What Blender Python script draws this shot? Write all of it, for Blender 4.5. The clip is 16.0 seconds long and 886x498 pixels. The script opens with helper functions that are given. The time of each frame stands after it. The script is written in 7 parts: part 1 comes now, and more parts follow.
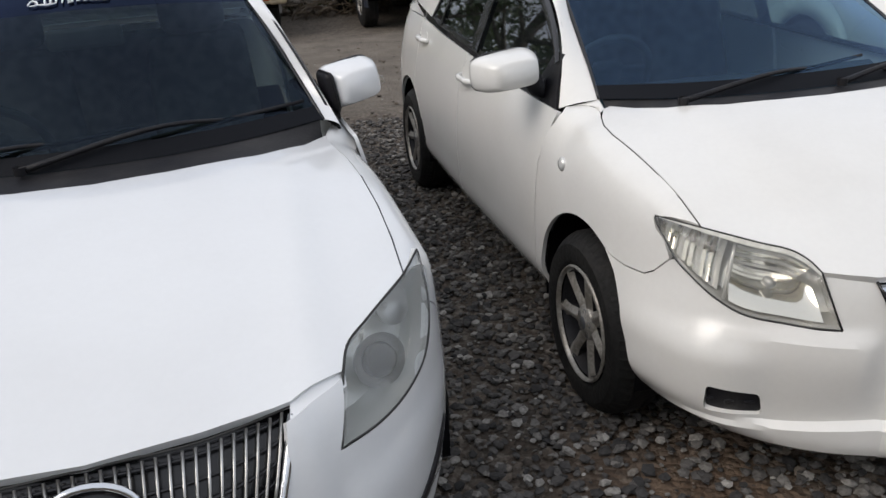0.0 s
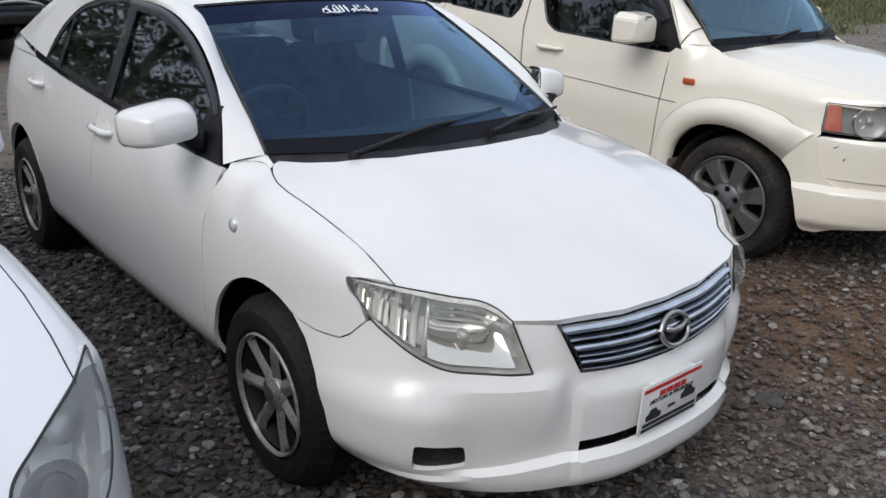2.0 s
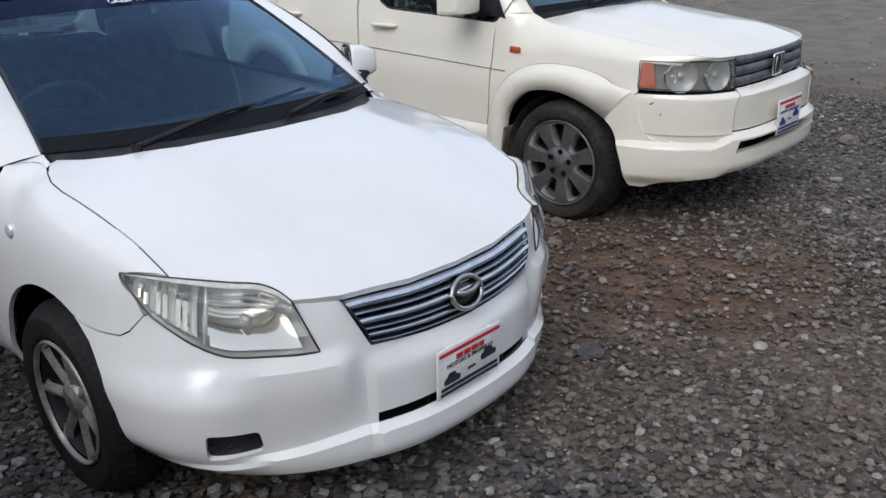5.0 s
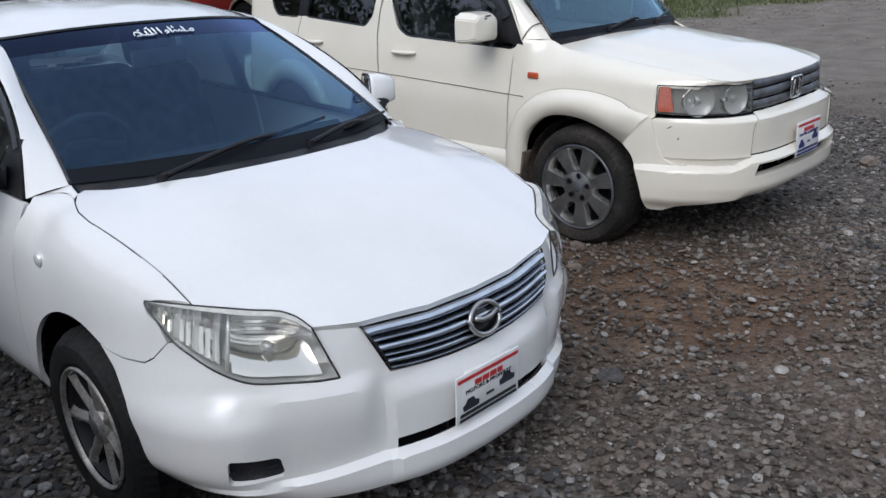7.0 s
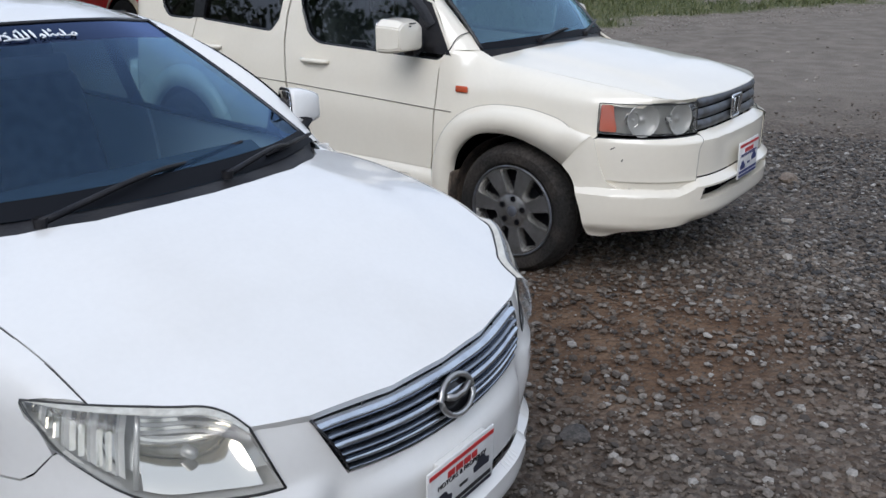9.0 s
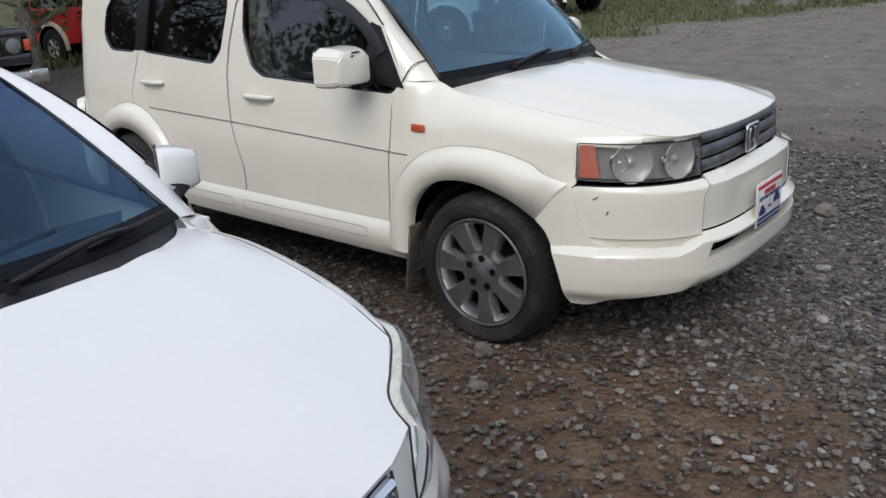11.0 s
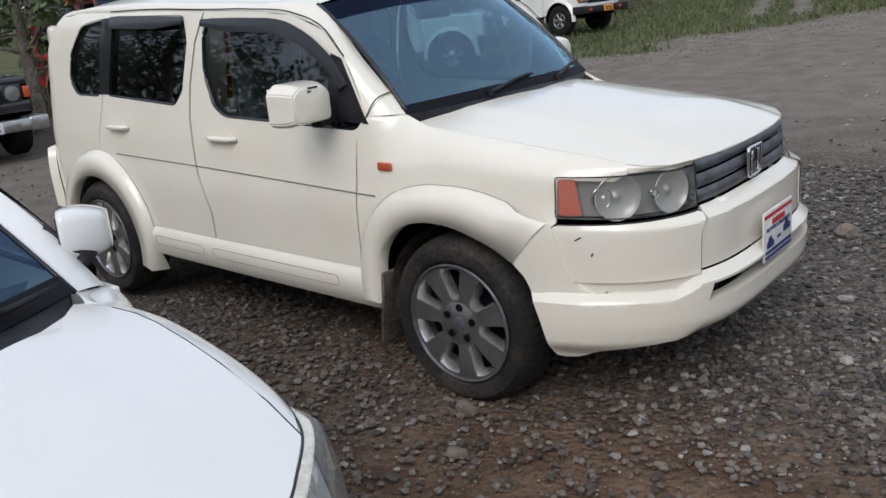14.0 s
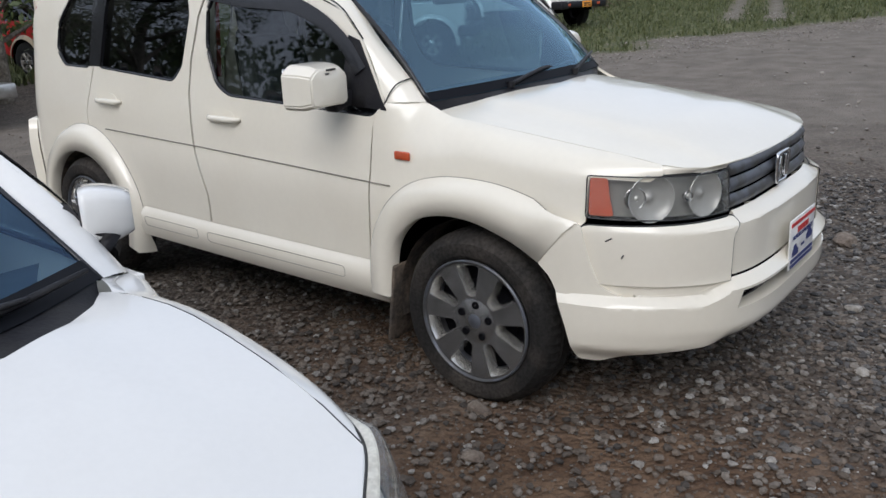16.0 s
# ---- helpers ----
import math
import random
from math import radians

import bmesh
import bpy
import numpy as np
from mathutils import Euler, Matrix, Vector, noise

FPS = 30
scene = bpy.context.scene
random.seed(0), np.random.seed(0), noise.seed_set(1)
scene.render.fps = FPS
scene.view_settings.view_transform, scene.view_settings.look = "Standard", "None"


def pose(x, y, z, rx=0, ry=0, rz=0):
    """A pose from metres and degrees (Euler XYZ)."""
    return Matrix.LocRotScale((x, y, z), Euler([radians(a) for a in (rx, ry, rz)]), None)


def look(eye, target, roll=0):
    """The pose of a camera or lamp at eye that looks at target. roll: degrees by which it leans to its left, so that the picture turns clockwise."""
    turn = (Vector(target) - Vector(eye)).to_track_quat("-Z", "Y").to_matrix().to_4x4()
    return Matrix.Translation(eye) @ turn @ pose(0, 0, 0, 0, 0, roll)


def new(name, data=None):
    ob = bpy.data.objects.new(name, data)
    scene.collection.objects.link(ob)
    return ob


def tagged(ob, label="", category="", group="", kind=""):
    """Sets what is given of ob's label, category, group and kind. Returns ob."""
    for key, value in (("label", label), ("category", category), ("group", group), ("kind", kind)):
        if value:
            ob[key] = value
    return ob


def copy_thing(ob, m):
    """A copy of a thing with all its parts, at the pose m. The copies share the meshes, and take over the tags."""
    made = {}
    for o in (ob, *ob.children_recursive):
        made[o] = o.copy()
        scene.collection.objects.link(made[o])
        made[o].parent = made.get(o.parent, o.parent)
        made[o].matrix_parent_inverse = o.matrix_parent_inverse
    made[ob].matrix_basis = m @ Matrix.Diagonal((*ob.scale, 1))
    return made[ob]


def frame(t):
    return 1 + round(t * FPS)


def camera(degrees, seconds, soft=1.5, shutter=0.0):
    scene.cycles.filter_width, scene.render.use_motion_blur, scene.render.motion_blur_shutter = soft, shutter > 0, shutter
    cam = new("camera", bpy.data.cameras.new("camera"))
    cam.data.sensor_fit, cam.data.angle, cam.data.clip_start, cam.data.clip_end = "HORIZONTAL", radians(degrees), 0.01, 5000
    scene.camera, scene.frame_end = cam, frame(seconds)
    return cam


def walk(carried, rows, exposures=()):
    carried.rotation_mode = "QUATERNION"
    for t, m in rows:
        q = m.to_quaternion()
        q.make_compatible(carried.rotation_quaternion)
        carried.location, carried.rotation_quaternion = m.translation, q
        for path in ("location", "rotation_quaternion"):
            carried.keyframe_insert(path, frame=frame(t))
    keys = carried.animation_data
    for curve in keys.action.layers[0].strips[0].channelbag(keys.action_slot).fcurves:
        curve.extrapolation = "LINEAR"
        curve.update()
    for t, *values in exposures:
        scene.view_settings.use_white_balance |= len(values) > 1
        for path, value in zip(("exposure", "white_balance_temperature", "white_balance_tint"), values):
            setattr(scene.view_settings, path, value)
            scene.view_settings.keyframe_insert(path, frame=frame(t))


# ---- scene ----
from mathutils import geometry

cam = camera(56.7, 16.0)
PATH = [
    (0, (-1.783, -2.281, 1.58), (-1.384, -0.471, 0.828), -4.1),
    (0.5, (-1.763, -2.277, 1.591), (-1.215, -0.509, 0.834), -4.0),
    (1, (-1.763, -2.227, 1.601), (-0.938, -0.55, 0.888), -3.1),
    (1.5, (-1.806, -2.132, 1.608), (-0.724, -0.592, 0.933), -1.4),
    (2, (-1.846, -2.05, 1.599), (-0.643, -0.609, 0.909), 1.1),
    (2.5, (-1.845, -2.02, 1.602), (-0.617, -0.591, 0.929), 2.2),
    (3, (-1.795, -2.056, 1.603), (-0.571, -0.608, 0.967), 1.6),
    (3.5, (-1.668, -2.147, 1.599), (-0.392, -0.752, 0.945), -0.4),
    (4, (-1.613, -2.241, 1.575), (-0.3, -0.921, 0.846), -1.8),
    (4.2, (-1.598, -2.27, 1.575), (-0.252, -0.984, 0.844), -2.4),
    (6.3, (-1.624, -2.294, 1.59), (-0.266, -1.018, 0.864), -1.4),
    (6.5, (-1.623, -2.302, 1.594), (-0.286, -0.999, 0.877), -1.8),
    (7, (-1.616, -2.304, 1.596), (-0.277, -0.981, 0.921), -2.7),
    (7.5, (-1.587, -2.231, 1.587), (-0.194, -0.958, 0.924), -2.5),
    (8, (-1.527, -2.016, 1.59), (-0.002, -0.9, 0.935), 0.3),
    (8.5, (-1.495, -1.894, 1.592), (0.063, -0.839, 0.911), 2.0),
    (9, (-1.4, -1.863, 1.589), (0.113, -0.743, 0.914), -0.7),
    (9.5, (-1.131, -1.837, 1.584), (0.358, -0.667, 0.941), -3.9),
    (9.7, (-1.05, -1.837, 1.591), (0.481, -0.725, 0.943), -5.2),
    (11.8, (-0.29, -1.649, 1.562), (1.094, -0.353, 0.925), -4.0),
    (12, (-0.235, -1.666, 1.561), (1.148, -0.365, 0.933), -5.4),
    (12.5, (-0.173, -1.659, 1.558), (1.328, -0.482, 0.957), -5.7),
    (13, (-0.161, -1.649, 1.55), (1.279, -0.388, 0.969), -6.1),
    (13.5, (-0.161, -1.67, 1.547), (1.276, -0.409, 0.956), -6.1),
    (14, (-0.153, -1.654, 1.543), (1.285, -0.393, 0.96), -6.0),
    (14.5, (-0.172, -1.618, 1.551), (1.304, -0.402, 0.967), -4.9),
    (15, (-0.201, -1.504, 1.556), (1.312, -0.333, 0.975), -2.7),
    (15.5, (-0.22, -1.429, 1.548), (1.362, -0.363, 0.946), -2.2),
    (16, (-0.203, -1.413, 1.544), (1.288, -0.231, 0.93), -2.9),
]
EXPOSURES = [(0.0, 0.07, 6600, 12), (1.5, 0.07, 6300, 12), (2.2, 0.06, 6150, 12), (4.2, 0.05, 6000, 12), (7.0, 0.05, 5850, 12), (8.2, 0.08, 5850, 12), (9.7, 0.02, 5900, 12), (12.0, 0.0, 6100, 12), (16.0, 0.0, 6050, 12)]
walk(cam, [(t, look(eye, target, roll)) for t, eye, target, roll in PATH], EXPOSURES)

# ---- light: a bright overcast day ----
world = bpy.data.worlds.new("overcast_sky")
scene.world = world
world.use_nodes = True
wt = world.node_tree
sky = wt.nodes.new("ShaderNodeTexSky")
sky.sky_type, sky.sun_disc = "NISHITA", False
sky.sun_elevation, sky.sun_rotation = radians(40), radians(250)
sky.air_density, sky.dust_density, sky.ozone_density = 1.0, 4.0, 1.0
soft_mix = wt.nodes.new("ShaderNodeMix")
soft_mix.data_type = "RGBA"
soft_mix.inputs[0].default_value = 0.72
soft_mix.inputs[7].default_value = (8.2, 8.7, 9.4, 1)
wt.links.new(sky.outputs[0], soft_mix.inputs[6])
wt.links.new(soft_mix.outputs[2], wt.nodes["Background"].inputs[0])
wt.nodes["Background"].inputs[1].default_value = 0.115
sun = new("sun", bpy.data.lights.new("sun", "SUN"))
sun.data.energy, sun.data.angle, sun.data.color = 1.7, radians(44), (1.0, 0.965, 0.91)
sun.matrix_world = look((-12, -4.4, 10.7), (0, 0, 0))

# ---- materials ----
def shader(name, color, rough=0.5, metal=0.0, coat=0.0, spec=0.5):
    m = bpy.data.materials.new(name)
    m.use_nodes = True
    b = m.node_tree.nodes["Principled BSDF"]
    b.inputs["Base Color"].default_value = (*color, 1)
    b.inputs["Roughness"].default_value = rough
    b.inputs["Metallic"].default_value = metal
    b.inputs["Coat Weight"].default_value = coat
    b.inputs["Coat Roughness"].default_value = 0.06
    b.inputs["Specular IOR Level"].default_value = spec
    return m


def vary(m, second, scale, low=0.4, high=0.6, amount=1.0, detail=6.0, bump=0.0, rough=None, fine=None):
    """Mottle a material's colour towards a second one by noise, with optional relief, gloss change and a finer grain."""
    t = m.node_tree
    b = t.nodes["Principled BSDF"]
    first = tuple(b.inputs["Base Color"].default_value)
    co = t.nodes.new("ShaderNodeTexCoord")
    n = t.nodes.new("ShaderNodeTexNoise")
    n.inputs["Scale"].default_value, n.inputs["Detail"].default_value = scale, detail
    t.links.new(co.outputs["Object"], n.inputs["Vector"])
    r = t.nodes.new("ShaderNodeMapRange")
    r.inputs[1].default_value, r.inputs[2].default_value, r.inputs[4].default_value = low, high, amount
    t.links.new(n.outputs["Fac"], r.inputs[0])
    mix = t.nodes.new("ShaderNodeMix")
    mix.data_type = "RGBA"
    mix.inputs[6].default_value, mix.inputs[7].default_value = first, (*second, 1)
    t.links.new(r.outputs[0], mix.inputs[0])
    out = mix.outputs[2]
    if fine:
        n2 = t.nodes.new("ShaderNodeTexNoise")
        n2.inputs["Scale"].default_value, n2.inputs["Detail"].default_value = fine[0], 3
        t.links.new(co.outputs["Object"], n2.inputs["Vector"])
        r2 = t.nodes.new("ShaderNodeMapRange")
        r2.inputs[1].default_value, r2.inputs[2].default_value = 0.35, 0.65
        r2.inputs[3].default_value, r2.inputs[4].default_value = 1 - fine[1], 1 + fine[1]
        t.links.new(n2.outputs["Fac"], r2.inputs[0])
        mul = t.nodes.new("ShaderNodeMix")
        mul.data_type, mul.blend_type = "RGBA", "MULTIPLY"
        mul.inputs[0].default_value = 1
        t.links.new(out, mul.inputs[6])
        t.links.new(r2.outputs[0], mul.inputs[7])
        out = mul.outputs[2]
    t.links.new(out, b.inputs["Base Color"])
    if rough:
        rr = t.nodes.new("ShaderNodeMapRange")
        rr.inputs[1].default_value, rr.inputs[2].default_value = low, high
        rr.inputs[3].default_value, rr.inputs[4].default_value = rough
        t.links.new(n.outputs["Fac"], rr.inputs[0])
        t.links.new(rr.outputs[0], b.inputs["Roughness"])
    if bump:
        bp = t.nodes.new("ShaderNodeBump")
        bp.inputs["Strength"].default_value, bp.inputs["Distance"].default_value = bump, 0.01
        src = t.nodes.new("ShaderNodeTexNoise")
        src.inputs["Scale"].default_value, src.inputs["Detail"].default_value = (fine[0] if fine else scale * 4), 4
        t.links.new(co.outputs["Object"], src.inputs["Vector"])
        t.links.new(src.outputs["Fac"], bp.inputs["Height"])
        t.links.new(bp.outputs[0], b.inputs["Normal"])
    return m


def glass(name, tint, through_share, ior=1.5, gloss_tint=(0.9, 0.93, 1.0), haze=0.0):
    """A thin pane: a tinted see-through layer under a glossy one."""
    m = bpy.data.materials.new(name)
    m.use_nodes = True
    t = m.node_tree
    t.nodes.clear()
    out = t.nodes.new("ShaderNodeOutputMaterial")
    clear = t.nodes.new("ShaderNodeBsdfTransparent")
    clear.inputs[0].default_value = tuple(c * through_share for c in tint) + (1,)
    gloss = t.nodes.new("ShaderNodeBsdfGlossy")
    gloss.inputs["Roughness"].default_value = 0.02
    gloss.inputs[0].default_value = (*gloss_tint, 1)
    base = ((ior - 1) / (ior + 1)) ** 2
    face = t.nodes.new("ShaderNodeLayerWeight")
    face.inputs[0].default_value = 0.5
    steep = t.nodes.new("ShaderNodeMath")
    steep.operation = "POWER"
    steep.inputs[1].default_value = 5.0
    t.links.new(face.outputs["Facing"], steep.inputs[0])
    fres = t.nodes.new("ShaderNodeMapRange")
    fres.inputs[3].default_value, fres.inputs[4].default_value = base, 1.0
    t.links.new(steep.outputs[0], fres.inputs[0])
    mix = t.nodes.new("ShaderNodeMixShader")
    t.links.new(fres.outputs[0], mix.inputs[0])
    t.links.new(clear.outputs[0], mix.inputs[1])
    t.links.new(gloss.outputs[0], mix.inputs[2])
    last = mix.outputs[0]
    if haze:
        milk = t.nodes.new("ShaderNodeBsdfDiffuse")
        milk.inputs[0].default_value = (0.72, 0.74, 0.72, 1)
        veil = t.nodes.new("ShaderNodeMixShader")
        veil.inputs[0].default_value = haze
        t.links.new(last, veil.inputs[1])
        t.links.new(milk.outputs[0], veil.inputs[2])
        last = veil.outputs[0]
    t.links.new(last, out.inputs[0])
    return m


PAINT_COOL = vary(shader("white_paint_cool", (0.74, 0.755, 0.77), 0.26, 0, 0.9), (0.69, 0.70, 0.71), 2.2, 0.45, 0.75, 0.7, fine=(60, 0.006))
PAINT_WARM = vary(shader("white_paint_pearl", (0.75, 0.742, 0.715), 0.26, 0, 0.9), (0.68, 0.665, 0.63), 2.0, 0.45, 0.75, 0.8, fine=(60, 0.008))
PAINT_CREAM = vary(shader("cream_white_paint", (0.765, 0.72, 0.615), 0.28, 0, 0.9), (0.71, 0.66, 0.55), 1.8, 0.45, 0.75, 0.8, fine=(40, 0.008))
PLASTIC = vary(shader("black_plastic", (0.012, 0.012, 0.015), 0.5, spec=0.25), (0.026, 0.025, 0.026), 9, 0.4, 0.7, bump=0.1, fine=(120, 0.15))
GLOSSBLACK = shader("gloss_black_trim", (0.012, 0.012, 0.014), 0.18)
RUBBER = vary(shader("tyre_rubber", (0.010, 0.010, 0.010), 0.7, spec=0.2), (0.030, 0.027, 0.024), 7, 0.5, 0.8, 0.7, bump=0.3, fine=(70, 0.3))
DUSTYRUBBER = vary(shader("dusty_tyre_rubber", (0.018, 0.017, 0.016), 0.8, spec=0.2), (0.065, 0.055, 0.046), 6, 0.45, 0.75, 0.8, bump=0.3, fine=(70, 0.3))
ALLOY = vary(shader("alloy_silver", (0.34, 0.325, 0.30), 0.42, 0.6), (0.20, 0.18, 0.155), 14, 0.4, 0.7, 0.8, fine=(90, 0.2))
ALLOYDARK = vary(shader("alloy_grey_paint", (0.27, 0.27, 0.27), 0.27, 0.75), (0.18, 0.176, 0.17), 14, 0.4, 0.7, 0.8, fine=(90, 0.05))
ALLOYBRIGHT = vary(shader("alloy_machined", (0.72, 0.71, 0.68), 0.25, 0.85), (0.50, 0.48, 0.44), 14, 0.4, 0.7, 0.8, fine=(90, 0.1))
CHROME = shader("chrome", (0.72, 0.73, 0.75), 0.1, 1.0)
DULLCHROME = vary(shader("dull_chrome", (0.5, 0.5, 0.49), 0.3, 0.9), (0.30, 0.28, 0.26), 12, 0.4, 0.7, 0.8)
# Near-black that also stands for shade inside openings and behind wheel spokes.
DARK = shader("dark_void", (0.006, 0.006, 0.007), 0.9, spec=0.0)
SEAM = shader("seam_shadow", (0.03, 0.03, 0.03), 0.8)
CLOTH = vary(shader("seat_cloth", (0.10, 0.10, 0.105), 0.9), (0.06, 0.06, 0.065), 20, fine=(150, 0.2))
DASH = vary(shader("dashboard_plastic", (0.045, 0.05, 0.055), 0.55), (0.03, 0.033, 0.037), 12, fine=(120, 0.15))
# Blue gloss tints put the sky's reflection into the windscreens.
GLASS_WS = glass("windscreen_glass", (0.48, 0.72, 0.86), 0.88, 1.70, (0.40, 0.62, 1.0))
# Gloss raised further here, to stand for a brighter sky reflection.
GLASS_WS_BRIGHT = glass("sky_gloss_windscreen", (0.46, 0.72, 0.84), 0.92, 2.55, (0.50, 0.76, 0.98))
GLASS_WS_DARK = glass("dark_windscreen_glass", (0.45, 0.60, 0.62), 0.62, 1.42, (0.5, 0.65, 0.9))
GLASS_BAND = glass("windscreen_shade_band", (0.10, 0.13, 0.28), 0.22, 1.38, (0.4, 0.55, 1.0))
GLASS_SIDE = glass("side_glass", (0.60, 0.72, 0.72), 0.48, 1.80)
GLASS_DARK = glass("privacy_glass", (0.2, 0.22, 0.22), 0.18, 1.75)
LENS = glass("lamp_lens", (0.97, 0.96, 0.93), 0.97, 1.42, haze=0.08)
LENS_HAZY = glass("hazy_lamp_lens", (0.90, 0.92, 0.92), 0.95, 1.45, haze=0.20)
REFLECTOR = shader("lamp_reflector", (0.90, 0.88, 0.82), 0.10, 1.0)
LAMPGREY = shader("lamp_housing", (0.68, 0.68, 0.66), 0.24, 0.45)
LAMPDUSK = shader("smoked_lamp_housing", (0.40, 0.40, 0.38), 0.35, 0.4)
FRIT = shader("screen_border_black", (0.006, 0.007, 0.010), 0.6, spec=0.12)
PRINT = shader("dark_print", (0.02, 0.022, 0.035), 0.5)
BLUECHROME = vary(shader("grille_bar_metal", (0.34, 0.37, 0.42), 0.24, 0.95), (0.22, 0.24, 0.28), 12, 0.4, 0.7, 0.8)
BARBRIGHT = vary(shader("grille_bar_chrome", (0.62, 0.66, 0.72), 0.16, 1.0), (0.45, 0.48, 0.54), 12, 0.4, 0.7, 0.8)
AMBER = shader("amber_lens", (0.46, 0.075, 0.025), 0.2, 0, 0.6)
REDLENS = shader("red_lens", (0.35, 0.02, 0.02), 0.2, 0, 0.6)
PLATEWHITE = vary(shader("plate_white", (0.76, 0.76, 0.74), 0.35), (0.66, 0.65, 0.63), 15)
INKRED = shader("ink_red", (0.5, 0.03, 0.03), 0.5)
INKBLUE = shader("ink_navy", (0.02, 0.03, 0.14), 0.5)
INKBLACK = shader("ink_black", (0.02, 0.02, 0.02), 0.5)
STICKER = shader("white_vinyl", (0.82, 0.84, 0.86), 0.5)
GRILLEGREY = vary(shader("grille_grey_paint", (0.13, 0.14, 0.165), 0.4, 0.4), (0.085, 0.085, 0.085), 15)
# Cream paint darkened to stand for shade in grooves and creases.
CREASE = shader("shadowed_paint_groove", (0.22, 0.20, 0.165), 0.6)
LAMPSMOKE = shader("dark_lamp_housing", (0.24, 0.24, 0.23), 0.4, 0.3)
LAMPFROST = vary(shader("frosted_lens_border", (0.60, 0.585, 0.52), 0.35), (0.50, 0.48, 0.42), 40, fine=(150, 0.08))
GREYBOWL = shader("pale_lamp_bowl", (0.36, 0.36, 0.35), 0.34, 0.3)
FLAP = vary(shader("muddy_flap", (0.06, 0.05, 0.042), 0.85), (0.15, 0.115, 0.085), 14, 0.4, 0.65, bump=0.4, fine=(60, 0.3))


# ---- mesh tools ----
def part(name, bm, material, parent, label="", smooth=True, crisp=0):
    me = bpy.data.meshes.new(name)
    bm.to_mesh(me)
    bm.free()
    for m in material if isinstance(material, (list, tuple)) else [material]:
        me.materials.append(m)
    if smooth:
        me.polygons.foreach_set("use_smooth", [True] * len(me.polygons))
    if crisp:
        me.set_sharp_from_angle(angle=radians(crisp))
    ob = new(name, me)
    ob.parent = parent
    if label:
        ob["label"] = label
    return ob


def root(name, m, label, category, group="", kind=""):
    ob = new(name)
    ob.empty_display_size = 0.2
    ob.matrix_world = m
    return tagged(ob, label, category, group, kind)


def spline(xs, ys):
    """A smooth curve through table points, as a function."""
    xs, ys = np.array(xs, float), np.array(ys, float)
    sl = np.gradient(ys, xs)

    def f(x):
        x = min(max(x, xs[0]), xs[-1])
        i = min(int(np.searchsorted(xs, x, side="right")) - 1, len(xs) - 2)
        h = xs[i + 1] - xs[i]
        u = (x - xs[i]) / h
        a, b, c, d = ys[i], sl[i] * h, ys[i + 1], sl[i + 1] * h
        return float((2 * u**3 - 3 * u**2 + 1) * a + (u**3 - 2 * u**2 + u) * b + (-2 * u**3 + 3 * u**2) * c + (u**3 - u**2) * d)

    return f


def curve3(points, n):
    """n points along a smooth curve through the given ones."""
    pts = [Vector(p) for p in points]
    acc = [0.0]
    for a, b in zip(pts, pts[1:]):
        acc.append(acc[-1] + max((b - a).length, 1e-6))
    fs = [spline(acc, [p[k] for p in pts]) for k in range(3)]
    return [Vector([f(acc[-1] * i / (n - 1)) for f in fs]) for i in range(n)]


def mirrored(pts):
    return [Vector((-p[0], p[1], p[2])) for p in pts]


def grid_bm(rows, flip=False, thick=0.0):
    """A sheet through rows of points; thick folds its outer edge inwards."""
    bm = bmesh.new()
    vs = [[bm.verts.new(p) for p in row] for row in rows]
    for a, b in zip(vs, vs[1:]):
        for i in range(len(a) - 1):
            q = (a[i], a[i + 1], b[i + 1], b[i])
            bm.faces.new(q[::-1] if flip else q)
    if thick:
        fold(bm, thick)
    return bm


def fold(bm, depth):
    """Turn the open edges inwards by depth, with a crisp corner."""
    bm.normal_update()
    edges = [e for e in bm.edges if e.is_boundary]
    ring = {v for e in edges for v in e.verts}
    norm = {v: v.normal.copy() for v in ring}
    low = {v: bm.verts.new(v.co - norm[v] * depth) for v in ring}
    for e in edges:
        lp = e.link_loops[0]
        a, b = lp.vert, lp.link_loop_next.vert
        bm.faces.new((b, a, low[a], low[b]))
        e.smooth = False
    return bm


def strip(ca, cb, m, bulge=0.0, away=(0, 1.3, 0.5), thick=0.0, full=False):
    """A sheet between two curves of equal point count, bulging outwards."""
    rows = []
    for j in range(m + 1):
        u = j / m
        row = []
        for a, b in zip(ca, cb):
            p = a.lerp(b, u)
            if bulge:
                out = p - Vector(away)
                out.y *= 0.25
                fill = 4 * u * (1 - u) if not full else (1 - (2 * u - 1) ** 4) * min(1.0, (a - b).length / 0.10)
                p = p + out.normalized() * bulge * fill
            row.append(p)
        rows.append(row)
    bm = grid_bm(rows)
    face_out(bm, away)
    if thick:
        fold(bm, thick)
    return bm


def face_out(bm, centre):
    bm.normal_update()
    c = Vector(centre)
    if sum(f.normal.dot(f.calc_center_median() - c) * f.calc_area() for f in bm.faces) < 0:
        bmesh.ops.reverse_faces(bm, faces=bm.faces[:])
        bm.normal_update()


def inside(poly, x, y):
    hit = False
    j = len(poly) - 1
    for i in range(len(poly)):
        (xi, yi), (xj, yj) = poly[i], poly[j]
        if (yi > y) != (yj > y) and x < (xj - xi) * (y - yi) / (yj - yi) + xi:
            hit = not hit
        j = i
    return hit


def dense(poly, step):
    out = []
    for (ax, ay), (bx, by) in zip(poly, poly[1:] + poly[:1]):
        n = max(1, round(math.hypot(bx - ax, by - ay) / step))
        out += [(ax + (bx - ax) * i / n, ay + (by - ay) * i / n) for i in range(n)]
    return out


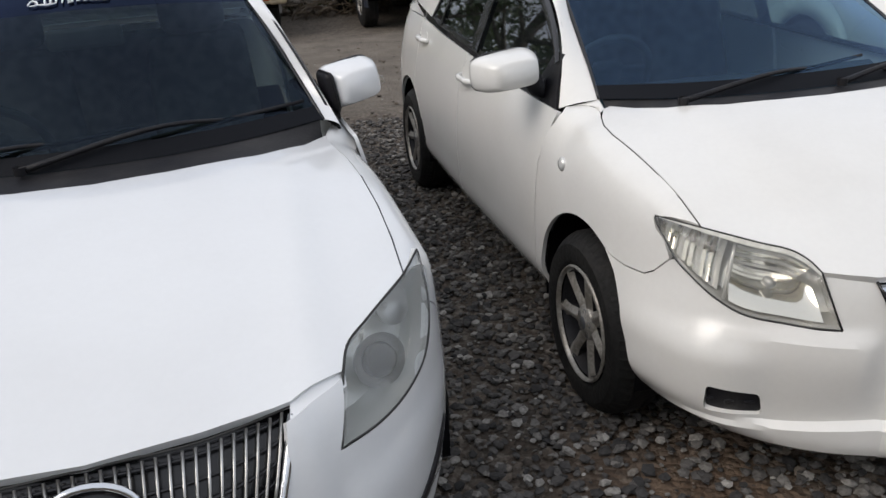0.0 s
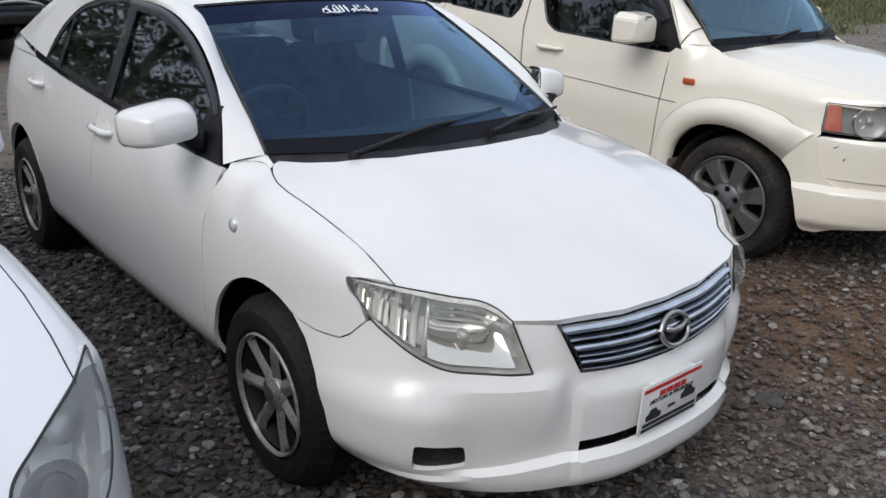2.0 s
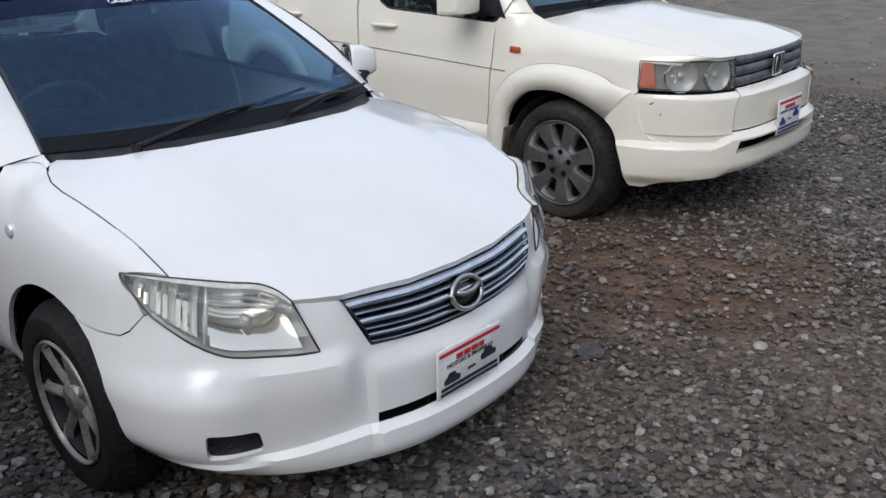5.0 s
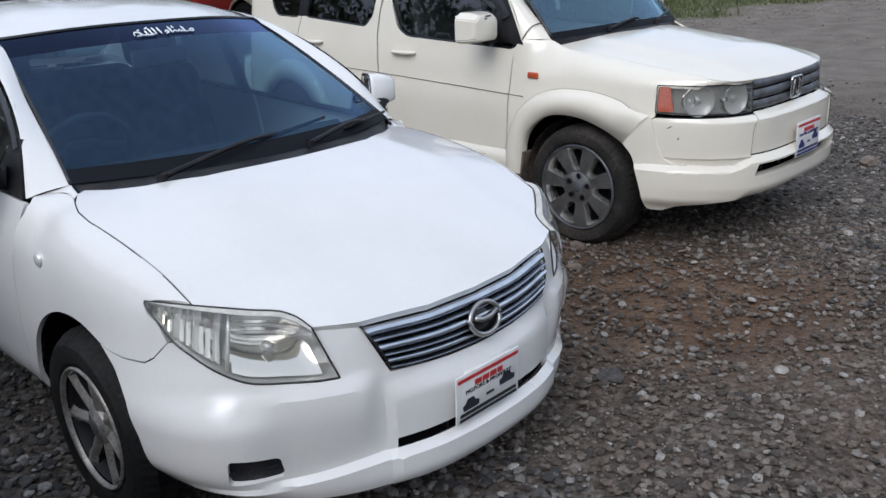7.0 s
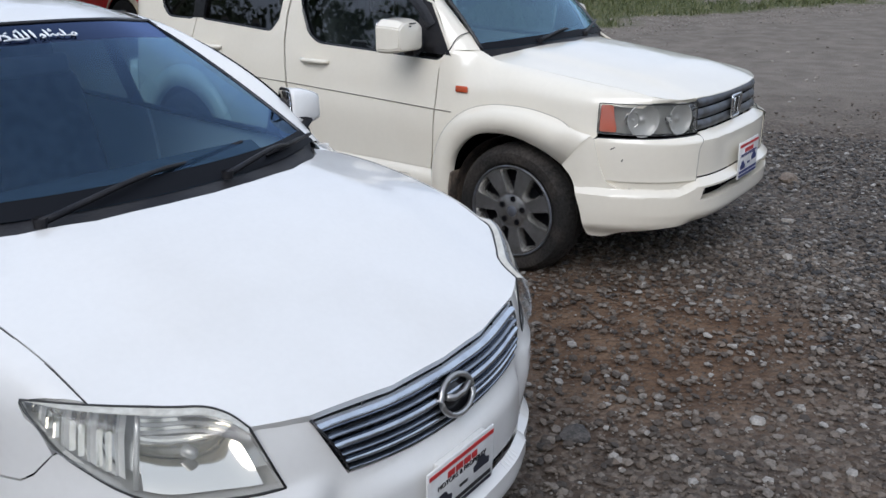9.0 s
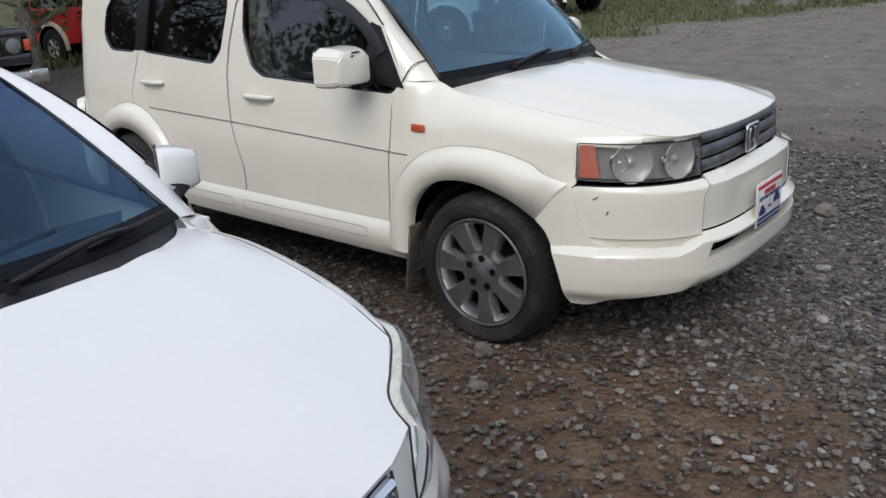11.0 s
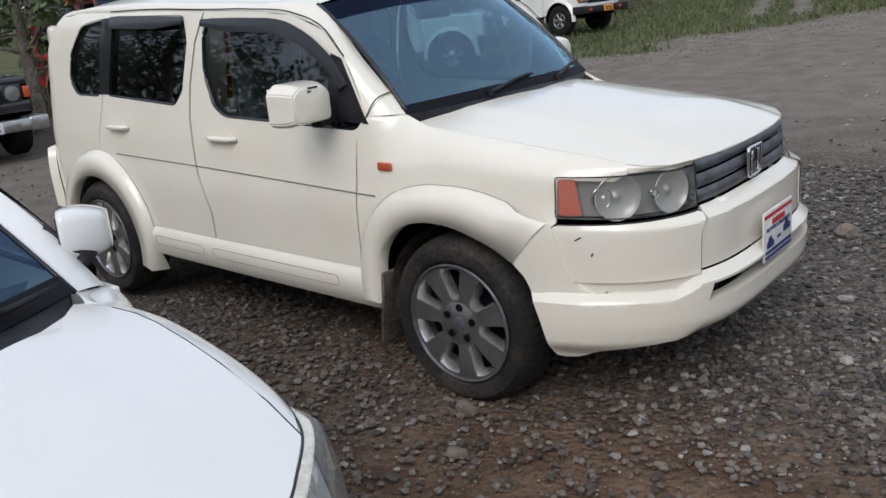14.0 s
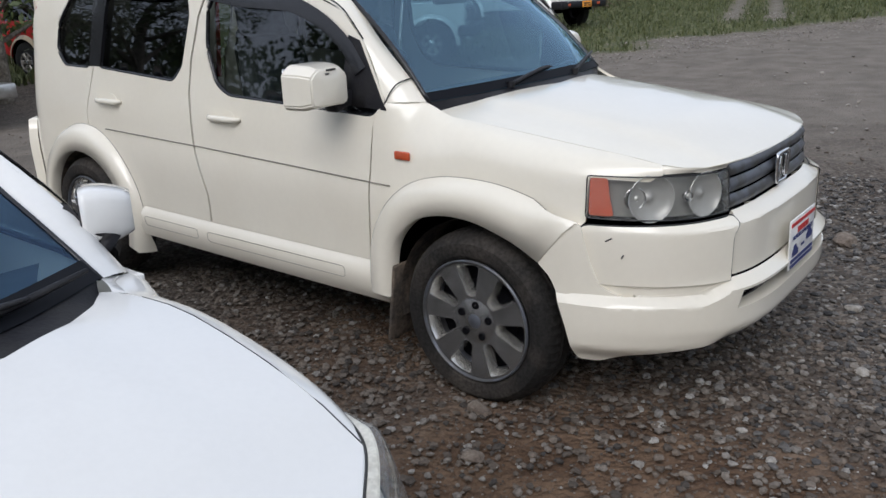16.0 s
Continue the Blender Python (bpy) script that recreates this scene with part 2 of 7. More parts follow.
def rounded(poly, r, n=4):
    """A polygon with its corners rounded; r is one radius or one a corner."""
    out = []
    k = len(poly)
    for i in range(k):
        p, a, b = Vector(poly[i]), Vector(poly[i - 1]), Vector(poly[(i + 1) % k])
        rad = r[i] if isinstance(r, (list, tuple)) else r
        da, db = (a - p), (b - p)
        q = min(rad, da.length * 0.48, db.length * 0.48)
        if q < 1e-4:
            out.append(tuple(p))
            continue
        s, e = p + da.normalized() * q, p + db.normalized() * q
        for j in range(n + 1):
            u = j / n
            out.append(tuple(s * (1 - u) ** 2 + p * 2 * u * (1 - u) + e * u**2))
    return out


def arc(cx, cy, r, a0, a1, n=14, ry=None):
    return [(cx + r * math.cos(radians(a0 + (a1 - a0) * i / n)), cy + (ry or r) * math.sin(radians(a0 + (a1 - a0) * i / n))) for i in range(n + 1)]


def shrunk(poly, g):
    area = sum(a[0] * b[1] - b[0] * a[1] for a, b in zip(poly, poly[1:] + poly[:1]))
    sign = 1 if area > 0 else -1
    out = []
    for i in range(len(poly)):
        p, a, b = Vector(poly[i]), Vector(poly[i - 1]), Vector(poly[(i + 1) % len(poly)])
        d1, d2 = (p - a).normalized(), (b - p).normalized()
        n = Vector((-d1.y - d2.y, d1.x + d2.x)) * sign
        if n.length > 1e-6:
            p = p + n.normalized() * g
        out.append(tuple(p))
    return out


def sheet(outline, fn, step=0.03, holes=(), gap=0.0, thick=0.012, centre=(0, 1.3, 0.5), lines=()):
    """A panel: a flat outline with holes, meshed finely along crease lines and laid onto a surface fn(u, v)."""
    edge = dense(outline, step)
    if gap:
        edge = shrunk(edge, gap)
    loops = [edge] + [dense(h, step) for h in holes]
    pts, cons = [], []
    for lp in loops:
        base = len(pts)
        pts += lp
        cons += [(base + i, base + (i + 1) % len(lp)) for i in range(len(lp))]
    for line in lines:
        run = [q for a, b in zip(line, line[1:]) for q in [(a[0] + (b[0] - a[0]) * k / 6, a[1] + (b[1] - a[1]) * k / 6) for k in range(6)]] + [line[-1]]
        for a, b in zip(run, run[1:]):
            if all(inside(edge, *q) and not any(inside(h, *q) for h in loops[1:]) for q in (a, b)):
                pts += [a, b]
                cons.append((len(pts) - 2, len(pts) - 1))
    xs, ys = [p[0] for p in edge], [p[1] for p in edge]
    bound = np.array(pts)
    y = min(ys) + step / 2
    odd = 0
    while y < max(ys):
        x = min(xs) + step * (0.25 + 0.5 * odd)
        while x < max(xs):
            if inside(edge, x, y) and not any(inside(h, x, y) for h in loops[1:]):
                if np.min((bound[:, 0] - x) ** 2 + (bound[:, 1] - y) ** 2) > (0.55 * step) ** 2:
                    pts.append((x, y))
            x += step
        y += step * 0.9
        odd = 1 - odd
    vo, _, fo, *_ = geometry.delaunay_2d_cdt([Vector(p) for p in pts], cons, [], 0, 1e-6)
    bm = bmesh.new()
    vs = [bm.verts.new(fn(v.x, v.y)) for v in vo]
    for f in fo:
        cx, cy = sum(vo[i].x for i in f) / 3, sum(vo[i].y for i in f) / 3
        if len(f) == 3 and inside(edge, cx, cy) and not any(inside(h, cx, cy) for h in loops[1:]):
            bm.faces.new([vs[i] for i in f])
    for v in [v for v in bm.verts if not v.link_faces]:
        bm.verts.remove(v)
    face_out(bm, centre)
    if thick:
        fold(bm, thick)
    return bm


def tube(points, r, sides=6, closed=False):
    """A rod along points, with a radius or one a point."""
    bm = bmesh.new()
    pts = [Vector(p) for p in points]
    n = len(pts)
    rings = []
    for i, p in enumerate(pts):
        a = pts[i - 1] if i or closed else p
        b = pts[(i + 1) % n] if i < n - 1 or closed else p
        d = (b - a).normalized()
        side = d.cross((0, 0, 1)) if abs(d.z) < 0.95 else d.cross((1, 0, 0))
        side.normalize()
        up = side.cross(d)
        rr = r[i] if isinstance(r, (list, tuple)) else r
        rings.append([bm.verts.new(p + (side * math.cos(k * math.tau / sides) + up * math.sin(k * math.tau / sides)) * rr) for k in range(sides)])
    for a, b in zip(rings, rings[1:] + (rings[:1] if closed else [])):
        for k in range(sides):
            bm.faces.new((a[k], a[(k + 1) % sides], b[(k + 1) % sides], b[k]))
    if not closed:
        bm.faces.new(rings[0][::-1])
        bm.faces.new(rings[-1])
    bmesh.ops.recalc_face_normals(bm, faces=bm.faces[:])
    return bm


def block(size, at=(0, 0, 0), bevel=0.0, turn=None, taper=None, segs=2):
    """A box with rounded edges; taper narrows its top in x and y."""
    bm = bmesh.new()
    bmesh.ops.create_cube(bm, size=1)
    for v in bm.verts:
        t = taper if taper and v.co.z > 0 else (1, 1)
        v.co = Vector((v.co.x * size[0] * t[0], v.co.y * size[1] * t[1], v.co.z * size[2]))
    if bevel:
        bmesh.ops.bevel(bm, geom=bm.edges[:], offset=bevel, segments=segs, affect="EDGES", profile=0.5)
    m = Matrix.Translation(at) @ (turn or Matrix())
    bmesh.ops.transform(bm, matrix=m, verts=bm.verts[:])
    return bm


def lathe(profile, segs=48, at=(0, 0, 0), turn=None):
    """A body of revolution about x from (x, radius) points."""
    bm = bmesh.new()
    rings = [[bm.verts.new((x, r * math.cos(k * math.tau / segs), r * math.sin(k * math.tau / segs))) for k in range(segs)] for x, r in profile]
    for a, b in zip(rings, rings[1:]):
        for k in range(segs):
            bm.faces.new((a[k], a[(k + 1) % segs], b[(k + 1) % segs], b[k]))
    bmesh.ops.recalc_face_normals(bm, faces=bm.faces[:])
    bmesh.ops.transform(bm, matrix=Matrix.Translation(at) @ (turn or Matrix()), verts=bm.verts[:])
    return bm


def merge(*bms):
    out = bmesh.new()
    for b in bms:
        me = bpy.data.meshes.new("tmp")
        b.to_mesh(me)
        b.free()
        out.from_mesh(me)
        bpy.data.meshes.remove(me)
    return out


def loft(rings, closed=True, caps=True):
    bm = bmesh.new()
    vs = [[bm.verts.new(p) for p in r] for r in rings]
    n = len(vs[0])
    for a, b in zip(vs, vs[1:]):
        for k in range(n if closed else n - 1):
            bm.faces.new((a[k], a[(k + 1) % n], b[(k + 1) % n], b[k]))
    if caps:
        bm.faces.new(vs[0][::-1])
        bm.faces.new(vs[-1])
    bmesh.ops.recalc_face_normals(bm, faces=bm.faces[:])
    return bm

# ---- vehicles ----
class Wrap:
    """The skirt of a car body: a plan line from the nose round the corner along the side to the tail, with profiles in height."""

    def __init__(self, half, nose, nose_end, tail_start, tail, front, side, rear, power=(2.5, 2.66), bow=0.015, relief=None):
        pts = []
        for i in range(61):
            a = math.pi / 2 * i / 60
            pts.append((half * math.sin(a) ** (2 / power[0]), nose_end - (nose_end - nose) * max(math.cos(a), 0) ** (2 / power[1])))
        for i in range(1, 60):
            pts.append((half, nose_end + (tail_start - nose_end) * i / 60))
        for i in range(60, -1, -1):
            a = math.pi / 2 * i / 60
            pts.append((half * math.sin(a) ** (2 / 3.0), tail_start + (tail - tail_start) * max(math.cos(a), 0) ** (2 / 3.0)))
        mid, span = (nose_end + tail_start) / 2, (tail_start - nose_end) / 2
        pts = [(x - bow * (((y - mid) / span) ** 2) * (x / half), y) for x, y in pts]
        xy = np.array(pts)
        self.s = np.r_[0, np.cumsum(np.hypot(*np.diff(xy, axis=0).T))]
        self.x, self.y = xy.T
        self.front, self.side, self.rear, self.relief = front, side, rear, relief
        tx, ty = np.gradient(self.x, self.s), np.gradient(self.y, self.s)
        ln = np.hypot(tx, ty)
        self.nx, self.ny = ty / ln, -tx / ln

    def sx(self, x):
        return float(np.interp(x, self.x[:61], self.s[:61]))

    def sy(self, y):
        return float(np.interp(y, self.y, self.s))

    def at(self, s, z, out=0.0):
        """A place on the skin; negative s is the car's right side."""
        sign = -1 if s < 0 else 1
        s = abs(s)
        x, y = float(np.interp(s, self.s, self.x)), float(np.interp(s, self.s, self.y))
        nx, ny = float(np.interp(s, self.s, self.nx)), float(np.interp(s, self.s, self.ny))
        ln = math.hypot(nx, ny)
        nx, ny = nx / ln, ny / ln
        wf, wr = max(0, -ny) ** 1.5, max(0, ny) ** 1.5
        d = wf * self.front(z) + wr * self.rear(z) + (1 - wf - wr) * self.side(z) - out
        if self.relief:
            d -= self.relief(x, y, z, wf)
        return Vector((sign * (x - nx * d), y - ny * d, z))

    def on_side(self, sign):
        return lambda y, z: self.at(sign * self.sy(y), z)


def ramp(x, a, b):
    u = min(max((x - a) / (b - a), 0), 1)
    return u * u * (3 - 2 * u)


def text_bars(parent, at, rows, mat, name="lettering"):
    """Unreadable print as plain bars: (x, z, width, height) on a board that faces -y."""
    for x, z, w, h in rows:
        part(name, block((w, 0.0015, h), (at[0] + x, at[1], at[2] + z)), mat, parent, smooth=False)


def words(parent, text, size, at, mat, name="lettering", spread=1.0):
    cu = bpy.data.curves.new(name, "FONT")
    cu.body, cu.size, cu.align_x, cu.extrude = text, size, "CENTER", 0.0008
    tmp = new("tmp_text", cu)
    me = bpy.data.meshes.new_from_object(tmp.evaluated_get(bpy.context.evaluated_depsgraph_get()))
    bpy.data.objects.remove(tmp)
    me.name = name
    me.transform(Matrix.Translation(at) @ Matrix.Rotation(radians(90), 4, "X") @ Matrix.Diagonal((spread, 1, 1, 1)))
    me.materials.append(mat)
    ob = new(name, me)
    ob.parent = parent
    return ob


def dealer_plate(parent, at, w=0.29, h=0.155, lean=0.0, ink=INKBLACK):
    """A dealer's advertising board in the number plate's place."""
    board = part("plate", block((w, 0.006, h), (0, 0, 0), 0.002), PLATEWHITE, parent, "white dealer board with red and dark print")
    y = -0.0045
    part("print_strip", block((w * 0.96, 0.0015, h * 0.07), (0, y, h * 0.40)), INKRED, board, smooth=False)
    text_bars(board, (0, y, 0), [(-w * 0.17, h * 0.24, w * 0.1, h * 0.11), (-w * 0.05, h * 0.24, w * 0.1, h * 0.11), (w * 0.07, h * 0.24, w * 0.1, h * 0.11), (w * 0.18, h * 0.24, w * 0.08, h * 0.11)], INKRED)
    words(board, "MOTORS & PROPERTY", h * 0.12, (0, y, h * 0.08), ink, spread=1.1)
    for sx, sz in ((-0.28, -0.15), (0.30, -0.02)):
        pic = rounded([(-0.16, -0.10), (0.16, -0.10), (0.17, 0.0), (0.09, 0.03), (0.05, 0.11), (-0.07, 0.11), (-0.11, 0.03), (-0.17, 0.0)], 0.02)
        part("car_picture", sheet([(px * w * 0.75, pz * h * 1.1) for px, pz in pic], lambda u, v, a=sx, b=sz: Vector((u + a * w, y, v + b * h)), 0.02, thick=0.001, centre=(0, 1, 0)), INKBLUE if ink is INKBLUE else PRINT, board, smooth=False)
    text_bars(board, (0, y, 0), [(0.02 * w, -0.14 * h, 0.12 * w, 0.05 * h), (0.0, -0.33 * h, 0.9 * w, 0.07 * h)], ink)
    part("print_strip", block((w * 0.92, 0.0015, h * 0.06), (0, y, -h * 0.43)), PRINT if ink is INKBLACK else INKBLUE, board, smooth=False)
    board.matrix_basis = Matrix.Translation(at) @ pose(0, 0, 0, lean, 0, 0)
    return board


def script_sticker(parent, fn):
    """A line of white calligraphy on the glass, laid by fn(u, v) in metres."""
    strokes = [
        [(-0.115, 0.0), (-0.105, 0.018), (-0.09, 0.014), (-0.088, 0.0), (-0.11, -0.003)],
        [(-0.088, 0.0), (-0.06, -0.004), (-0.035, 0.0)],
        [(-0.066, 0.002), (-0.066, 0.022)], [(-0.05, 0.0), (-0.047, 0.034)], [(-0.034, 0.0), (-0.03, 0.036)], [(-0.016, -0.002), (-0.012, 0.036)],
        [(0.0, 0.004), (0.01, 0.012), (0.014, 0.002), (0.0, -0.004)], [(0.026, 0.0), (0.03, 0.034)],
        [(0.03, 0.0), (0.042, 0.010), (0.05, 0.0), (0.06, 0.010), (0.068, 0.0), (0.08, 0.004)], [(0.08, -0.002), (0.084, 0.032)],
        [(0.084, 0.0), (0.10, 0.002), (0.112, 0.012), (0.12, 0.006), (0.112, -0.002), (0.10, 0.0)],
        [(0.04, 0.026), (0.052, 0.026)], [(0.046, 0.032), (0.05, 0.034)], [(-0.06, 0.03), (-0.045, 0.04)], [(-0.09, 0.026), (-0.08, 0.03)],
    ]
    bms = []
    for st in strokes:
        pts = [fn(p.x, p.y) for p in curve3([(u, v, 0) for u, v in st], 9)]
        n = len(pts)
        bms.append(tube(pts, [0.0018 + 0.0022 * math.sin(math.pi * (i + 0.6) / n) for i in range(n)], 5))
    return part("sticker", merge(*bms), STICKER, parent, "white calligraphy sticker")


def wheel(parent, at, r, rim_r, width, spokes, outward, tyre_mat, spoke_mat, chunky, name="wheel"):
    """A wheel whose face looks along -x (outward -1) or +x."""
    w = new(name)
    w.parent = parent
    w.matrix_basis = Matrix.Translation(at) @ (pose(0, 0, 0, 0, 0, 180) if outward > 0 else Matrix())
    hw = width / 2
    bm = bmesh.new()
    segs = 120
    prof = [(-hw + 0.012, rim_r - 0.004), (-hw, rim_r + 0.012), (-hw - 0.006, rim_r + (r - rim_r) * 0.35), (-hw - 0.004, rim_r + (r - rim_r) * 0.62), (-hw + 0.012, r - 0.022),
            (-hw + 0.034, r - 0.006), (-hw * 0.42, r), (-hw * 0.38, r - 0.007), (-hw * 0.30, r - 0.007), (-hw * 0.26, r), (hw * 0.26, r), (hw * 0.30, r - 0.007), (hw * 0.38, r - 0.007), (hw * 0.42, r),
            (hw - 0.034, r - 0.006), (hw - 0.01, r - 0.025), (hw, rim_r + 0.03), (hw - 0.012, rim_r - 0.004)]
    rings = []
    for j, (x, rr) in enumerate(prof):
        ring = []
        for k in range(segs):
            groove = 0.0045 if j in (5, 6, 13, 14) and k % 2 == 0 else 0.0
            a = k * math.tau / segs
            ring.append(bm.verts.new((x + (groove if x < 0 else -groove), (rr - groove) * math.cos(a), (rr - groove) * math.sin(a))))
        rings.append(ring)
    for a, b in zip(rings, rings[1:]):
        for k in range(segs):
            bm.faces.new((a[k], a[(k + 1) % segs], b[(k + 1) % segs], b[k]))
    bmesh.ops.recalc_face_normals(bm, faces=bm.faces[:])
    part("tyre", bm, tyre_mat, w, "worn black tyre with dust in the tread", crisp=22)
    rim = part("rim", lathe([(-hw + 0.004, rim_r - 0.002), (-hw - 0.004, rim_r - 0.006), (-hw - 0.003, rim_r - 0.009), (-hw + 0.012, rim_r - 0.013)], 64), GRILLEGREY if chunky else ALLOY, w)
    # Barrel and discs carry dark colours for the shade behind the spokes.
    part("barrel", lathe([(-hw + 0.014, rim_r - 0.020), (-hw + 0.05, rim_r - 0.03), (hw - 0.02, rim_r - 0.03)], 48), GRILLEGREY if chunky else PLASTIC, rim)
    part("barrel_shadow", lathe([(-0.022, 0.02), (-0.022, rim_r - 0.032)], 40), DARK, rim)
    part("brake_disc", lathe([(-0.030, 0.05), (-0.030, rim_r * 0.60), (-0.02, rim_r * 0.60)], 40), DARK, rim)
    face = -hw + (0.008 if chunky else 0.012)
    if chunky == "plate":
        holes = []
        for k in range(spokes):
            a = k * math.tau / spokes + 1.45
            ring = [(0.41, -0.085), (0.58, -0.125), (0.885, -0.225), (0.925, 0.0), (0.885, 0.225), (0.58, 0.125), (0.41, 0.085), (0.385, 0.0)]
            holes.append(rounded([(rim_r * (u * math.cos(a) - v * math.sin(a)), rim_r * (u * math.sin(a) + v * math.cos(a))) for u, v in ring], 0.016, 3))
        deep = lambda y, z: face + 0.012 * max(0.0, 1 - math.hypot(y, z) / (0.9 * rim_r)) ** 2
        part("spokes", sheet(arc(0, 0, rim_r * 0.985, 0, 354, 60), lambda y, z: Vector((deep(y, z), y, z)), 0.020, holes=holes, thick=0, centre=(0.3, 0, 0)), spoke_mat, rim)
        for loop in holes:
            edge = dense(loop, 0.02)
            c = (sum(q[0] for q in edge) / len(edge), sum(q[1] for q in edge) / len(edge))
            rows = [[Vector((deep(y, z) + d, c[0] + (y - c[0]) * k, c[1] + (z - c[1]) * k)) for y, z in edge + edge[:1]] for d, k in ((0.0, 1.0), (0.004, 0.97), (0.034, 0.80), (0.050, 0.79))]
            part("spoke_pocket", grid_bm(rows), ALLOYBRIGHT, rim)
    for k in range(0 if chunky == "plate" else spokes):
        a = k * math.tau / spokes + math.pi / 2 + (math.pi / spokes if chunky else 0.1)
        r0, r1 = rim_r * 0.24, rim_r * 0.95
        w0, w1 = (rim_r * 0.27, rim_r * 0.46) if chunky else (rim_r * 0.27, rim_r * 0.17)
        secs = []
        for i in range(7):
            u = i / 6
            rr = r0 + (r1 - r0) * u
            ww = (w0 + (w1 - w0) * u) / 2 + (0.0 if chunky else rim_r * 0.10 * max(0, (u - 0.62) / 0.38) ** 1.6)
            dish = face + (0.012 * (1 - u) ** 2 if chunky else 0.012 * (1 - u) ** 1.5)
            cut = 0.66 if chunky else 0.16
            back = 1.05 if chunky else 0.72
            ring = [(dish + 0.045, -ww * back), (dish + 0.014, -ww), (dish, -ww * cut), (dish, ww * cut), (dish + 0.014, ww), (dish + 0.045, ww * back)]
            secs.append([Vector((x, rr * math.cos(a) - t * math.sin(a), rr * math.sin(a) + t * math.cos(a))) for x, t in ring])
        sp = loft(secs, True)
        # Deep spoke sides take a black material in place of their shade.
        for f in sp.faces:
            nx = f.normal.x
            f.material_index = (2 if nx > -0.30 else 1 if nx > -0.92 else 0) if chunky else (1 if abs(nx) < 0.30 else 0)
        part("spoke", sp, [spoke_mat, ALLOY, PLASTIC] if chunky else [spoke_mat, PLASTIC], rim, smooth=False)
    if chunky is True:
        part("rim_face", lathe([(face + 0.006, rim_r * 0.985), (face - 0.001, rim_r * 0.955), (face + 0.0005, rim_r * 0.90), (face + 0.012, rim_r * 0.875), (face + 0.045, rim_r * 0.87)], 64), [spoke_mat], rim)
    part("hub", lathe([(face + 0.05, rim_r * 0.40), (face + 0.012, rim_r * 0.39), (face + 0.004, rim_r * 0.36), (face + 0.003, rim_r * 0.13), (face + 0.002, rim_r * 0.12), (face + 0.002, 0.001)] if chunky else [(face + 0.05, rim_r * 0.30), (face + 0.016, rim_r * 0.30), (face + 0.008, rim_r * 0.27), (face + 0.006, rim_r * 0.13), (face + 0.002, rim_r * 0.12), (face + 0.002, 0.001)], 40), spoke_mat, rim)
    part("centre_cap", lathe([(face + 0.004, rim_r * 0.125), (face + 0.001, rim_r * 0.11), (face, 0.001)], 24), GRILLEGREY, rim)
    for k in range(5):
        a = k * math.tau / 5 + 0.4
        part("wheel_nut", lathe([(face + 0.012, 0.016), (face - 0.001, 0.015), (face - 0.002, 0.010), (face + 0.004, 0.001)] if chunky else [(face + 0.014, 0.011), (face + 0.006, 0.010), (face + 0.010, 0.001)], 12, (0, rim_r * (0.265 if chunky else 0.205) * math.cos(a), rim_r * (0.265 if chunky else 0.205) * math.sin(a))), DARK if chunky else GRILLEGREY, rim)
    return w


def seat(parent, at, mat=CLOTH):
    s = new("seat")
    s.parent = parent
    s.matrix_basis = Matrix.Translation(at)
    part("seat_cushion", block((0.50, 0.50, 0.16), (0, 0, 0), 0.06, segs=3), mat, s)
    part("seat_backrest", block((0.48, 0.14, 0.62), (0, 0.28, 0.34), 0.06, pose(0, 0, 0, -14), (0.85, 0.8), 3), mat, s)
    part("headrest", block((0.27, 0.10, 0.20), (0, 0.39, 0.74), 0.045, pose(0, 0, 0, -8), segs=3), mat, s)
    return s


def steering_wheel(parent, at, tilt=-65):
    m = Matrix.Translation(at) @ pose(0, 0, 0, tilt + 90)
    bm = tube([m @ Vector((0.18 * math.cos(a * math.tau / 32), 0, 0.18 * math.sin(a * math.tau / 32))) for a in range(32)], 0.016, 8, True)
    st = part("steering_wheel", bm, DASH, parent)
    b2 = block((0.34, 0.03, 0.05), (0, 0.02, 0), 0.01)
    b3 = block((0.13, 0.05, 0.13), (0, 0.02, -0.01), 0.02)
    b4 = block((0.05, 0.03, 0.17), (0, 0.02, -0.09), 0.01)
    for b in (b2, b3, b4):
        bmesh.ops.transform(b, matrix=m, verts=b.verts[:])
    part("steering_hub", merge(b2, b3, b4), DASH, st)


def wiper(parent, base, tip, lift):
    """An arm from its pivot with a blade lying on the glass."""
    a, b = Vector(base), Vector(tip)
    mid = a.lerp(b, 0.55) + Vector(lift)
    w = part("wiper", tube(curve3([a, mid, b - (b - a) * 0.25], 10), [0.011, 0.010, 0.009, 0.009, 0.008, 0.008, 0.007, 0.007, 0.006, 0.005], 6), PLASTIC, parent)
    d = (b - a) * 0.30
    c = b - (b - a) * 0.25
    part("wiper_blade", tube([c - d, c, c + d], [0.006, 0.009, 0.006], 5), PLASTIC, w)
    part("wiper_pivot", lathe([(-0.012, 0.018), (0.012, 0.016)], 12, a, pose(0, 0, 0, 0, 90)), PLASTIC, w)


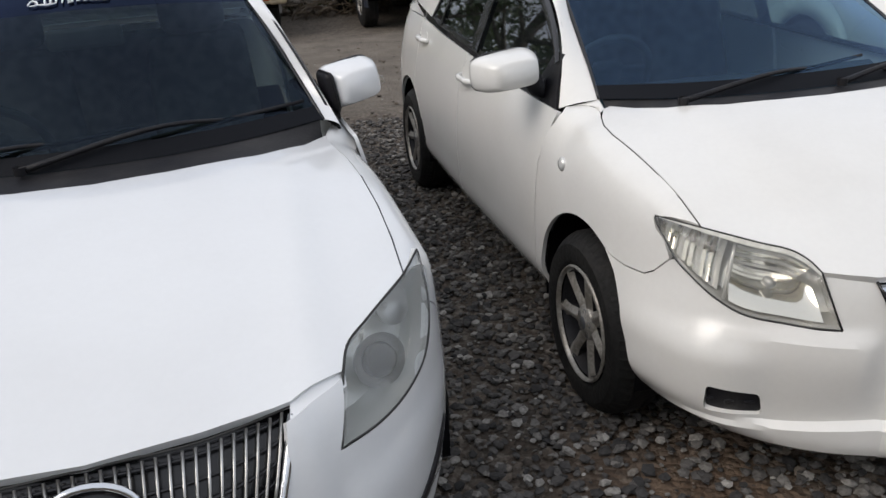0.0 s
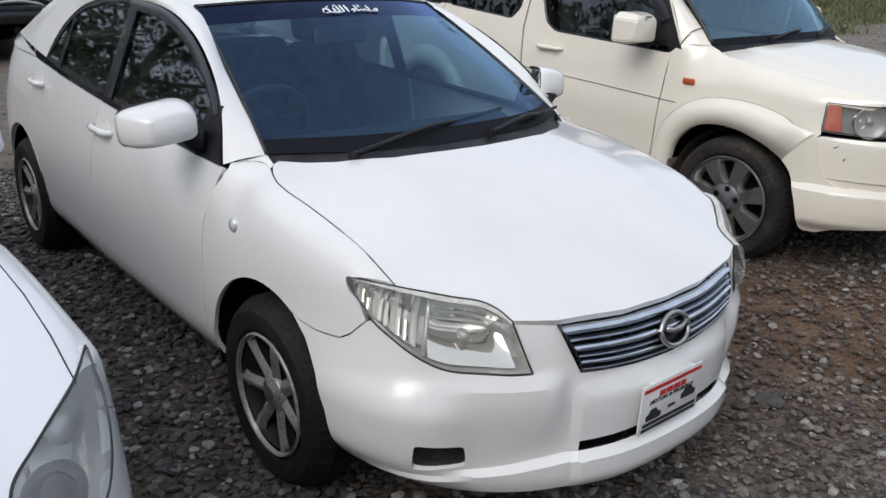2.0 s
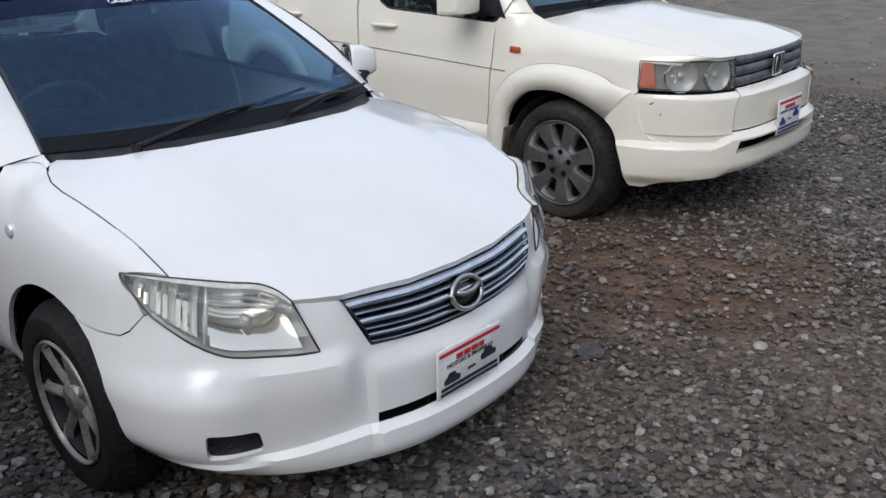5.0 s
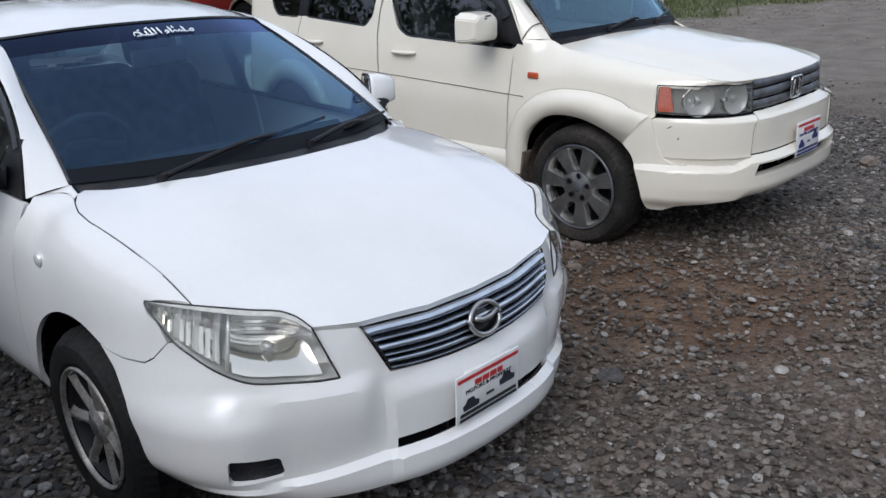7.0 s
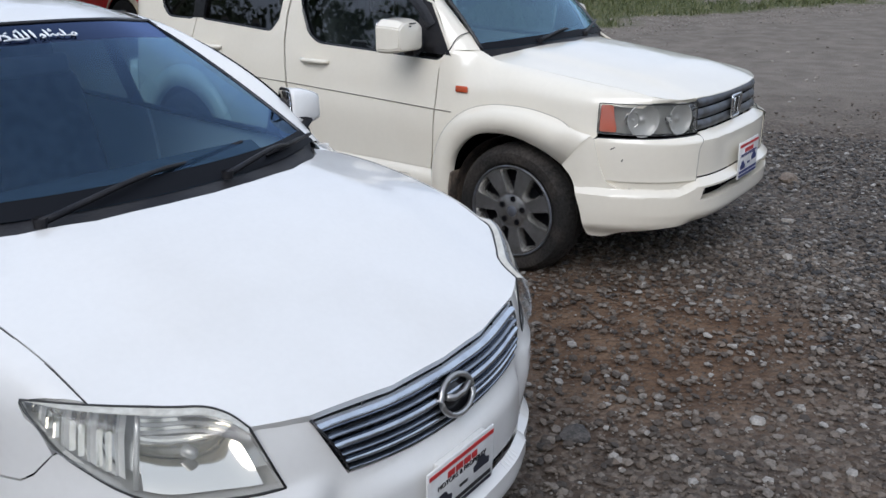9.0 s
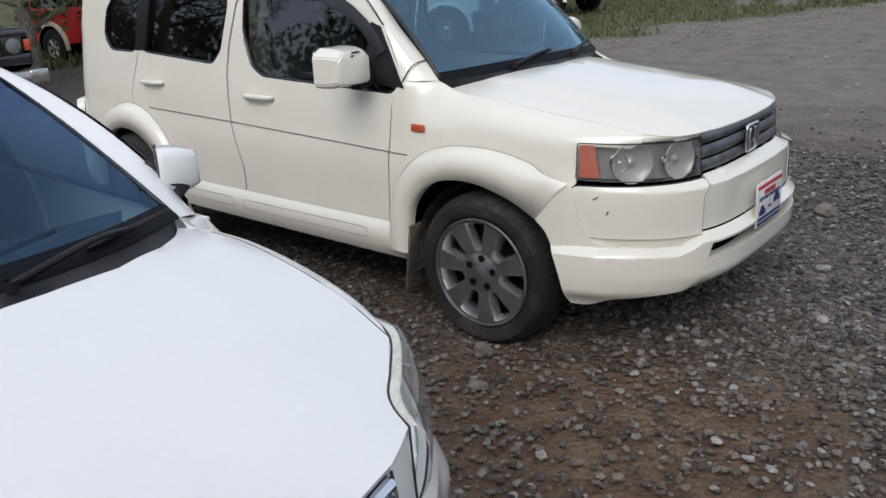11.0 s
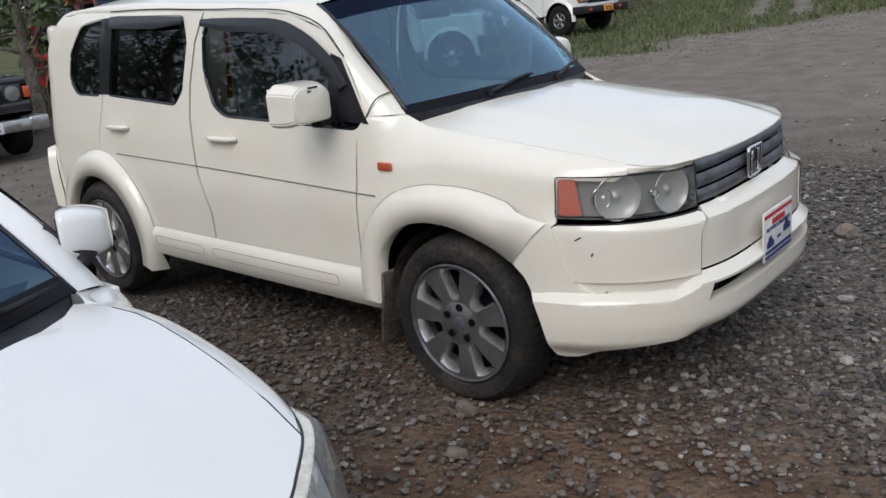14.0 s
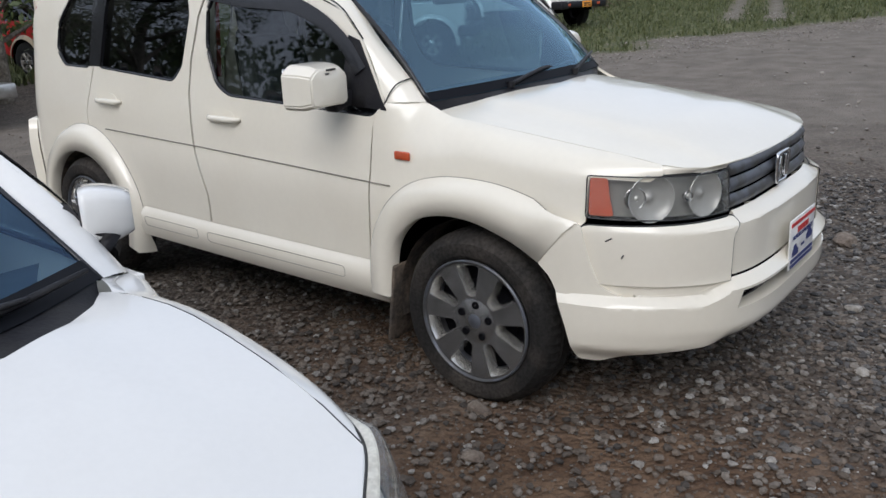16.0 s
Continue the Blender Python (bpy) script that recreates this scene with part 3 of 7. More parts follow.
def mirror_house(parent, at, size, sign, mat, signal, turn=0.0, tilt=4.0, foot_to=None, inner=False):
    """A door mirror: a rounded shell that opens backwards, on a black foot."""
    w, d, h = size
    rings = []
    for i in range(9):
        u = i / 8
        k = math.sin(math.pi * (0.14 + 0.38 * u)) ** 0.55
        ring = []
        for j in range(20):
            a = j * math.tau / 20
            ex = 2 / 4.6
            cx, cz = math.copysign(abs(math.cos(a)) ** ex, math.cos(a)), math.copysign(abs(math.sin(a)) ** ex, math.sin(a))
            ring.append(Vector((w / 2 * cx * k * (1 - 0.0 * u), -d / 2 + d * u, h / 2 * cz * k * (1 - 0.06 * (cx * sign + 1) * u))))
        rings.append(ring)
    m = Matrix.Translation(at) @ pose(0, 0, 0, 0, sign * tilt, sign * -10 + turn)
    bm = loft(rings, True, True)
    bmesh.ops.transform(bm, matrix=m, verts=bm.verts[:])
    mh = part("mirror", bm, mat, parent)
    g = block((w * 0.86, 0.004, h * 0.80), (0, d / 2 + 0.003, 0), 0.002)
    bmesh.ops.transform(g, matrix=m, verts=g.verts[:])
    part("mirror_glass", g, CHROME, mh)
    rim = tube([m @ Vector((w / 2 * 0.95 * math.copysign(abs(math.cos(a)) ** 0.45, math.cos(a)), d / 2, h / 2 * 0.90 * math.copysign(abs(math.sin(a)) ** 0.45, math.sin(a)))) for a in [k * math.tau / 24 for k in range(24)]], 0.005, 5, True)
    part("mirror_rim", rim, PLASTIC, mh)
    ax = sign * -w * 0.45
    if inner:
        cap = block((0.034, d * 0.86, h * 0.94), (ax * 1.0, d * 0.05, -h * 0.01), 0.02)
        bmesh.ops.transform(cap, matrix=m, verts=cap.verts[:])
        part("mirror_base", cap, PLASTIC, mh)
    if foot_to:
        part("mirror_foot", tube([m @ Vector((ax * 0.85, d * 0.1, -h * 0.30)), m @ Vector((ax * 1.05, d * 0.15, -h * 0.58)), Vector(foot_to)], [0.036, 0.034, 0.040], 10), PLASTIC, mh)
    else:
        part("mirror_foot", tube([m @ Vector((ax * 0.7, d * 0.05, -h * 0.40)), m @ Vector((ax * 1.15, d * 0.15, -h * 0.55)), m @ Vector((ax * 1.45, d * 0.15, -h * 0.72))], [0.035, 0.032, 0.045], 8), PLASTIC, mh)
    if signal:
        b = block((w * 0.16, 0.012, h * 0.2), (sign * w * 0.40, -d * 0.22, -h * 0.10), 0.004)
        bmesh.ops.transform(b, matrix=m, verts=b.verts[:])
        part("indicator", b, LENS, mh)
    return mh


def door_handle(parent, fn, y, z, length, mat, sign):
    """A pull handle over a shallow cup."""
    a, b = fn(y - length / 2, z), fn(y + length / 2, z)
    out = Vector((sign, 0, 0))
    cup = part("handle_cup", sheet(arc(y, z + 0.008, length * 0.30, 0, 350, 20, 0.030), lambda u, v: fn(u, v) + out * 0.0015, 0.02, thick=0.002), mat, parent)
    h = part("door_handle", tube(curve3([a + out * 0.004, a.lerp(b, 0.12) + out * 0.022, a.lerp(b, 0.5) + out * 0.029, a.lerp(b, 0.88) + out * 0.022, b + out * 0.004], 12), [0.010, 0.012, 0.014, 0.014, 0.014, 0.014, 0.014, 0.014, 0.014, 0.014, 0.012, 0.010], 8), mat, parent)
    return cup, h


def sedan(m, label, group, paint, p):
    """A four-door saloon: its nose to -y, its front axle over its origin."""
    car = root("car", m, label, "car", group)
    front = spline(*p["front"])
    side = spline([0.15, 0.19, 0.24, 0.32, 0.45, 0.58, 0.70, 0.80, 0.88, 0.96, 1.02, 1.08], p.get("tuck", [0.10, 0.055, 0.03, 0.016]) + [ 0.004, 0.0, 0.004, 0.015, 0.032, 0.055, 0.075, 0.10])
    rear = spline([0.15, 0.22, 0.35, 0.5, 0.7, 0.85, 0.97, 1.05], [0.12, 0.05, 0.0, 0.0, 0.03, 0.05, 0.09, 0.16])
    half = p["half"]
    wb, tail = 2.64, 3.47
    body = Wrap(half, p["nose"], p.get("nose_end", 0.05), 2.75, tail, front, side, rear, power=p["power"], relief=p["relief"])
    top_c, edge_drop = spline(*p["hood_line"]), p["hood_drop"]

    def hood(x, y):
        return Vector((x, y, top_c(y) - edge_drop * (abs(x) / 0.72) ** 2.4 - 0.006 * ramp(abs(x), 0.40, 0.56) + p["hood_ridge"] * math.exp(-(((abs(x) - 0.47 - 0.12 * (y + 0.3)) / 0.05) ** 2))))

    # bonnet
    cut = p["hood_cut"]
    rim = [(x, y) for x, y in cut]
    outline = rim + [(-x, y) for x, y in rim[::-1] if abs(x) > 1e-6]
    part("bonnet", sheet(outline, hood, 0.035, thick=0.02, gap=0.002), paint, car)
    for sign in (-1, 1):
        part("panel_gap", tube([hood(sign * (x + 0.001), y) + Vector((0, 0, -0.0005)) for x, y in p["wing_line"] if y < 0.18], 0.0013, 5), SEAM, car)
    # lamp outlines
    top = curve3([hood(*q) if len(q) == 2 else body.at(body.sy(q[0]), q[1]) for q in p["lamp_top"]], 28)
    low = curve3([body.at(body.sx(q[0]), q[1]) if q[2] == "x" else body.at(body.sy(q[0]), q[1]) for q in p["lamp_low"]], 28)
    for sign in (-1, 1):
        flip = (lambda pts: pts) if sign > 0 else mirrored
        lamp = root_part("headlight", car)
        shell = part("lens", strip(flip(top), flip(low), 10, p["lens_bulge"], (0, 0.6, 0.3), 0.0, True), p["lens"], lamp)
        shell.visible_shadow = False
        if p.get("frost"):
            rows = []
            for u in np.linspace(0.0, 0.10, 4):
                row = []
                for a, b in zip(flip(top), flip(low)):
                    q = a.lerp(b, u)
                    d = q - Vector((0, 0.6, 0.3))
                    d.y *= 0.25
                    row.append(q + d.normalized() * (p["lens_bulge"] * (1 - (2 * u - 1) ** 4) * min(1.0, (a - b).length / 0.10) - 0.001))
                rows.append(row)
            part("lens_border", grid_bm(rows), LAMPFROST, lamp, "frosted upper border of the lens")
        inner_t, inner_l = [q + Vector((-q.x * 0.06, 0.085, -0.004)) for q in flip(top)], [q + Vector((-q.x * 0.06, 0.085, 0.006)) for q in flip(low)]
        for ca, cb in ((flip(top), inner_t), (flip(low), inner_l), ([flip(top)[0], flip(low)[0]], [inner_t[0], inner_l[0]])):
            part("housing_wall", strip(ca, cb, 2), p["housing"], lamp)
        part("housing", strip(inner_t, inner_l, 4, -0.02, (0, 0.6, 0.3)), p["housing"], lamp)
        rimline = flip(top) + flip(low)[::-1]
        part("gasket", tube(rimline, 0.0030, 5, True), SEAM, lamp)
        p["bulbs"](lamp, flip(top), flip(low), sign)
        # front wing: the side skin, rolled over to the bonnet's edge
        za = p.get("roll_from", 0.74)
        hx = spline([y for _, y in p["wing_line"]], [x for x, _ in p["wing_line"]])

        def wing(y, v, sign=sign, hx=hx, za=za):
            if v <= za:
                return body.at(sign * body.sy(y), v)
            a, below = body.at(sign * body.sy(y), za), body.at(sign * body.sy(y), za - 0.03)
            e = hood(sign * hx(y), y)
            e.z += p.get("foot_lift", 0.040) * ramp(y, p["foot_y"] - 0.08, p["foot_y"] + 0.03) - 0.001
            e2 = hood(sign * (hx(y) - 0.04), y)
            u = (v - za) / 0.30
            ln = (e - a).length * 0.42
            c1, c2 = a + (a - below).normalized() * ln, e + (e - e2).normalized() * ln
            return a * (1 - u) ** 3 + c1 * 3 * u * (1 - u) ** 2 + c2 * 3 * u**2 * (1 - u) + e * u**3

        top_v = za + 0.30
        arch_r0 = p.get("arch_r", 0.38)
        edge = p.get("door_edge", [(0.435, 0.245), (0.43, 0.5), (0.405, 0.75), (0.385, 0.945)])
        arch = [q for q in arc(0.0, 0.305, arch_r0, 200, -8, 40) if q[0] > p["seam_y"] + 0.01]
        wing_out = [(p["seam_y"], p["seam_z"])] + arch + [(arch_r0 + 0.025, 0.20), (edge[0][0], 0.21), edge[1], edge[2], (edge[3][0], 0.92)] + p.get("wing_rear", [(0.40, 0.98)]) + [(p["foot_y"] + p.get("foot_len", 0.10), top_v), (p["foot_y"], top_v)]
        wing_out += [(y, top_v) for y in (0.2, 0.0, -0.2)] + p["wing_front"](top_v)
        part("front_wing", sheet(wing_out, wing, 0.032, gap=0.0012, thick=0.015), paint, car)
        mk = wing(p["marker"][0], p["marker"][1])
        if p.get("repeater", True):
            part("indicator", lathe([(-0.012, 0.024), (0.003, 0.024), (0.009, 0.017), (0.011, 0.001)], 20, mk, pose(0, 0, 0, 0, 0, 0 if sign > 0 else 180)), LAMPGREY, car, "clear side indicator")
        # doors and rear wing
        fn = body.on_side(sign)
        belt = spline([0.36, 0.7, 1.3, 2.0, 2.6, 3.2], [0.945, 0.955, 0.98, 1.015, 1.05, 1.055])
        b_line = [(1.455, 0.245), (1.47, 0.5), (1.455, 0.8), (1.43, belt(1.43))]
        fd = edge + [(y, belt(y)) for y in (0.6, 0.8, 1.0, 1.2)] + b_line[::-1]
        front_door = part("front_door", sheet(fd, fn, 0.035, gap=0.003), paint, car)
        door_handle(front_door, fn, 1.34, p.get("handle_z", 0.855), 0.22, paint, sign)
        rd = b_line + [(y, belt(y)) for y in (1.7, 2.0, 2.3)] + [(2.46, belt(2.46)), (2.42, 0.85)] + [q for q in arc(wb, 0.305, 0.40, 118, 188, 12)] + [(2.20, 0.245)]
        rear_door = part("rear_door", sheet(rd, fn, 0.035, gap=0.003), paint, car)
        door_handle(rear_door, fn, 2.31, p.get("handle_z", 0.855) + 0.06, 0.22, paint, sign)
        rw = [(2.46, belt(2.46)), (2.42, 0.85)] + [q for q in arc(wb, 0.305, 0.40, 118, 150, 6)] + [q for q in arc(wb, 0.305, 0.38, 150, 10, 22)] + [(3.0, 0.30), (3.05, 0.22), (3.2, 0.24), (3.36, 0.30), (3.38, 0.7), (3.34, 1.02), (3.0, 1.05)]
        part("rear_wing", sheet(rw, fn, 0.04, gap=0.002), paint, car)
        sill = [(arch_r0 + 0.025, 0.20), (edge[0][0], 0.243), (2.20, 0.243), (2.245, 0.25), (2.25, 0.19), (0.43, 0.185)]
        part("sill", sheet(sill, fn, 0.05, gap=0.001), paint, car)
        # wheel wells
        for wy in (0.0, wb):
            rows = [[Vector((sign * xx, wy + (arch_r0 + 0.005) * math.cos(radians(a)), 0.305 + (arch_r0 + 0.01) * math.sin(radians(a)))) for a in range(-10, 191, 10)] for xx in (half - 0.04, half - 0.30)]
            part("wheel_arch_liner", grid_bm(rows), DARK, car)
        for wy in (0.0, wb):
            wheel(car, (sign * (half - p["wheel_in"]), wy + p["wheel_at"][0], p["wheel_at"][1]), 0.308, p.get("rim_r", 0.208), 0.185, 7, sign, RUBBER, ALLOY, False)
        # mirror with its black corner piece
        o0 = p["opening"][0][0]
        gin = p.get("glass_in", 0.055)
        cs = p.get("corner_back", 0.0)
        tri = [(o0 + 0.01 + cs, 0.93), (o0 + 0.27, 0.955), (o0 + 0.17 + cs, 1.11 - 0.6 * cs), (o0 + 0.12 + cs, 1.11 - 0.6 * cs)]
        part("mirror_corner", sheet(tri, lambda u, v, s=sign: Vector((s * (half - gin + 0.004 - 0.36 * max(0, v - 0.945)), u, v)), 0.03, thick=0.02), PLASTIC, car)
        folded = sign > 0
        at, turn = (sign * (half + p.get("mirror_x", 0.052) - 0.03 * folded), p["mirror_y"], p.get("mirror_z", 1.06) - 0.03 * folded), p.get("mirror_turn", 62.0) if folded else 0.0
        if folded and p.get("far_mirror"):
            at, turn = p["far_mirror"][:3], p["far_mirror"][3]
        mirror_house(car, at, p.get("far_size") if folded and p.get("far_mirror") else p.get("mirror_size", (0.245, 0.14, 0.138)), sign, paint, p["signal"], turn, p.get("mirror_tilt", 4.0), (sign * (half - gin - 0.010), p["mirror_y"] + 0.03, 0.985), "mirror_tilt" in p)
        # greenhouse: opening, rail and glass
        gx = lambda z: half - gin - 0.39 * max(0, z - 0.945)
        G = lambda y, z, s=sign: Vector((s * gx(z), y, z))
        opening = curve3([(0, *q) for q in p["opening"]], 40)
        o_line = [G(q.y, q.z) for q in opening]
        rail_pts = p["rail"]
        r_line = [Vector((sign * q.x, q.y, q.z)) for q in curve3(rail_pts, 40)]
        part("roof_rail", strip(r_line, o_line, 6, 0.012, (0, 1.3, 0.7)), paint, car)
        if p.get("pillar_foot"):
            upper = [r_line[0].lerp(o_line[0], k / 6) for k in range(7)]
            lower = [hood(sign * p["pillar_foot"][0], p["pillar_foot"][1])] + [wing(y, top_v) for y in np.linspace(0.20, 0.33, 6)]
            part("pillar_foot", strip(upper, lower, 4, 0.003, (0, 1.3, 0.5)), paint, car)
        win = [(q.y, q.z) for q in opening] + [(y, belt(y) - 0.002) for y in (2.25, 2.0, 1.6, 1.2, 0.8, 0.55)]
        inner = shrunk(win, 0.022)
        trim = part("window_trim", sheet(win, lambda u, v: G(u, v) + Vector((-sign * 0.004, 0, 0)), 0.04, holes=[inner], thick=0.008), GLOSSBLACK, car)
        pil = [(1.40, 0.988), (1.50, 0.993), (1.475, 1.365), (1.385, 1.366)]
        part("pillar_trim", sheet(pil, lambda u, v: G(u, v) + Vector((sign * 0.002, 0, 0)), 0.05, thick=0.006), GLOSSBLACK, trim)
        pil2 = [(2.13, 1.03), (2.165, 1.033), (2.125, 1.255), (2.10, 1.265)]
        part("pillar_trim", sheet(pil2, lambda u, v: G(u, v) + Vector((sign * 0.001, 0, 0)), 0.05, thick=0.006), GLOSSBLACK, trim)
        pane = part("side_glass", sheet(win, lambda u, v: G(u, v) + Vector((-sign * 0.010, 0, 0)), 0.06, thick=0), GLASS_SIDE, car)
        pane.visible_shadow = False
        if p.get("visor"):
            vo = [q for q in o_line if q.z > 1.05 and q.y < 1.45]
            va = [q + Vector((sign * 0.012, 0, 0)) for q in vo]
            vb = [G(q.y + 0.020 * max(0, 1 - (q.y - 0.4) / 0.5), q.z - 0.038 * min(1, (q.y - 0.35) / 0.3)) + Vector((sign * 0.018, 0, 0)) for q in vo]
            part("rain_visor", strip(va, vb, 3, 0.004, (0, 1.0, 0.9)), GLOSSBLACK, car, "smoked rain visor")
    # bumper with its openings
    up = p["bumper_top"]
    right = [(body.sx(a), z) if k == "x" else (body.sy(a), z) for a, z, k in up]
    out = right + [(-s, z) for s, z in right[::-1] if s > 1e-6]
    bump = part("front_bumper", sheet(out, body.at, 0.016, holes=p["bumper_holes"](body), gap=0.0012, thick=0.02, centre=(0, 0.3, 0.45), lines=p["creases"](body)), paint, car, crisp=19)
    p["nose_parts"](car, bump, body, hood, paint)
    for sign in (-1, 1):
        over = [hood(sign * x, y) - Vector((0, -0.006, 0.005)) for x, y in p["nose_edge"]]
        under = [body.at(sign * body.sx(x), z, -0.001) for x, z in p["nose_under"]]
        part("nose_panel", strip(curve3(over, 12), curve3(under, 12), 2, 0, (0, 0.3, 0.4)), paint, car)
    rb = [(body.sy(3.05), 0.22), (body.sy(3.36), 0.30), (body.sy(3.38), 0.58), (body.s[-1], 0.60), (body.s[-1], 0.22)]
    for sign in (-1, 1):
        part("rear_bumper", sheet([(sign * s, z) for s, z in rb], body.at, 0.06, gap=0.002), paint, car)
        part("tail_panel", sheet([(sign * s, z) for s, z in [(body.sy(3.38), 0.585), (body.sy(3.345), 1.03), (body.s[-1], 1.045), (body.s[-1], 0.60)]], body.at, 0.06), paint, car)
        part("tail_light", sheet([(sign * s, z) for s, z in [(body.sy(3.33), 0.68), (body.sy(3.33), 0.90), (body.sy(3.45), 0.90), (body.sy(3.45), 0.68)]], lambda s, z: body.at(s, z, 0.008), 0.05), REDLENS, car)
    # screen, cowl, roof
    wb_ = curve3([(sx * x, y, z) for sx, (x, y, z) in [(-1, q) for q in p["screen_low"][::-1]] + [(1, q) for q in p["screen_low"][1:]]], 33)
    wt_ = curve3([(sx * x, y, z) for sx, (x, y, z) in [(-1, q) for q in p["screen_top"][::-1]] + [(1, q) for q in p["screen_top"][1:]]], 33)

    def glass_row(u):
        return [a.lerp(b, u) + Vector((0, -0.03, 0.03)) * (4 * u * (1 - u)) * (1 - 0.6 * abs(i / 16 - 1)) for i, (a, b) in enumerate(zip(wb_, wt_))]

    band = p.get("band", 0.84)
    ws = part("windscreen", grid_bm([glass_row(band * j / 12) for j in range(13)]), p.get("glass", GLASS_WS), car)
    ws.visible_shadow = False
    wsb = part("windscreen_shade_band", grid_bm([glass_row(band + (1 - band) * j / 4) for j in range(5)]), GLASS_BAND, car, "dark tinted band across the top of the windscreen")
    wsb.visible_shadow = False
    for i in (0, 32):
        frit = [glass_row(j / 16)[i] for j in range(17)]
        part("screen_seal", tube(frit, 0.007, 5), GLOSSBLACK, car)
    part("screen_seal", tube(glass_row(1.0), 0.008, 5), GLOSSBLACK, car)
    frit_rows = [[q + Vector((0, -0.004, 0.003)) for q in glass_row(u)] for u in (0.0, 0.04, 0.08)]
    part("screen_border", grid_bm(frit_rows), FRIT, car)
    hc = [hood(x, y) - Vector((0, 0, 0.012)) for x, y in p["cowl_front"]]
    cowl_f = curve3(mirrored(hc[::-1])[:-1] + hc, 33)
    part("cowl", strip(cowl_f, [Vector((q.x * 0.985, q.y, q.z + 0.001)) for q in wb_], 4, -0.004, (0, 1.0, -1)), PLASTIC, car)
    for q in p["wipers"]:
        wiper(car, *q)
    rear_top = p["rear_top"]
    rows = []
    for j in range(15):
        u = j / 14
        row = []
        for i, a in enumerate(wt_):
            f = i / 16 - 1
            x1 = rear_top[0] * f
            y1 = rear_top[1] + 0.10 * (1 - f * f)
            z1 = rear_top[2] + 0.045 * (1 - f * f)
            x = a.x + (x1 - a.x) * u + 0.10 * (1 if f > 0 else -1) * abs(f) ** 3 * math.sin(math.pi * u) * 0.35
            row.append(Vector((x, a.y + (y1 - a.y) * u, a.z + (z1 - a.z) * u + p["crown"] * math.sin(math.pi * u) ** 0.75 * (1 - 0.62 * f**6))))
        rows.append(row)
    bm = grid_bm(rows)
    face_out(bm, (0, 1.3, 0.5))
    part("roof", bm, paint, car)
    rg = [[a.lerp(Vector((0.70 * (i / 16 - 1), 2.95 + 0.08 * (1 - (i / 16 - 1) ** 2), 1.105)), j / 6) for i, a in enumerate(rows[-1])] for j in range(7)]
    rglass = part("rear_screen", grid_bm(rg), GLASS_SIDE, car)
    rglass.visible_shadow = False
    boot = [[rg[-1][i].lerp(Vector((0.67 * (i / 16 - 1), 3.24 + 0.10 * (1 - (i / 16 - 1) ** 2), 1.045)), j / 6) + Vector((0, 0, 0.02 * math.sin(math.pi * j / 6))) for i in range(33)] for j in range(7)]
    bm = grid_bm(boot)
    face_out(bm, (0, 1.3, 0.0))
    part("boot_lid", bm, paint, car)
    for sign in (-1, 1):
        deck_in = [boot[0][0 if sign < 0 else 32].lerp(boot[-1][0 if sign < 0 else 32], j / 12) for j in range(13)]
        deck_out = [body.on_side(sign)(2.44 + (3.26 - 2.44) * j / 12, 1.048) for j in range(13)]
        part("rear_shoulder", strip(deck_in, deck_out, 4, 0.012, (0, 2.8, 0.3)), paint, car)
    # cabin
    part("underbody", block((half * 1.5, 3.2, 0.14), (0, 1.4, 0.30), 0.03), DARK, car)
    # Plain dark blocks added inside the nose keep light out of the gaps.
    part("engine_bay_filler", block((half * 1.2, 0.78, 0.26), (0, -0.10, 0.50), 0.05), DARK, car)
    part("bulkhead", block((half * 1.70, 0.05, 0.62), (0, 0.42, 0.56)), DARK, car)
    dash = [[Vector((x * (0.70 + 0.14 * ramp(y, 0.45, 0.6)), y, z)) for x in np.linspace(-half, half, 9)] for y, z in ((0.26, 0.88), (0.36, 0.905), (0.50, 0.93), (0.66, 0.93), (0.75, 0.86), (0.74, 0.70), (0.70, 0.5))]
    bm = grid_bm(dash)
    face_out(bm, (0, 0.3, 0.3))
    part("dashboard", bm, DASH, car)
    steering_wheel(car, (-0.36, 0.86, 0.93))
    for sx in (-0.36, 0.36):
        seat(car, (sx, 1.25, 0.52))
    part("rear_bench", block((1.25, 0.52, 0.18), (0, 2.05, 0.50), 0.06), CLOTH, car)
    part("rear_backrest", block((1.25, 0.16, 0.62), (0, 2.36, 0.80), 0.06, pose(0, 0, 0, -20)), CLOTH, car)
    part("cabin_floor", block((half * 1.6, 1.9, 0.06), (0, 1.5, 0.40)), CLOTH, car)
    part("parcel_shelf", block((1.2, 0.4, 0.03), (0, 2.60, 1.02)), CLOTH, car)
    part("interior_mirror", block((0.24, 0.03, 0.07), (0, 0.86, 1.27), 0.015), DASH, car)
    script_sticker(car, lambda u, v: p["sticker"](u, v, glass_row))
    return car


def root_part(name, parent):
    ob = new(name)
    ob.parent = parent
    return ob

def bowl(parent, at, r, depth, mat, aim=(0, -1, 0.1), name="reflector"):
    """A round reflector that opens towards aim."""
    d = Vector(aim).normalized()
    q = Vector((1, 0, 0)).rotation_difference(d).to_matrix().to_4x4()
    prof = [(0.0, r), (-depth * 0.3, r * 0.93), (-depth * 0.65, r * 0.72), (-depth * 0.92, r * 0.40), (-depth, r * 0.18), (-depth * 0.6, r * 0.12), (-depth * 0.55, 0.001)]
    return part(name, lathe(prof, 32, at, q), mat, parent)


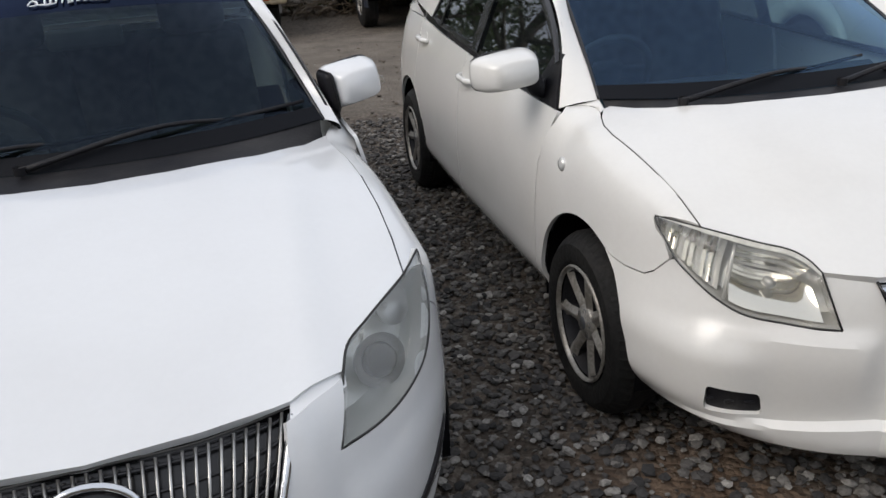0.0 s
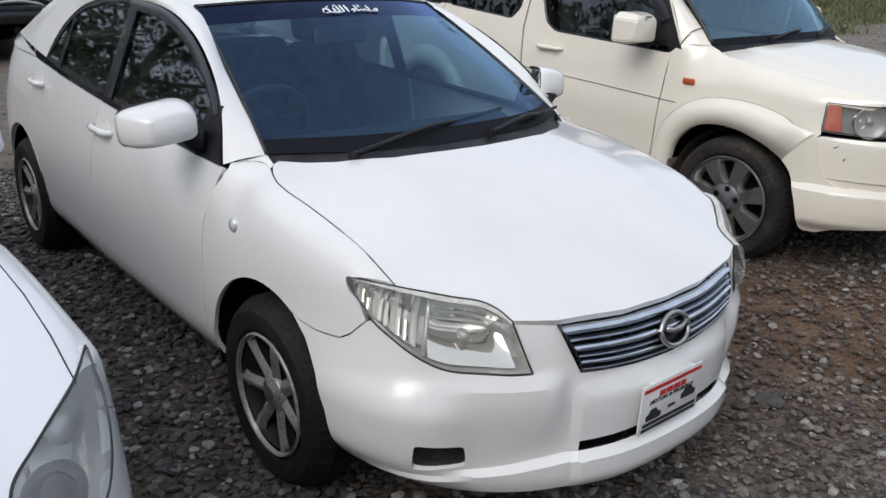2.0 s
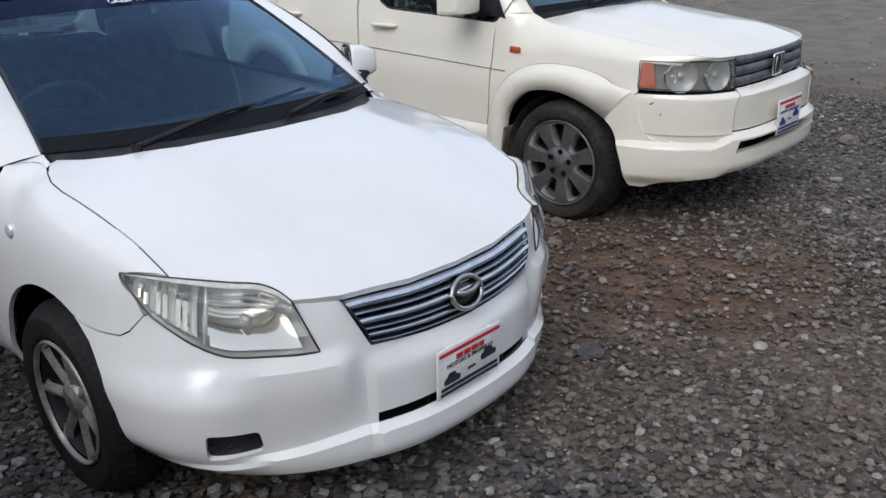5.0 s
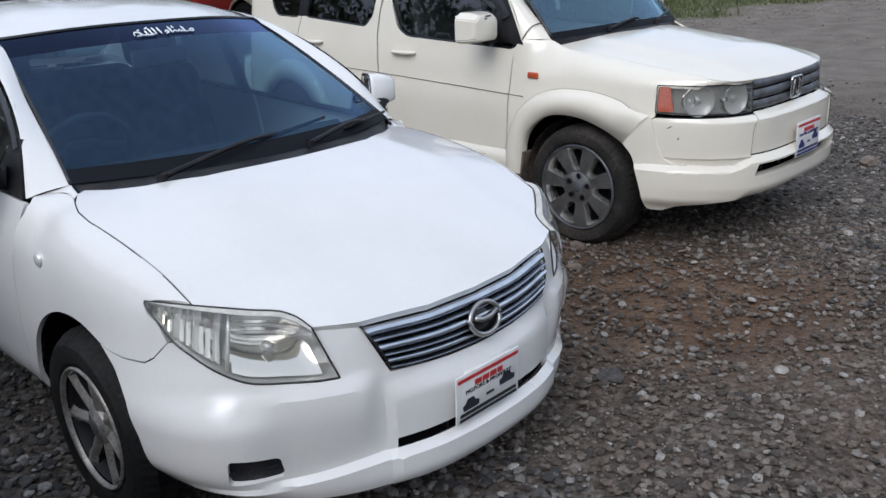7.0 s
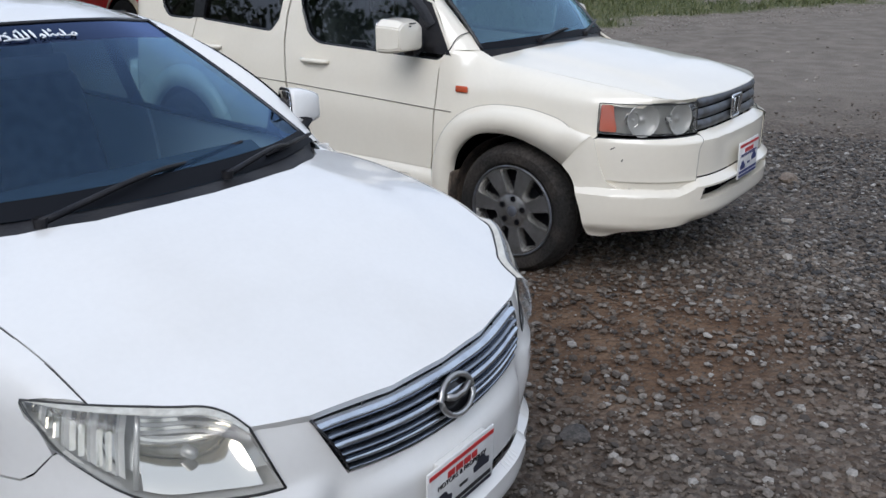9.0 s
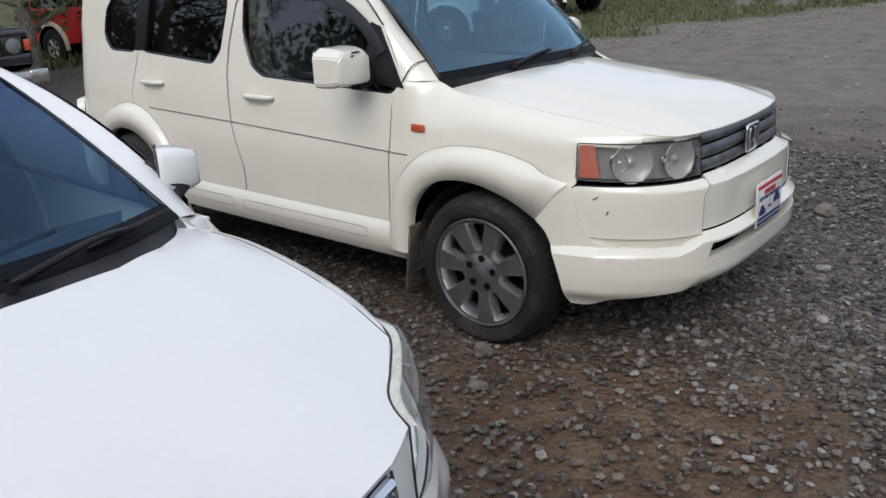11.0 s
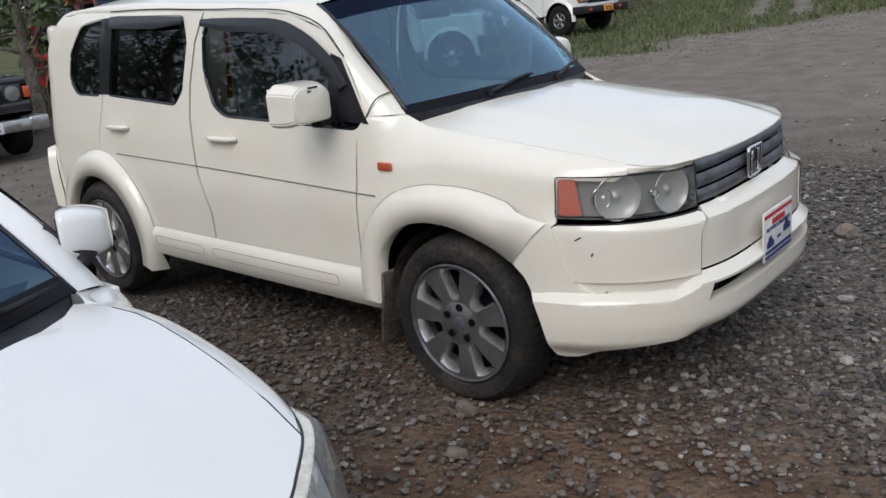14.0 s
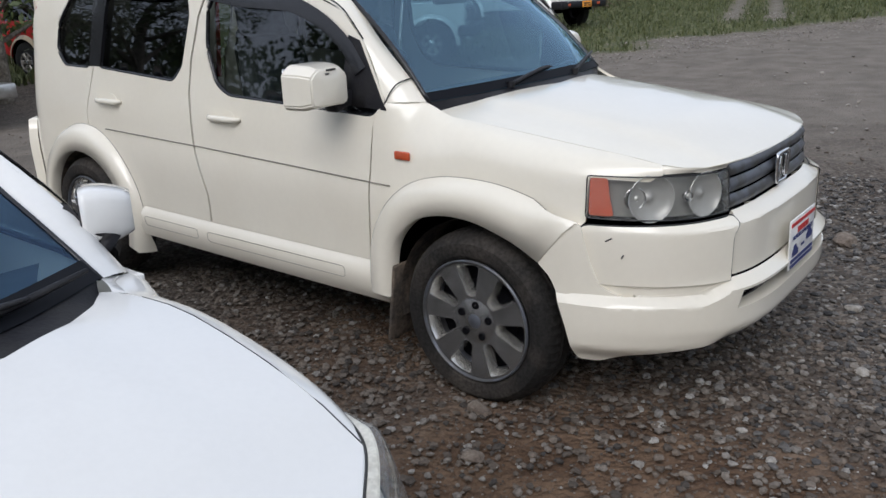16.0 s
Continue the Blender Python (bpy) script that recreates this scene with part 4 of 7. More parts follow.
def saloon_lamp(lamp, top, low, sign):
    """A deep main reflector with stepped ribs over a smooth bowl, and a fluted corner reflector."""
    n = len(top)

    def at(u, v, back):
        k = u * (n - 1)
        i = min(int(k), n - 2)
        p = top[i].lerp(top[i + 1], k - i).lerp(low[i].lerp(low[i + 1], k - i), v)
        return p + Vector((-sign * 0.30 * back, back, 0))

    def patch(name, us, vs, back, mat, smooth=True):
        bm = grid_bm([[at(u, v, back(u, v)) for u in us] for v in vs])
        face_out(bm, (0, 1.3, 0.3))
        return part(name, bm, mat, lamp, smooth=smooth)

    hollow = lambda u: 1 - ((u - 0.27) / 0.24) ** 2
    patch("reflector", np.linspace(0.06, 0.46, 14), np.linspace(0.50, 0.94, 9), lambda u, v: 0.016 + (0.030 + 0.055 * hollow(u)) * (1 - (v - 0.50) / 0.44) ** 1.3, REFLECTOR)
    for k in range(5):
        v0 = 0.16 + 0.068 * k
        patch("reflector_facet", np.linspace(0.08 + 0.01 * k, 0.46, 12), (v0, v0 + 0.062), lambda u, v: 0.022 + 0.010 * k + 0.02 * hollow(u) + (0.010 if v > v0 + 0.03 else 0.0), REFLECTOR if k % 2 else LAMPGREY, False)
    part("bulb_cap", lathe([(0.0, 0.013), (0.026, 0.012), (0.030, 0.001)], 16, at(0.29, 0.56, 0.045), pose(0, 0, 0, 0, 0, -90)), LAMPDUSK, lamp)
    part("reflector_frame", tube([at(0.485, v, 0.014) for v in (0.10, 0.35, 0.65, 0.95)], 0.006, 6), LAMPGREY, lamp)
    for k in range(11):
        u0 = 0.51 + 0.036 * k
        patch("reflector_facet", (u0, u0 + 0.018, u0 + 0.036), np.linspace(0.16, 0.92, 6), lambda u, v: 0.030 + (0.009 if abs(u - u0 - 0.018) < 1e-6 else 0.0) + 0.02 * (1 - abs(2 * v - 1)), REFLECTOR if k % 3 else LAMPGREY, False)
    for k in range(12):
        part("reflector_facet", block((0.010, 0.005, 0.006), at(0.08 + 0.034 * k, 0.07, 0.016), 0.0015, pose(0, 0, 0, 0, 0, sign * 35)), REFLECTOR, lamp)


def projector_lamp(lamp, top, low, sign):
    mid = [a.lerp(b, 0.60) for a, b in zip(top, low)]
    c = mid[9] + Vector((-sign * 0.012, 0.03, 0))
    bowl(lamp, c, 0.062, 0.05, DULLCHROME, (sign * 0.25, -1, 0.25))
    part("projector", lathe([(-0.01, 0.040), (0.006, 0.038), (0.016, 0.026), (0.020, 0.001)], 28, c, Vector((1, 0, 0)).rotation_difference(Vector((sign * 0.25, -1, 0.25)).normalized()).to_matrix().to_4x4()), GLOSSBLACK, lamp)
    bowl(lamp, top[17].lerp(low[17], 0.45) + Vector((-sign * 0.03, 0.05, 0)), 0.05, 0.04, DULLCHROME, (sign * 0.6, -1, 0.4))
    part("reflector_facet", block((0.010, 0.014, 0.05), top[9].lerp(low[9], 0.22) + Vector((-sign * 0.02, 0.045, -0.005)), 0.003, pose(0, 0, 0, -20, sign * 10, 0)), REFLECTOR, lamp)


def grille_rows(body, hood, x_top, x_low, z_low, hood_edge, depth=0.0):
    """Curves across the grille from its top to its foot."""
    top = [hood(x, hood_edge(abs(x))) + Vector((0, 0.004 + depth, -0.012)) for x in np.linspace(-x_top, x_top, 25)]
    low = [body.at(math.copysign(body.sx(abs(x)), x) if abs(x) > 1e-6 else 0.0, z_low(abs(x))) + Vector((0, depth, 0)) for x in np.linspace(-x_low, x_low, 25)]

    def row(u, out=0.0):
        return [a.lerp(b, u) + Vector((0, -0.018 * 4 * u * (1 - u) - out, 0)) for a, b in zip(top, low)]

    return row


def slat(parent, row, u0, u1, mat, out, name="grille_bar"):
    up, lo = row(u0, out), row(u1, out)
    back_u, back_l = [q + Vector((0, 0.02, 0.0)) for q in up], [q + Vector((0, 0.02, 0.0)) for q in lo]
    midr = [a.lerp(b, 0.45) + Vector((0, -0.006, 0)) for a, b in zip(up, lo)]
    return part(name, grid_bm([back_u, up, midr, lo, back_l]), mat, parent)


def emblem(parent, at, rx, rz, lean, mat=CHROME):
    m = Matrix.Translation(at) @ pose(0, 0, 0, lean)
    e = part("badge", tube([m @ Vector((rx * math.cos(a * math.tau / 32), 0, rz * math.sin(a * math.tau / 32))) for a in range(32)], 0.0075, 8, True), mat, parent, "oval chrome badge")
    disc = lathe([(0.006, 0.001), (0.006, 1.0), (0.012, 1.0)], 28)
    bmesh.ops.transform(disc, matrix=m @ Matrix.Rotation(radians(90), 4, "Z") @ Matrix.Diagonal((1, rx, rz, 1)), verts=disc.verts[:])
    part("badge_field", disc, GLOSSBLACK, e)
    bar = tube([m @ Vector((x * rx, -0.006, z * rz)) for x, z in ((-0.75, 0.25), (-0.3, 0.0), (0.3, 0.0), (0.75, 0.25))], 0.009, 6)
    part("badge_bar", bar, mat, e)
    return e


def axio_nose(car, bump, body, hood, paint):
    edge = spline([0, 0.18, 0.40], [-0.818, -0.809, -0.761])
    low = spline([0, 0.15, 0.30, 0.335, 0.42], [0.547, 0.551, 0.562, 0.567, 0.60])
    back = grille_rows(body, hood, 0.394, 0.334, low, edge, 0.035)
    grille = root_part("grille", car)
    part("grille_back", grid_bm([back(u) for u in np.linspace(0, 1, 8)]), GLOSSBLACK, grille)
    row = grille_rows(body, hood, 0.390, 0.332, low, edge)
    for u0, u1, mat in ((0.07, 0.19, BARBRIGHT), (0.28, 0.33, BLUECHROME), (0.41, 0.53, BARBRIGHT), (0.61, 0.66, BLUECHROME), (0.73, 0.83, BARBRIGHT), (0.92, 0.97, BLUECHROME)):
        slat(grille, row, u0, u1, mat, 0.002)
    for i in (0, -1):
        part("grille_frame", tube([row(u, 0.001)[i] for u in (0.0, 0.25, 0.5, 0.75, 1.0)], 0.0035, 6), GLOSSBLACK, grille)
    for k in range(5):
        x = 4 + 4 * k
        part("grille_web", tube([row(0.05, -0.014)[x], row(0.5, -0.014)[x], row(0.95, -0.014)[x]], 0.004, 5), GLOSSBLACK, grille)
    emblem(grille, row(0.50, 0.010)[12] + Vector((-0.003, 0, 0)), 0.062, 0.046, -18, DULLCHROME)
    dealer_plate(car, (-0.038, body.at(0.0, 0.43).y - 0.016, 0.426), 0.275, 0.152, 1)
    part("plate_bracket", block((0.20, 0.02, 0.05), (-0.02, body.at(0.0, 0.41).y - 0.003, 0.47), 0.004), paint, car)
    sl = body.sx(0.335)
    slit = part("intake", sheet([(-sl, 0.323), (sl, 0.323), (sl, 0.374), (-sl, 0.374)], lambda s, z: body.at(s, z, -0.03), 0.04), DARK, bump)
    for k in range(2):
        s = -sl + 2 * sl * (k + 0.5) / 2
        part("intake_web", block((0.010, 0.02, 0.034), body.at(s, 0.348, -0.024), 0.002), PLASTIC, slit)
    for sign in (-1, 1):
        s0, s1 = sign * body.sx(0.600), sign * body.sx(0.720)
        fog = part("fog_lamp_blank", sheet([(s0, 0.303), (s1, 0.297), (s1, 0.402), (s0, 0.390)], lambda s, z: body.at(s, z, -0.014), 0.03), PLASTIC, bump, "black fog lamp blank")
        for k in range(3):
            part("blank_rib", block((0.03, 0.008, 0.008), body.at(s0 + (s1 - s0) * (0.25 + 0.25 * k), 0.347, -0.012), 0.002), PLASTIC, fog)


def axio_relief(x, y, z, wf):
    """Creases of the bumper: a proud middle, a lip along its foot and a ledge under the lamps."""
    x = abs(x)
    r = 0.012 * (1 - ramp(x, 0.335, 0.360)) * ramp(z, 0.20, 0.26) * (1 - ramp(z, 0.48, 0.55)) + 0.012 * (1 - ramp(x, 0.2, 0.4)) * (1 - ramp(z, 0.48, 0.55))
    lip = 0.330 - 0.045 * ramp(x, 0.34, 0.74)
    r += 0.030 * (ramp(z, 0.195, 0.225) - ramp(z, lip - 0.016, lip))
    crease = 0.542 - 0.035 * ramp(x, 0.66, 0.80)
    r += 0.024 * (1 - min(max((z - crease) / 0.04, 0.0), 1.0)) * ramp(z, 0.32, 0.52) * ramp(x, 0.36, 0.43)
    r += 0.050 * ramp(x, 0.58, 0.70) * (1 - ramp(z, 0.46, 0.56)) * ramp(z, 0.20, 0.30)
    corner = 0.042 * ramp(x, 0.60, 0.77) * ramp(-y, -0.05, 0.36) * ramp(z, 0.16, 0.34) * (1 - ramp(z, 0.44, 0.68))
    return r * wf + corner


def axio_creases(b):
    """Where the bumper's surface breaks, along the skin."""
    xs = [0.43, 0.52, 0.60, 0.66, 0.70, 0.74, 0.78, 0.80]
    lines = []
    lines.append([(b.sx(x), 0.542 - 0.035 * ramp(x, 0.66, 0.80)) for x in xs])
    for d in (-0.016, 0.0):
        lines.append([(b.sx(x), 0.330 - 0.045 * ramp(x, 0.34, 0.74) + d) for x in [0.37, 0.45, 0.55, 0.59]])
        lines.append([(b.sx(x), 0.330 - 0.045 * ramp(x, 0.34, 0.74) + d) for x in [0.72, 0.75, 0.78]])
    lines += [[(b.sx(x), 0.24), (b.sx(x), 0.31)] for x in (0.335, 0.360)] + [[(b.sx(x), 0.385), (b.sx(x), 0.47)] for x in (0.335, 0.360)]
    return lines + [[(-q, z) for q, z in line] for line in lines]


def sticker_on(cx, u0):
    def f(u, v, row):
        r = row(u0 + v / 0.62)
        t = (cx + u) / r[-1].x * 16 + 16
        i = int(min(max(t, 0), 31))
        return r[i].lerp(r[i + 1], t - i) + Vector((0, -0.006, 0.005))
    return f


SALOON_B = dict(
    half=0.858, nose=-0.855, nose_end=0.179, power=(2.22, 3.9), lens_bulge=0.042, relief=axio_relief, creases=axio_creases, frost=True,
    front=([0.15, 0.19, 0.24, 0.32, 0.42, 0.50, 0.57, 0.62, 0.67, 0.735, 0.80, 0.88], [0.08, 0.034, 0.008, 0.004, 0.0, 0.003, 0.013, 0.024, 0.038, 0.066, 0.119, 0.198]),
    hood_line=([-0.90, -0.825, -0.762, -0.63, -0.483, -0.354, -0.24, -0.1, 0.05, 0.25], [0.665, 0.70, 0.726, 0.785, 0.845, 0.902, 0.935, 0.965, 0.988, 1.01]), hood_drop=0.055, hood_ridge=0.0,
    foot_y=0.27, foot_len=0.06, wing_rear=[(0.30, 0.97)], nose_edge=[(0.393, -0.763), (0.45, -0.738), (0.506, -0.708)], nose_under=[(0.403, 0.700), (0.46, 0.708), (0.525, 0.716)],
    hood_cut=[(0, -0.818), (0.18, -0.809), (0.393, -0.763), (0.45, -0.738), (0.503, -0.710), (0.514, -0.665), (0.530, -0.634), (0.597, -0.577), (0.663, -0.518), (0.703, -0.482), (0.708, -0.376), (0.716, -0.22), (0.721, -0.10), (0.726, 0.02), (0.720, 0.10), (0.700, 0.165), (0.668, 0.222), (0.640, 0.232), (0.585, 0.165), (0.5, 0.10), (0.34, 0.025), (0.15, -0.003), (0, -0.012)],
    wing_line=[(0.702, -0.49), (0.708, -0.376), (0.716, -0.22), (0.721, -0.10), (0.726, 0.02), (0.720, 0.10), (0.700, 0.165), (0.682, 0.235), (0.715, 0.29), (0.765, 0.35)],
    lamp_top=[(0.506, -0.708), (0.514, -0.665), (0.530, -0.634), (0.597, -0.577), (0.703, -0.482), (-0.364, 0.789, "y")],
    lamp_low=[(0.470, 0.579, "x"), (0.52, 0.580, "x"), (0.578, 0.585, "x"), (0.668, 0.597, "x"), (0.712, 0.626, "x"), (-0.502, 0.662, "y"), (-0.451, 0.696, "y"), (-0.414, 0.735, "y"), (-0.378, 0.767, "y"), (-0.364, 0.786, "y")],
    lens=LENS, housing=LAMPGREY, bulbs=saloon_lamp,
    seam_y=-0.164, seam_z=0.630, wing_front=lambda t: [(-0.40, t), (-0.474, t), (-0.425, 0.93), (-0.358, 0.832), (-0.376, 0.775), (-0.41, 0.735), (-0.436, 0.690), (-0.391, 0.642), (-0.36, 0.624), (-0.274, 0.618), (-0.203, 0.622)],
    arch_r=0.362, tuck=[0.175, 0.125, 0.072, 0.020], wheel_at=(-0.012, 0.302), door_edge=[(0.41, 0.245), (0.405, 0.5), (0.385, 0.75), (0.300, 0.945)], handle_z=0.885, wheel_in=0.104, rim_r=0.20,
    marker=(0.183, 0.795), signal=False, visor=True, mirror_y=0.47,
    opening=[(0.34, 0.945), (0.46, 1.10), (0.69, 1.25), (0.98, 1.345), (1.38, 1.38), (1.83, 1.36), (2.13, 1.285), (2.31, 1.16), (2.38, 1.05)],
    rail=[(0.665, 0.262, 0.978), (0.618, 0.62, 1.19), (0.55, 1.0, 1.378), (0.585, 1.4, 1.415), (0.605, 1.9, 1.405), (0.628, 2.42, 1.335), (0.70, 2.98, 1.115)],
    screen_low=[(0, 0.085, 0.978), (0.4, 0.135, 0.980), (0.665, 0.262, 0.978)], screen_top=[(0, 0.84, 1.408), (0.28, 0.88, 1.402), (0.55, 1.0, 1.378)],
    cowl_front=[(0, -0.006), (0.15, 0.003), (0.34, 0.032), (0.5, 0.106), (0.585, 0.171), (0.645, 0.24)], rear_top=(0.625, 2.42, 1.335), crown=0.105, far_mirror=(0.825, 0.475, 1.066, 70.0), far_size=(0.205, 0.115, 0.152), glass_in=0.080, foot_lift=0.010, pillar_foot=(0.664, 0.222),
    wipers=[((-0.45, 0.09, 0.985), (0.26, 0.20, 1.045), (0, -0.02, 0.02)), ((0.12, 0.07, 0.995), (0.59, 0.21, 1.02), (0, -0.02, 0.02))],
    bumper_top=[(0, 0.543, "x"), (0.15, 0.547, "x"), (0.335, 0.561, "x"), (0.403, 0.704, "x"), (0.46, 0.712, "x"), (0.525, 0.720, "x"), (0.498, 0.646, "x"), (0.469, 0.577, "x"), (0.52, 0.578, "x"), (0.578, 0.583, "x"), (0.668, 0.595, "x"), (0.712, 0.624, "x"), (-0.502, 0.660, "y"), (-0.451, 0.694, "y"), (-0.436, 0.688, "y"), (-0.391, 0.640, "y"), (-0.36, 0.622, "y"), (-0.274, 0.616, "y"), (-0.203, 0.620, "y"), (-0.166, 0.628, "y"),
                (-0.235, 0.580, "y"), (-0.300, 0.505, "y"), (-0.340, 0.41, "y"), (-0.356, 0.32, "y"), (-0.36, 0.245, "y"), (0.76, 0.208, "x"), (0.5, 0.195, "x"), (0.3, 0.19, "x"), (0, 0.19, "x")],
    bumper_holes=lambda b: [rounded([(k * b.sx(0.610), 0.313), (k * b.sx(0.703), 0.307), (k * b.sx(0.698), 0.392), (k * b.sx(0.616), 0.380)], 0.014) for k in (-1, 1)] + [[(-b.sx(0.335), 0.333), (b.sx(0.335), 0.333), (b.sx(0.335), 0.364), (-b.sx(0.335), 0.364)]],
    nose_parts=axio_nose, sticker=sticker_on(-0.028, 0.872),
)


def vertical_nose(car, bump, body, hood, paint):
    edge = spline([0, 0.2, 0.38], [-0.80, -0.795, -0.755])
    low = spline([0, 0.15, 0.24, 0.325, 0.4], [0.55, 0.555, 0.57, 0.605, 0.65])
    grille = root_part("grille", car)
    back = grille_rows(body, hood, 0.372, 0.322, low, edge, 0.04)
    part("grille_back", grid_bm([back(u) for u in np.linspace(0, 1, 8)]), GLOSSBLACK, grille)
    row = grille_rows(body, hood, 0.372, 0.322, low, edge, 0.006)
    for k in range(31):
        t = 0.6 + 22.8 * k / 30
        i = int(t)
        pts = [row(u)[i].lerp(row(u)[i + 1], t - i) for u in (0.03, 0.35, 0.7, 0.97)]
        part("grille_bar", tube(pts, 0.0034, 5), DULLCHROME, grille)
    for k in range(5):
        part("grille_web", tube(row(0.12 + 0.19 * k, -0.012), 0.005, 4), GLOSSBLACK, grille)
    loop = [row(u, 0.004)[-1] for u in (0.08, 0.3, 0.6, 0.85)] + row(1.0, 0.006)[::-1] + [row(u, 0.004)[0] for u in (0.85, 0.6, 0.3, 0.08)]
    part("grille_frame", tube(loop, 0.009, 6), CHROME, grille)
    part("panel_gap", tube(row(0.0, 0.002), 0.0028, 5), SEAM, grille)
    emblem(grille, row(0.30, 0.03)[12], 0.085, 0.062, -15)
    for sign in (-1, 1):
        part("intake", sheet([(sign * s, z) for s, z in corner_duct(body)], lambda s, z: body.at(s, z, 0.004), 0.03), PLASTIC, bump)


def corner_duct(b):
    """Outline of the slanting black duct low in the bumper's corner."""
    return [(b.sx(0.60), 0.31), (b.sx(0.71), 0.39), (b.sx(0.745), 0.43), (b.sx(0.745), 0.455), (b.sx(0.70), 0.43), (b.sx(0.58), 0.355)]


SALOON_A = dict(
    SALOON_B, front=([0.15, 0.19, 0.24, 0.32, 0.42, 0.50, 0.57, 0.62, 0.67, 0.735, 0.80, 0.88], [0.12, 0.05, 0.012, 0.006, 0.0, 0.005, 0.020, 0.036, 0.058, 0.10, 0.18, 0.30]),
    arch_r=0.38, tuck=[0.10, 0.055, 0.03, 0.016], wheel_at=(0.0, 0.308), door_edge=[(0.435, 0.245), (0.43, 0.5), (0.405, 0.75), (0.385, 0.945)], handle_z=0.855, wheel_in=0.10, rim_r=0.208, seam_y=-0.22, seam_z=0.615, lens_bulge=0.012, half=0.83, nose=-0.92, nose_end=-0.28, power=(3.0, 1.32), glass=GLASS_WS_DARK, wing_rear=[(0.55, 0.875), (0.64, 0.96)], relief=lambda x, y, z, wf: 0.020 * wf * (1 - ramp(z, 0.50, 0.60)) * ramp(abs(x), 0.44, 0.47) * ramp(z, 0.3, 0.4) + 0.012 * wf * (1 - ramp(abs(x), 0.40, 0.47)),
    hood_line=([-0.90, -0.80, -0.70, -0.55, -0.30, 0.0, 0.3, 0.5], [0.705, 0.742, 0.780, 0.836, 0.900, 0.948, 0.976, 0.99]), hood_drop=0.05, hood_ridge=0.008,
    foot_y=0.49, foot_len=0.10, nose_edge=[(0.37, -0.757), (0.42, -0.73), (0.490, -0.69)], nose_under=[(0.385, 0.715), (0.45, 0.724), (0.534, 0.736)],
    hood_cut=[(0, -0.80), (0.2, -0.785), (0.372, -0.757), (0.42, -0.732), (0.486, -0.70), (0.51, -0.635), (0.572, -0.565), (0.692, -0.429), (0.706, -0.28), (0.716, -0.1), (0.718, 0.1), (0.71, 0.25), (0.69, 0.37), (0.688, 0.468), (0.65, 0.425), (0.60, 0.36), (0.55, 0.322), (0.44, 0.272), (0.2, 0.207), (0, 0.185)],
    wing_line=[(0.691, -0.44), (0.706, -0.28), (0.716, -0.1), (0.718, 0.1), (0.71, 0.25), (0.69, 0.37), (0.685, 0.45), (0.71, 0.52), (0.745, 0.60)],
    lamp_top=[(0.486, -0.70), (0.51, -0.635), (0.572, -0.565), (0.692, -0.429), (-0.335, 0.828, "y")],
    lamp_low=[(0.472, 0.643, "x"), (0.556, 0.638, "x"), (0.65, 0.640, "x"), (0.735, 0.665, "x"), (-0.40, 0.735, "y"), (-0.336, 0.822, "y")],
    lens=LENS_HAZY, housing=LAMPGREY, bulbs=projector_lamp,
    wing_front=lambda t: [(-0.32, t), (-0.427, t), (-0.38, 0.93), (-0.333, 0.832), (-0.37, 0.775), (-0.41, 0.726), (-0.31, 0.65)],
    far_mirror=None, pillar_foot=None, frost=False, creases=lambda b: [], repeater=False, signal=True, visor=False, mirror_y=0.62, mirror_z=1.095, mirror_x=0.028, corner_back=0.045, mirror_size=(0.205, 0.13, 0.150), mirror_turn=22.0, mirror_tilt=-9.0,
    bumper_top=[(0, 0.546, "x"), (0.15, 0.551, "x"), (0.24, 0.566, "x"), (0.325, 0.60, "x"), (0.385, 0.735, "x"), (0.45, 0.742, "x"), (0.533, 0.751, "x"), (0.470, 0.641, "x"), (0.556, 0.636, "x"), (0.65, 0.638, "x"), (0.735, 0.663, "x"), (-0.41, 0.722, "y"), (-0.31, 0.648, "y"), (-0.22, 0.613, "y"),
                (-0.291, 0.549, "y"), (-0.344, 0.466, "y"), (-0.374, 0.371, "y"), (-0.38, 0.292, "y"), (-0.43, 0.235, "y"), (0.70, 0.205, "x"), (0.5, 0.195, "x"), (0.3, 0.19, "x"), (0, 0.19, "x")],
    bumper_holes=lambda b: [],
    screen_low=[(0, 0.37, 0.965), (0.4, 0.41, 0.97), (0.69, 0.49, 0.985)], screen_top=[(0, 0.98, 1.415), (0.27, 1.02, 1.408), (0.53, 1.16, 1.375)],
    rail=[(0.69, 0.49, 0.985), (0.62, 0.80, 1.19), (0.53, 1.16, 1.375), (0.545, 1.5, 1.415), (0.58, 1.9, 1.40), (0.605, 2.42, 1.325), (0.69, 2.98, 1.11)],
    opening=[(0.48, 0.95), (0.60, 1.10), (0.84, 1.25), (1.1, 1.34), (1.4, 1.37), (1.85, 1.35), (2.15, 1.275), (2.33, 1.15), (2.40, 1.045)],
    cowl_front=[(0, 0.19), (0.2, 0.212), (0.44, 0.277), (0.55, 0.327), (0.60, 0.366), (0.65, 0.43), (0.68, 0.478)],
    wipers=[((-0.20, 0.36, 0.985), (0.60, 0.53, 1.04), (0, -0.02, 0.03)), ((-0.62, 0.42, 0.99), (0.10, 0.47, 1.04), (0, -0.02, 0.02))],
    nose_parts=vertical_nose, sticker=sticker_on(-0.03, 0.895),
)


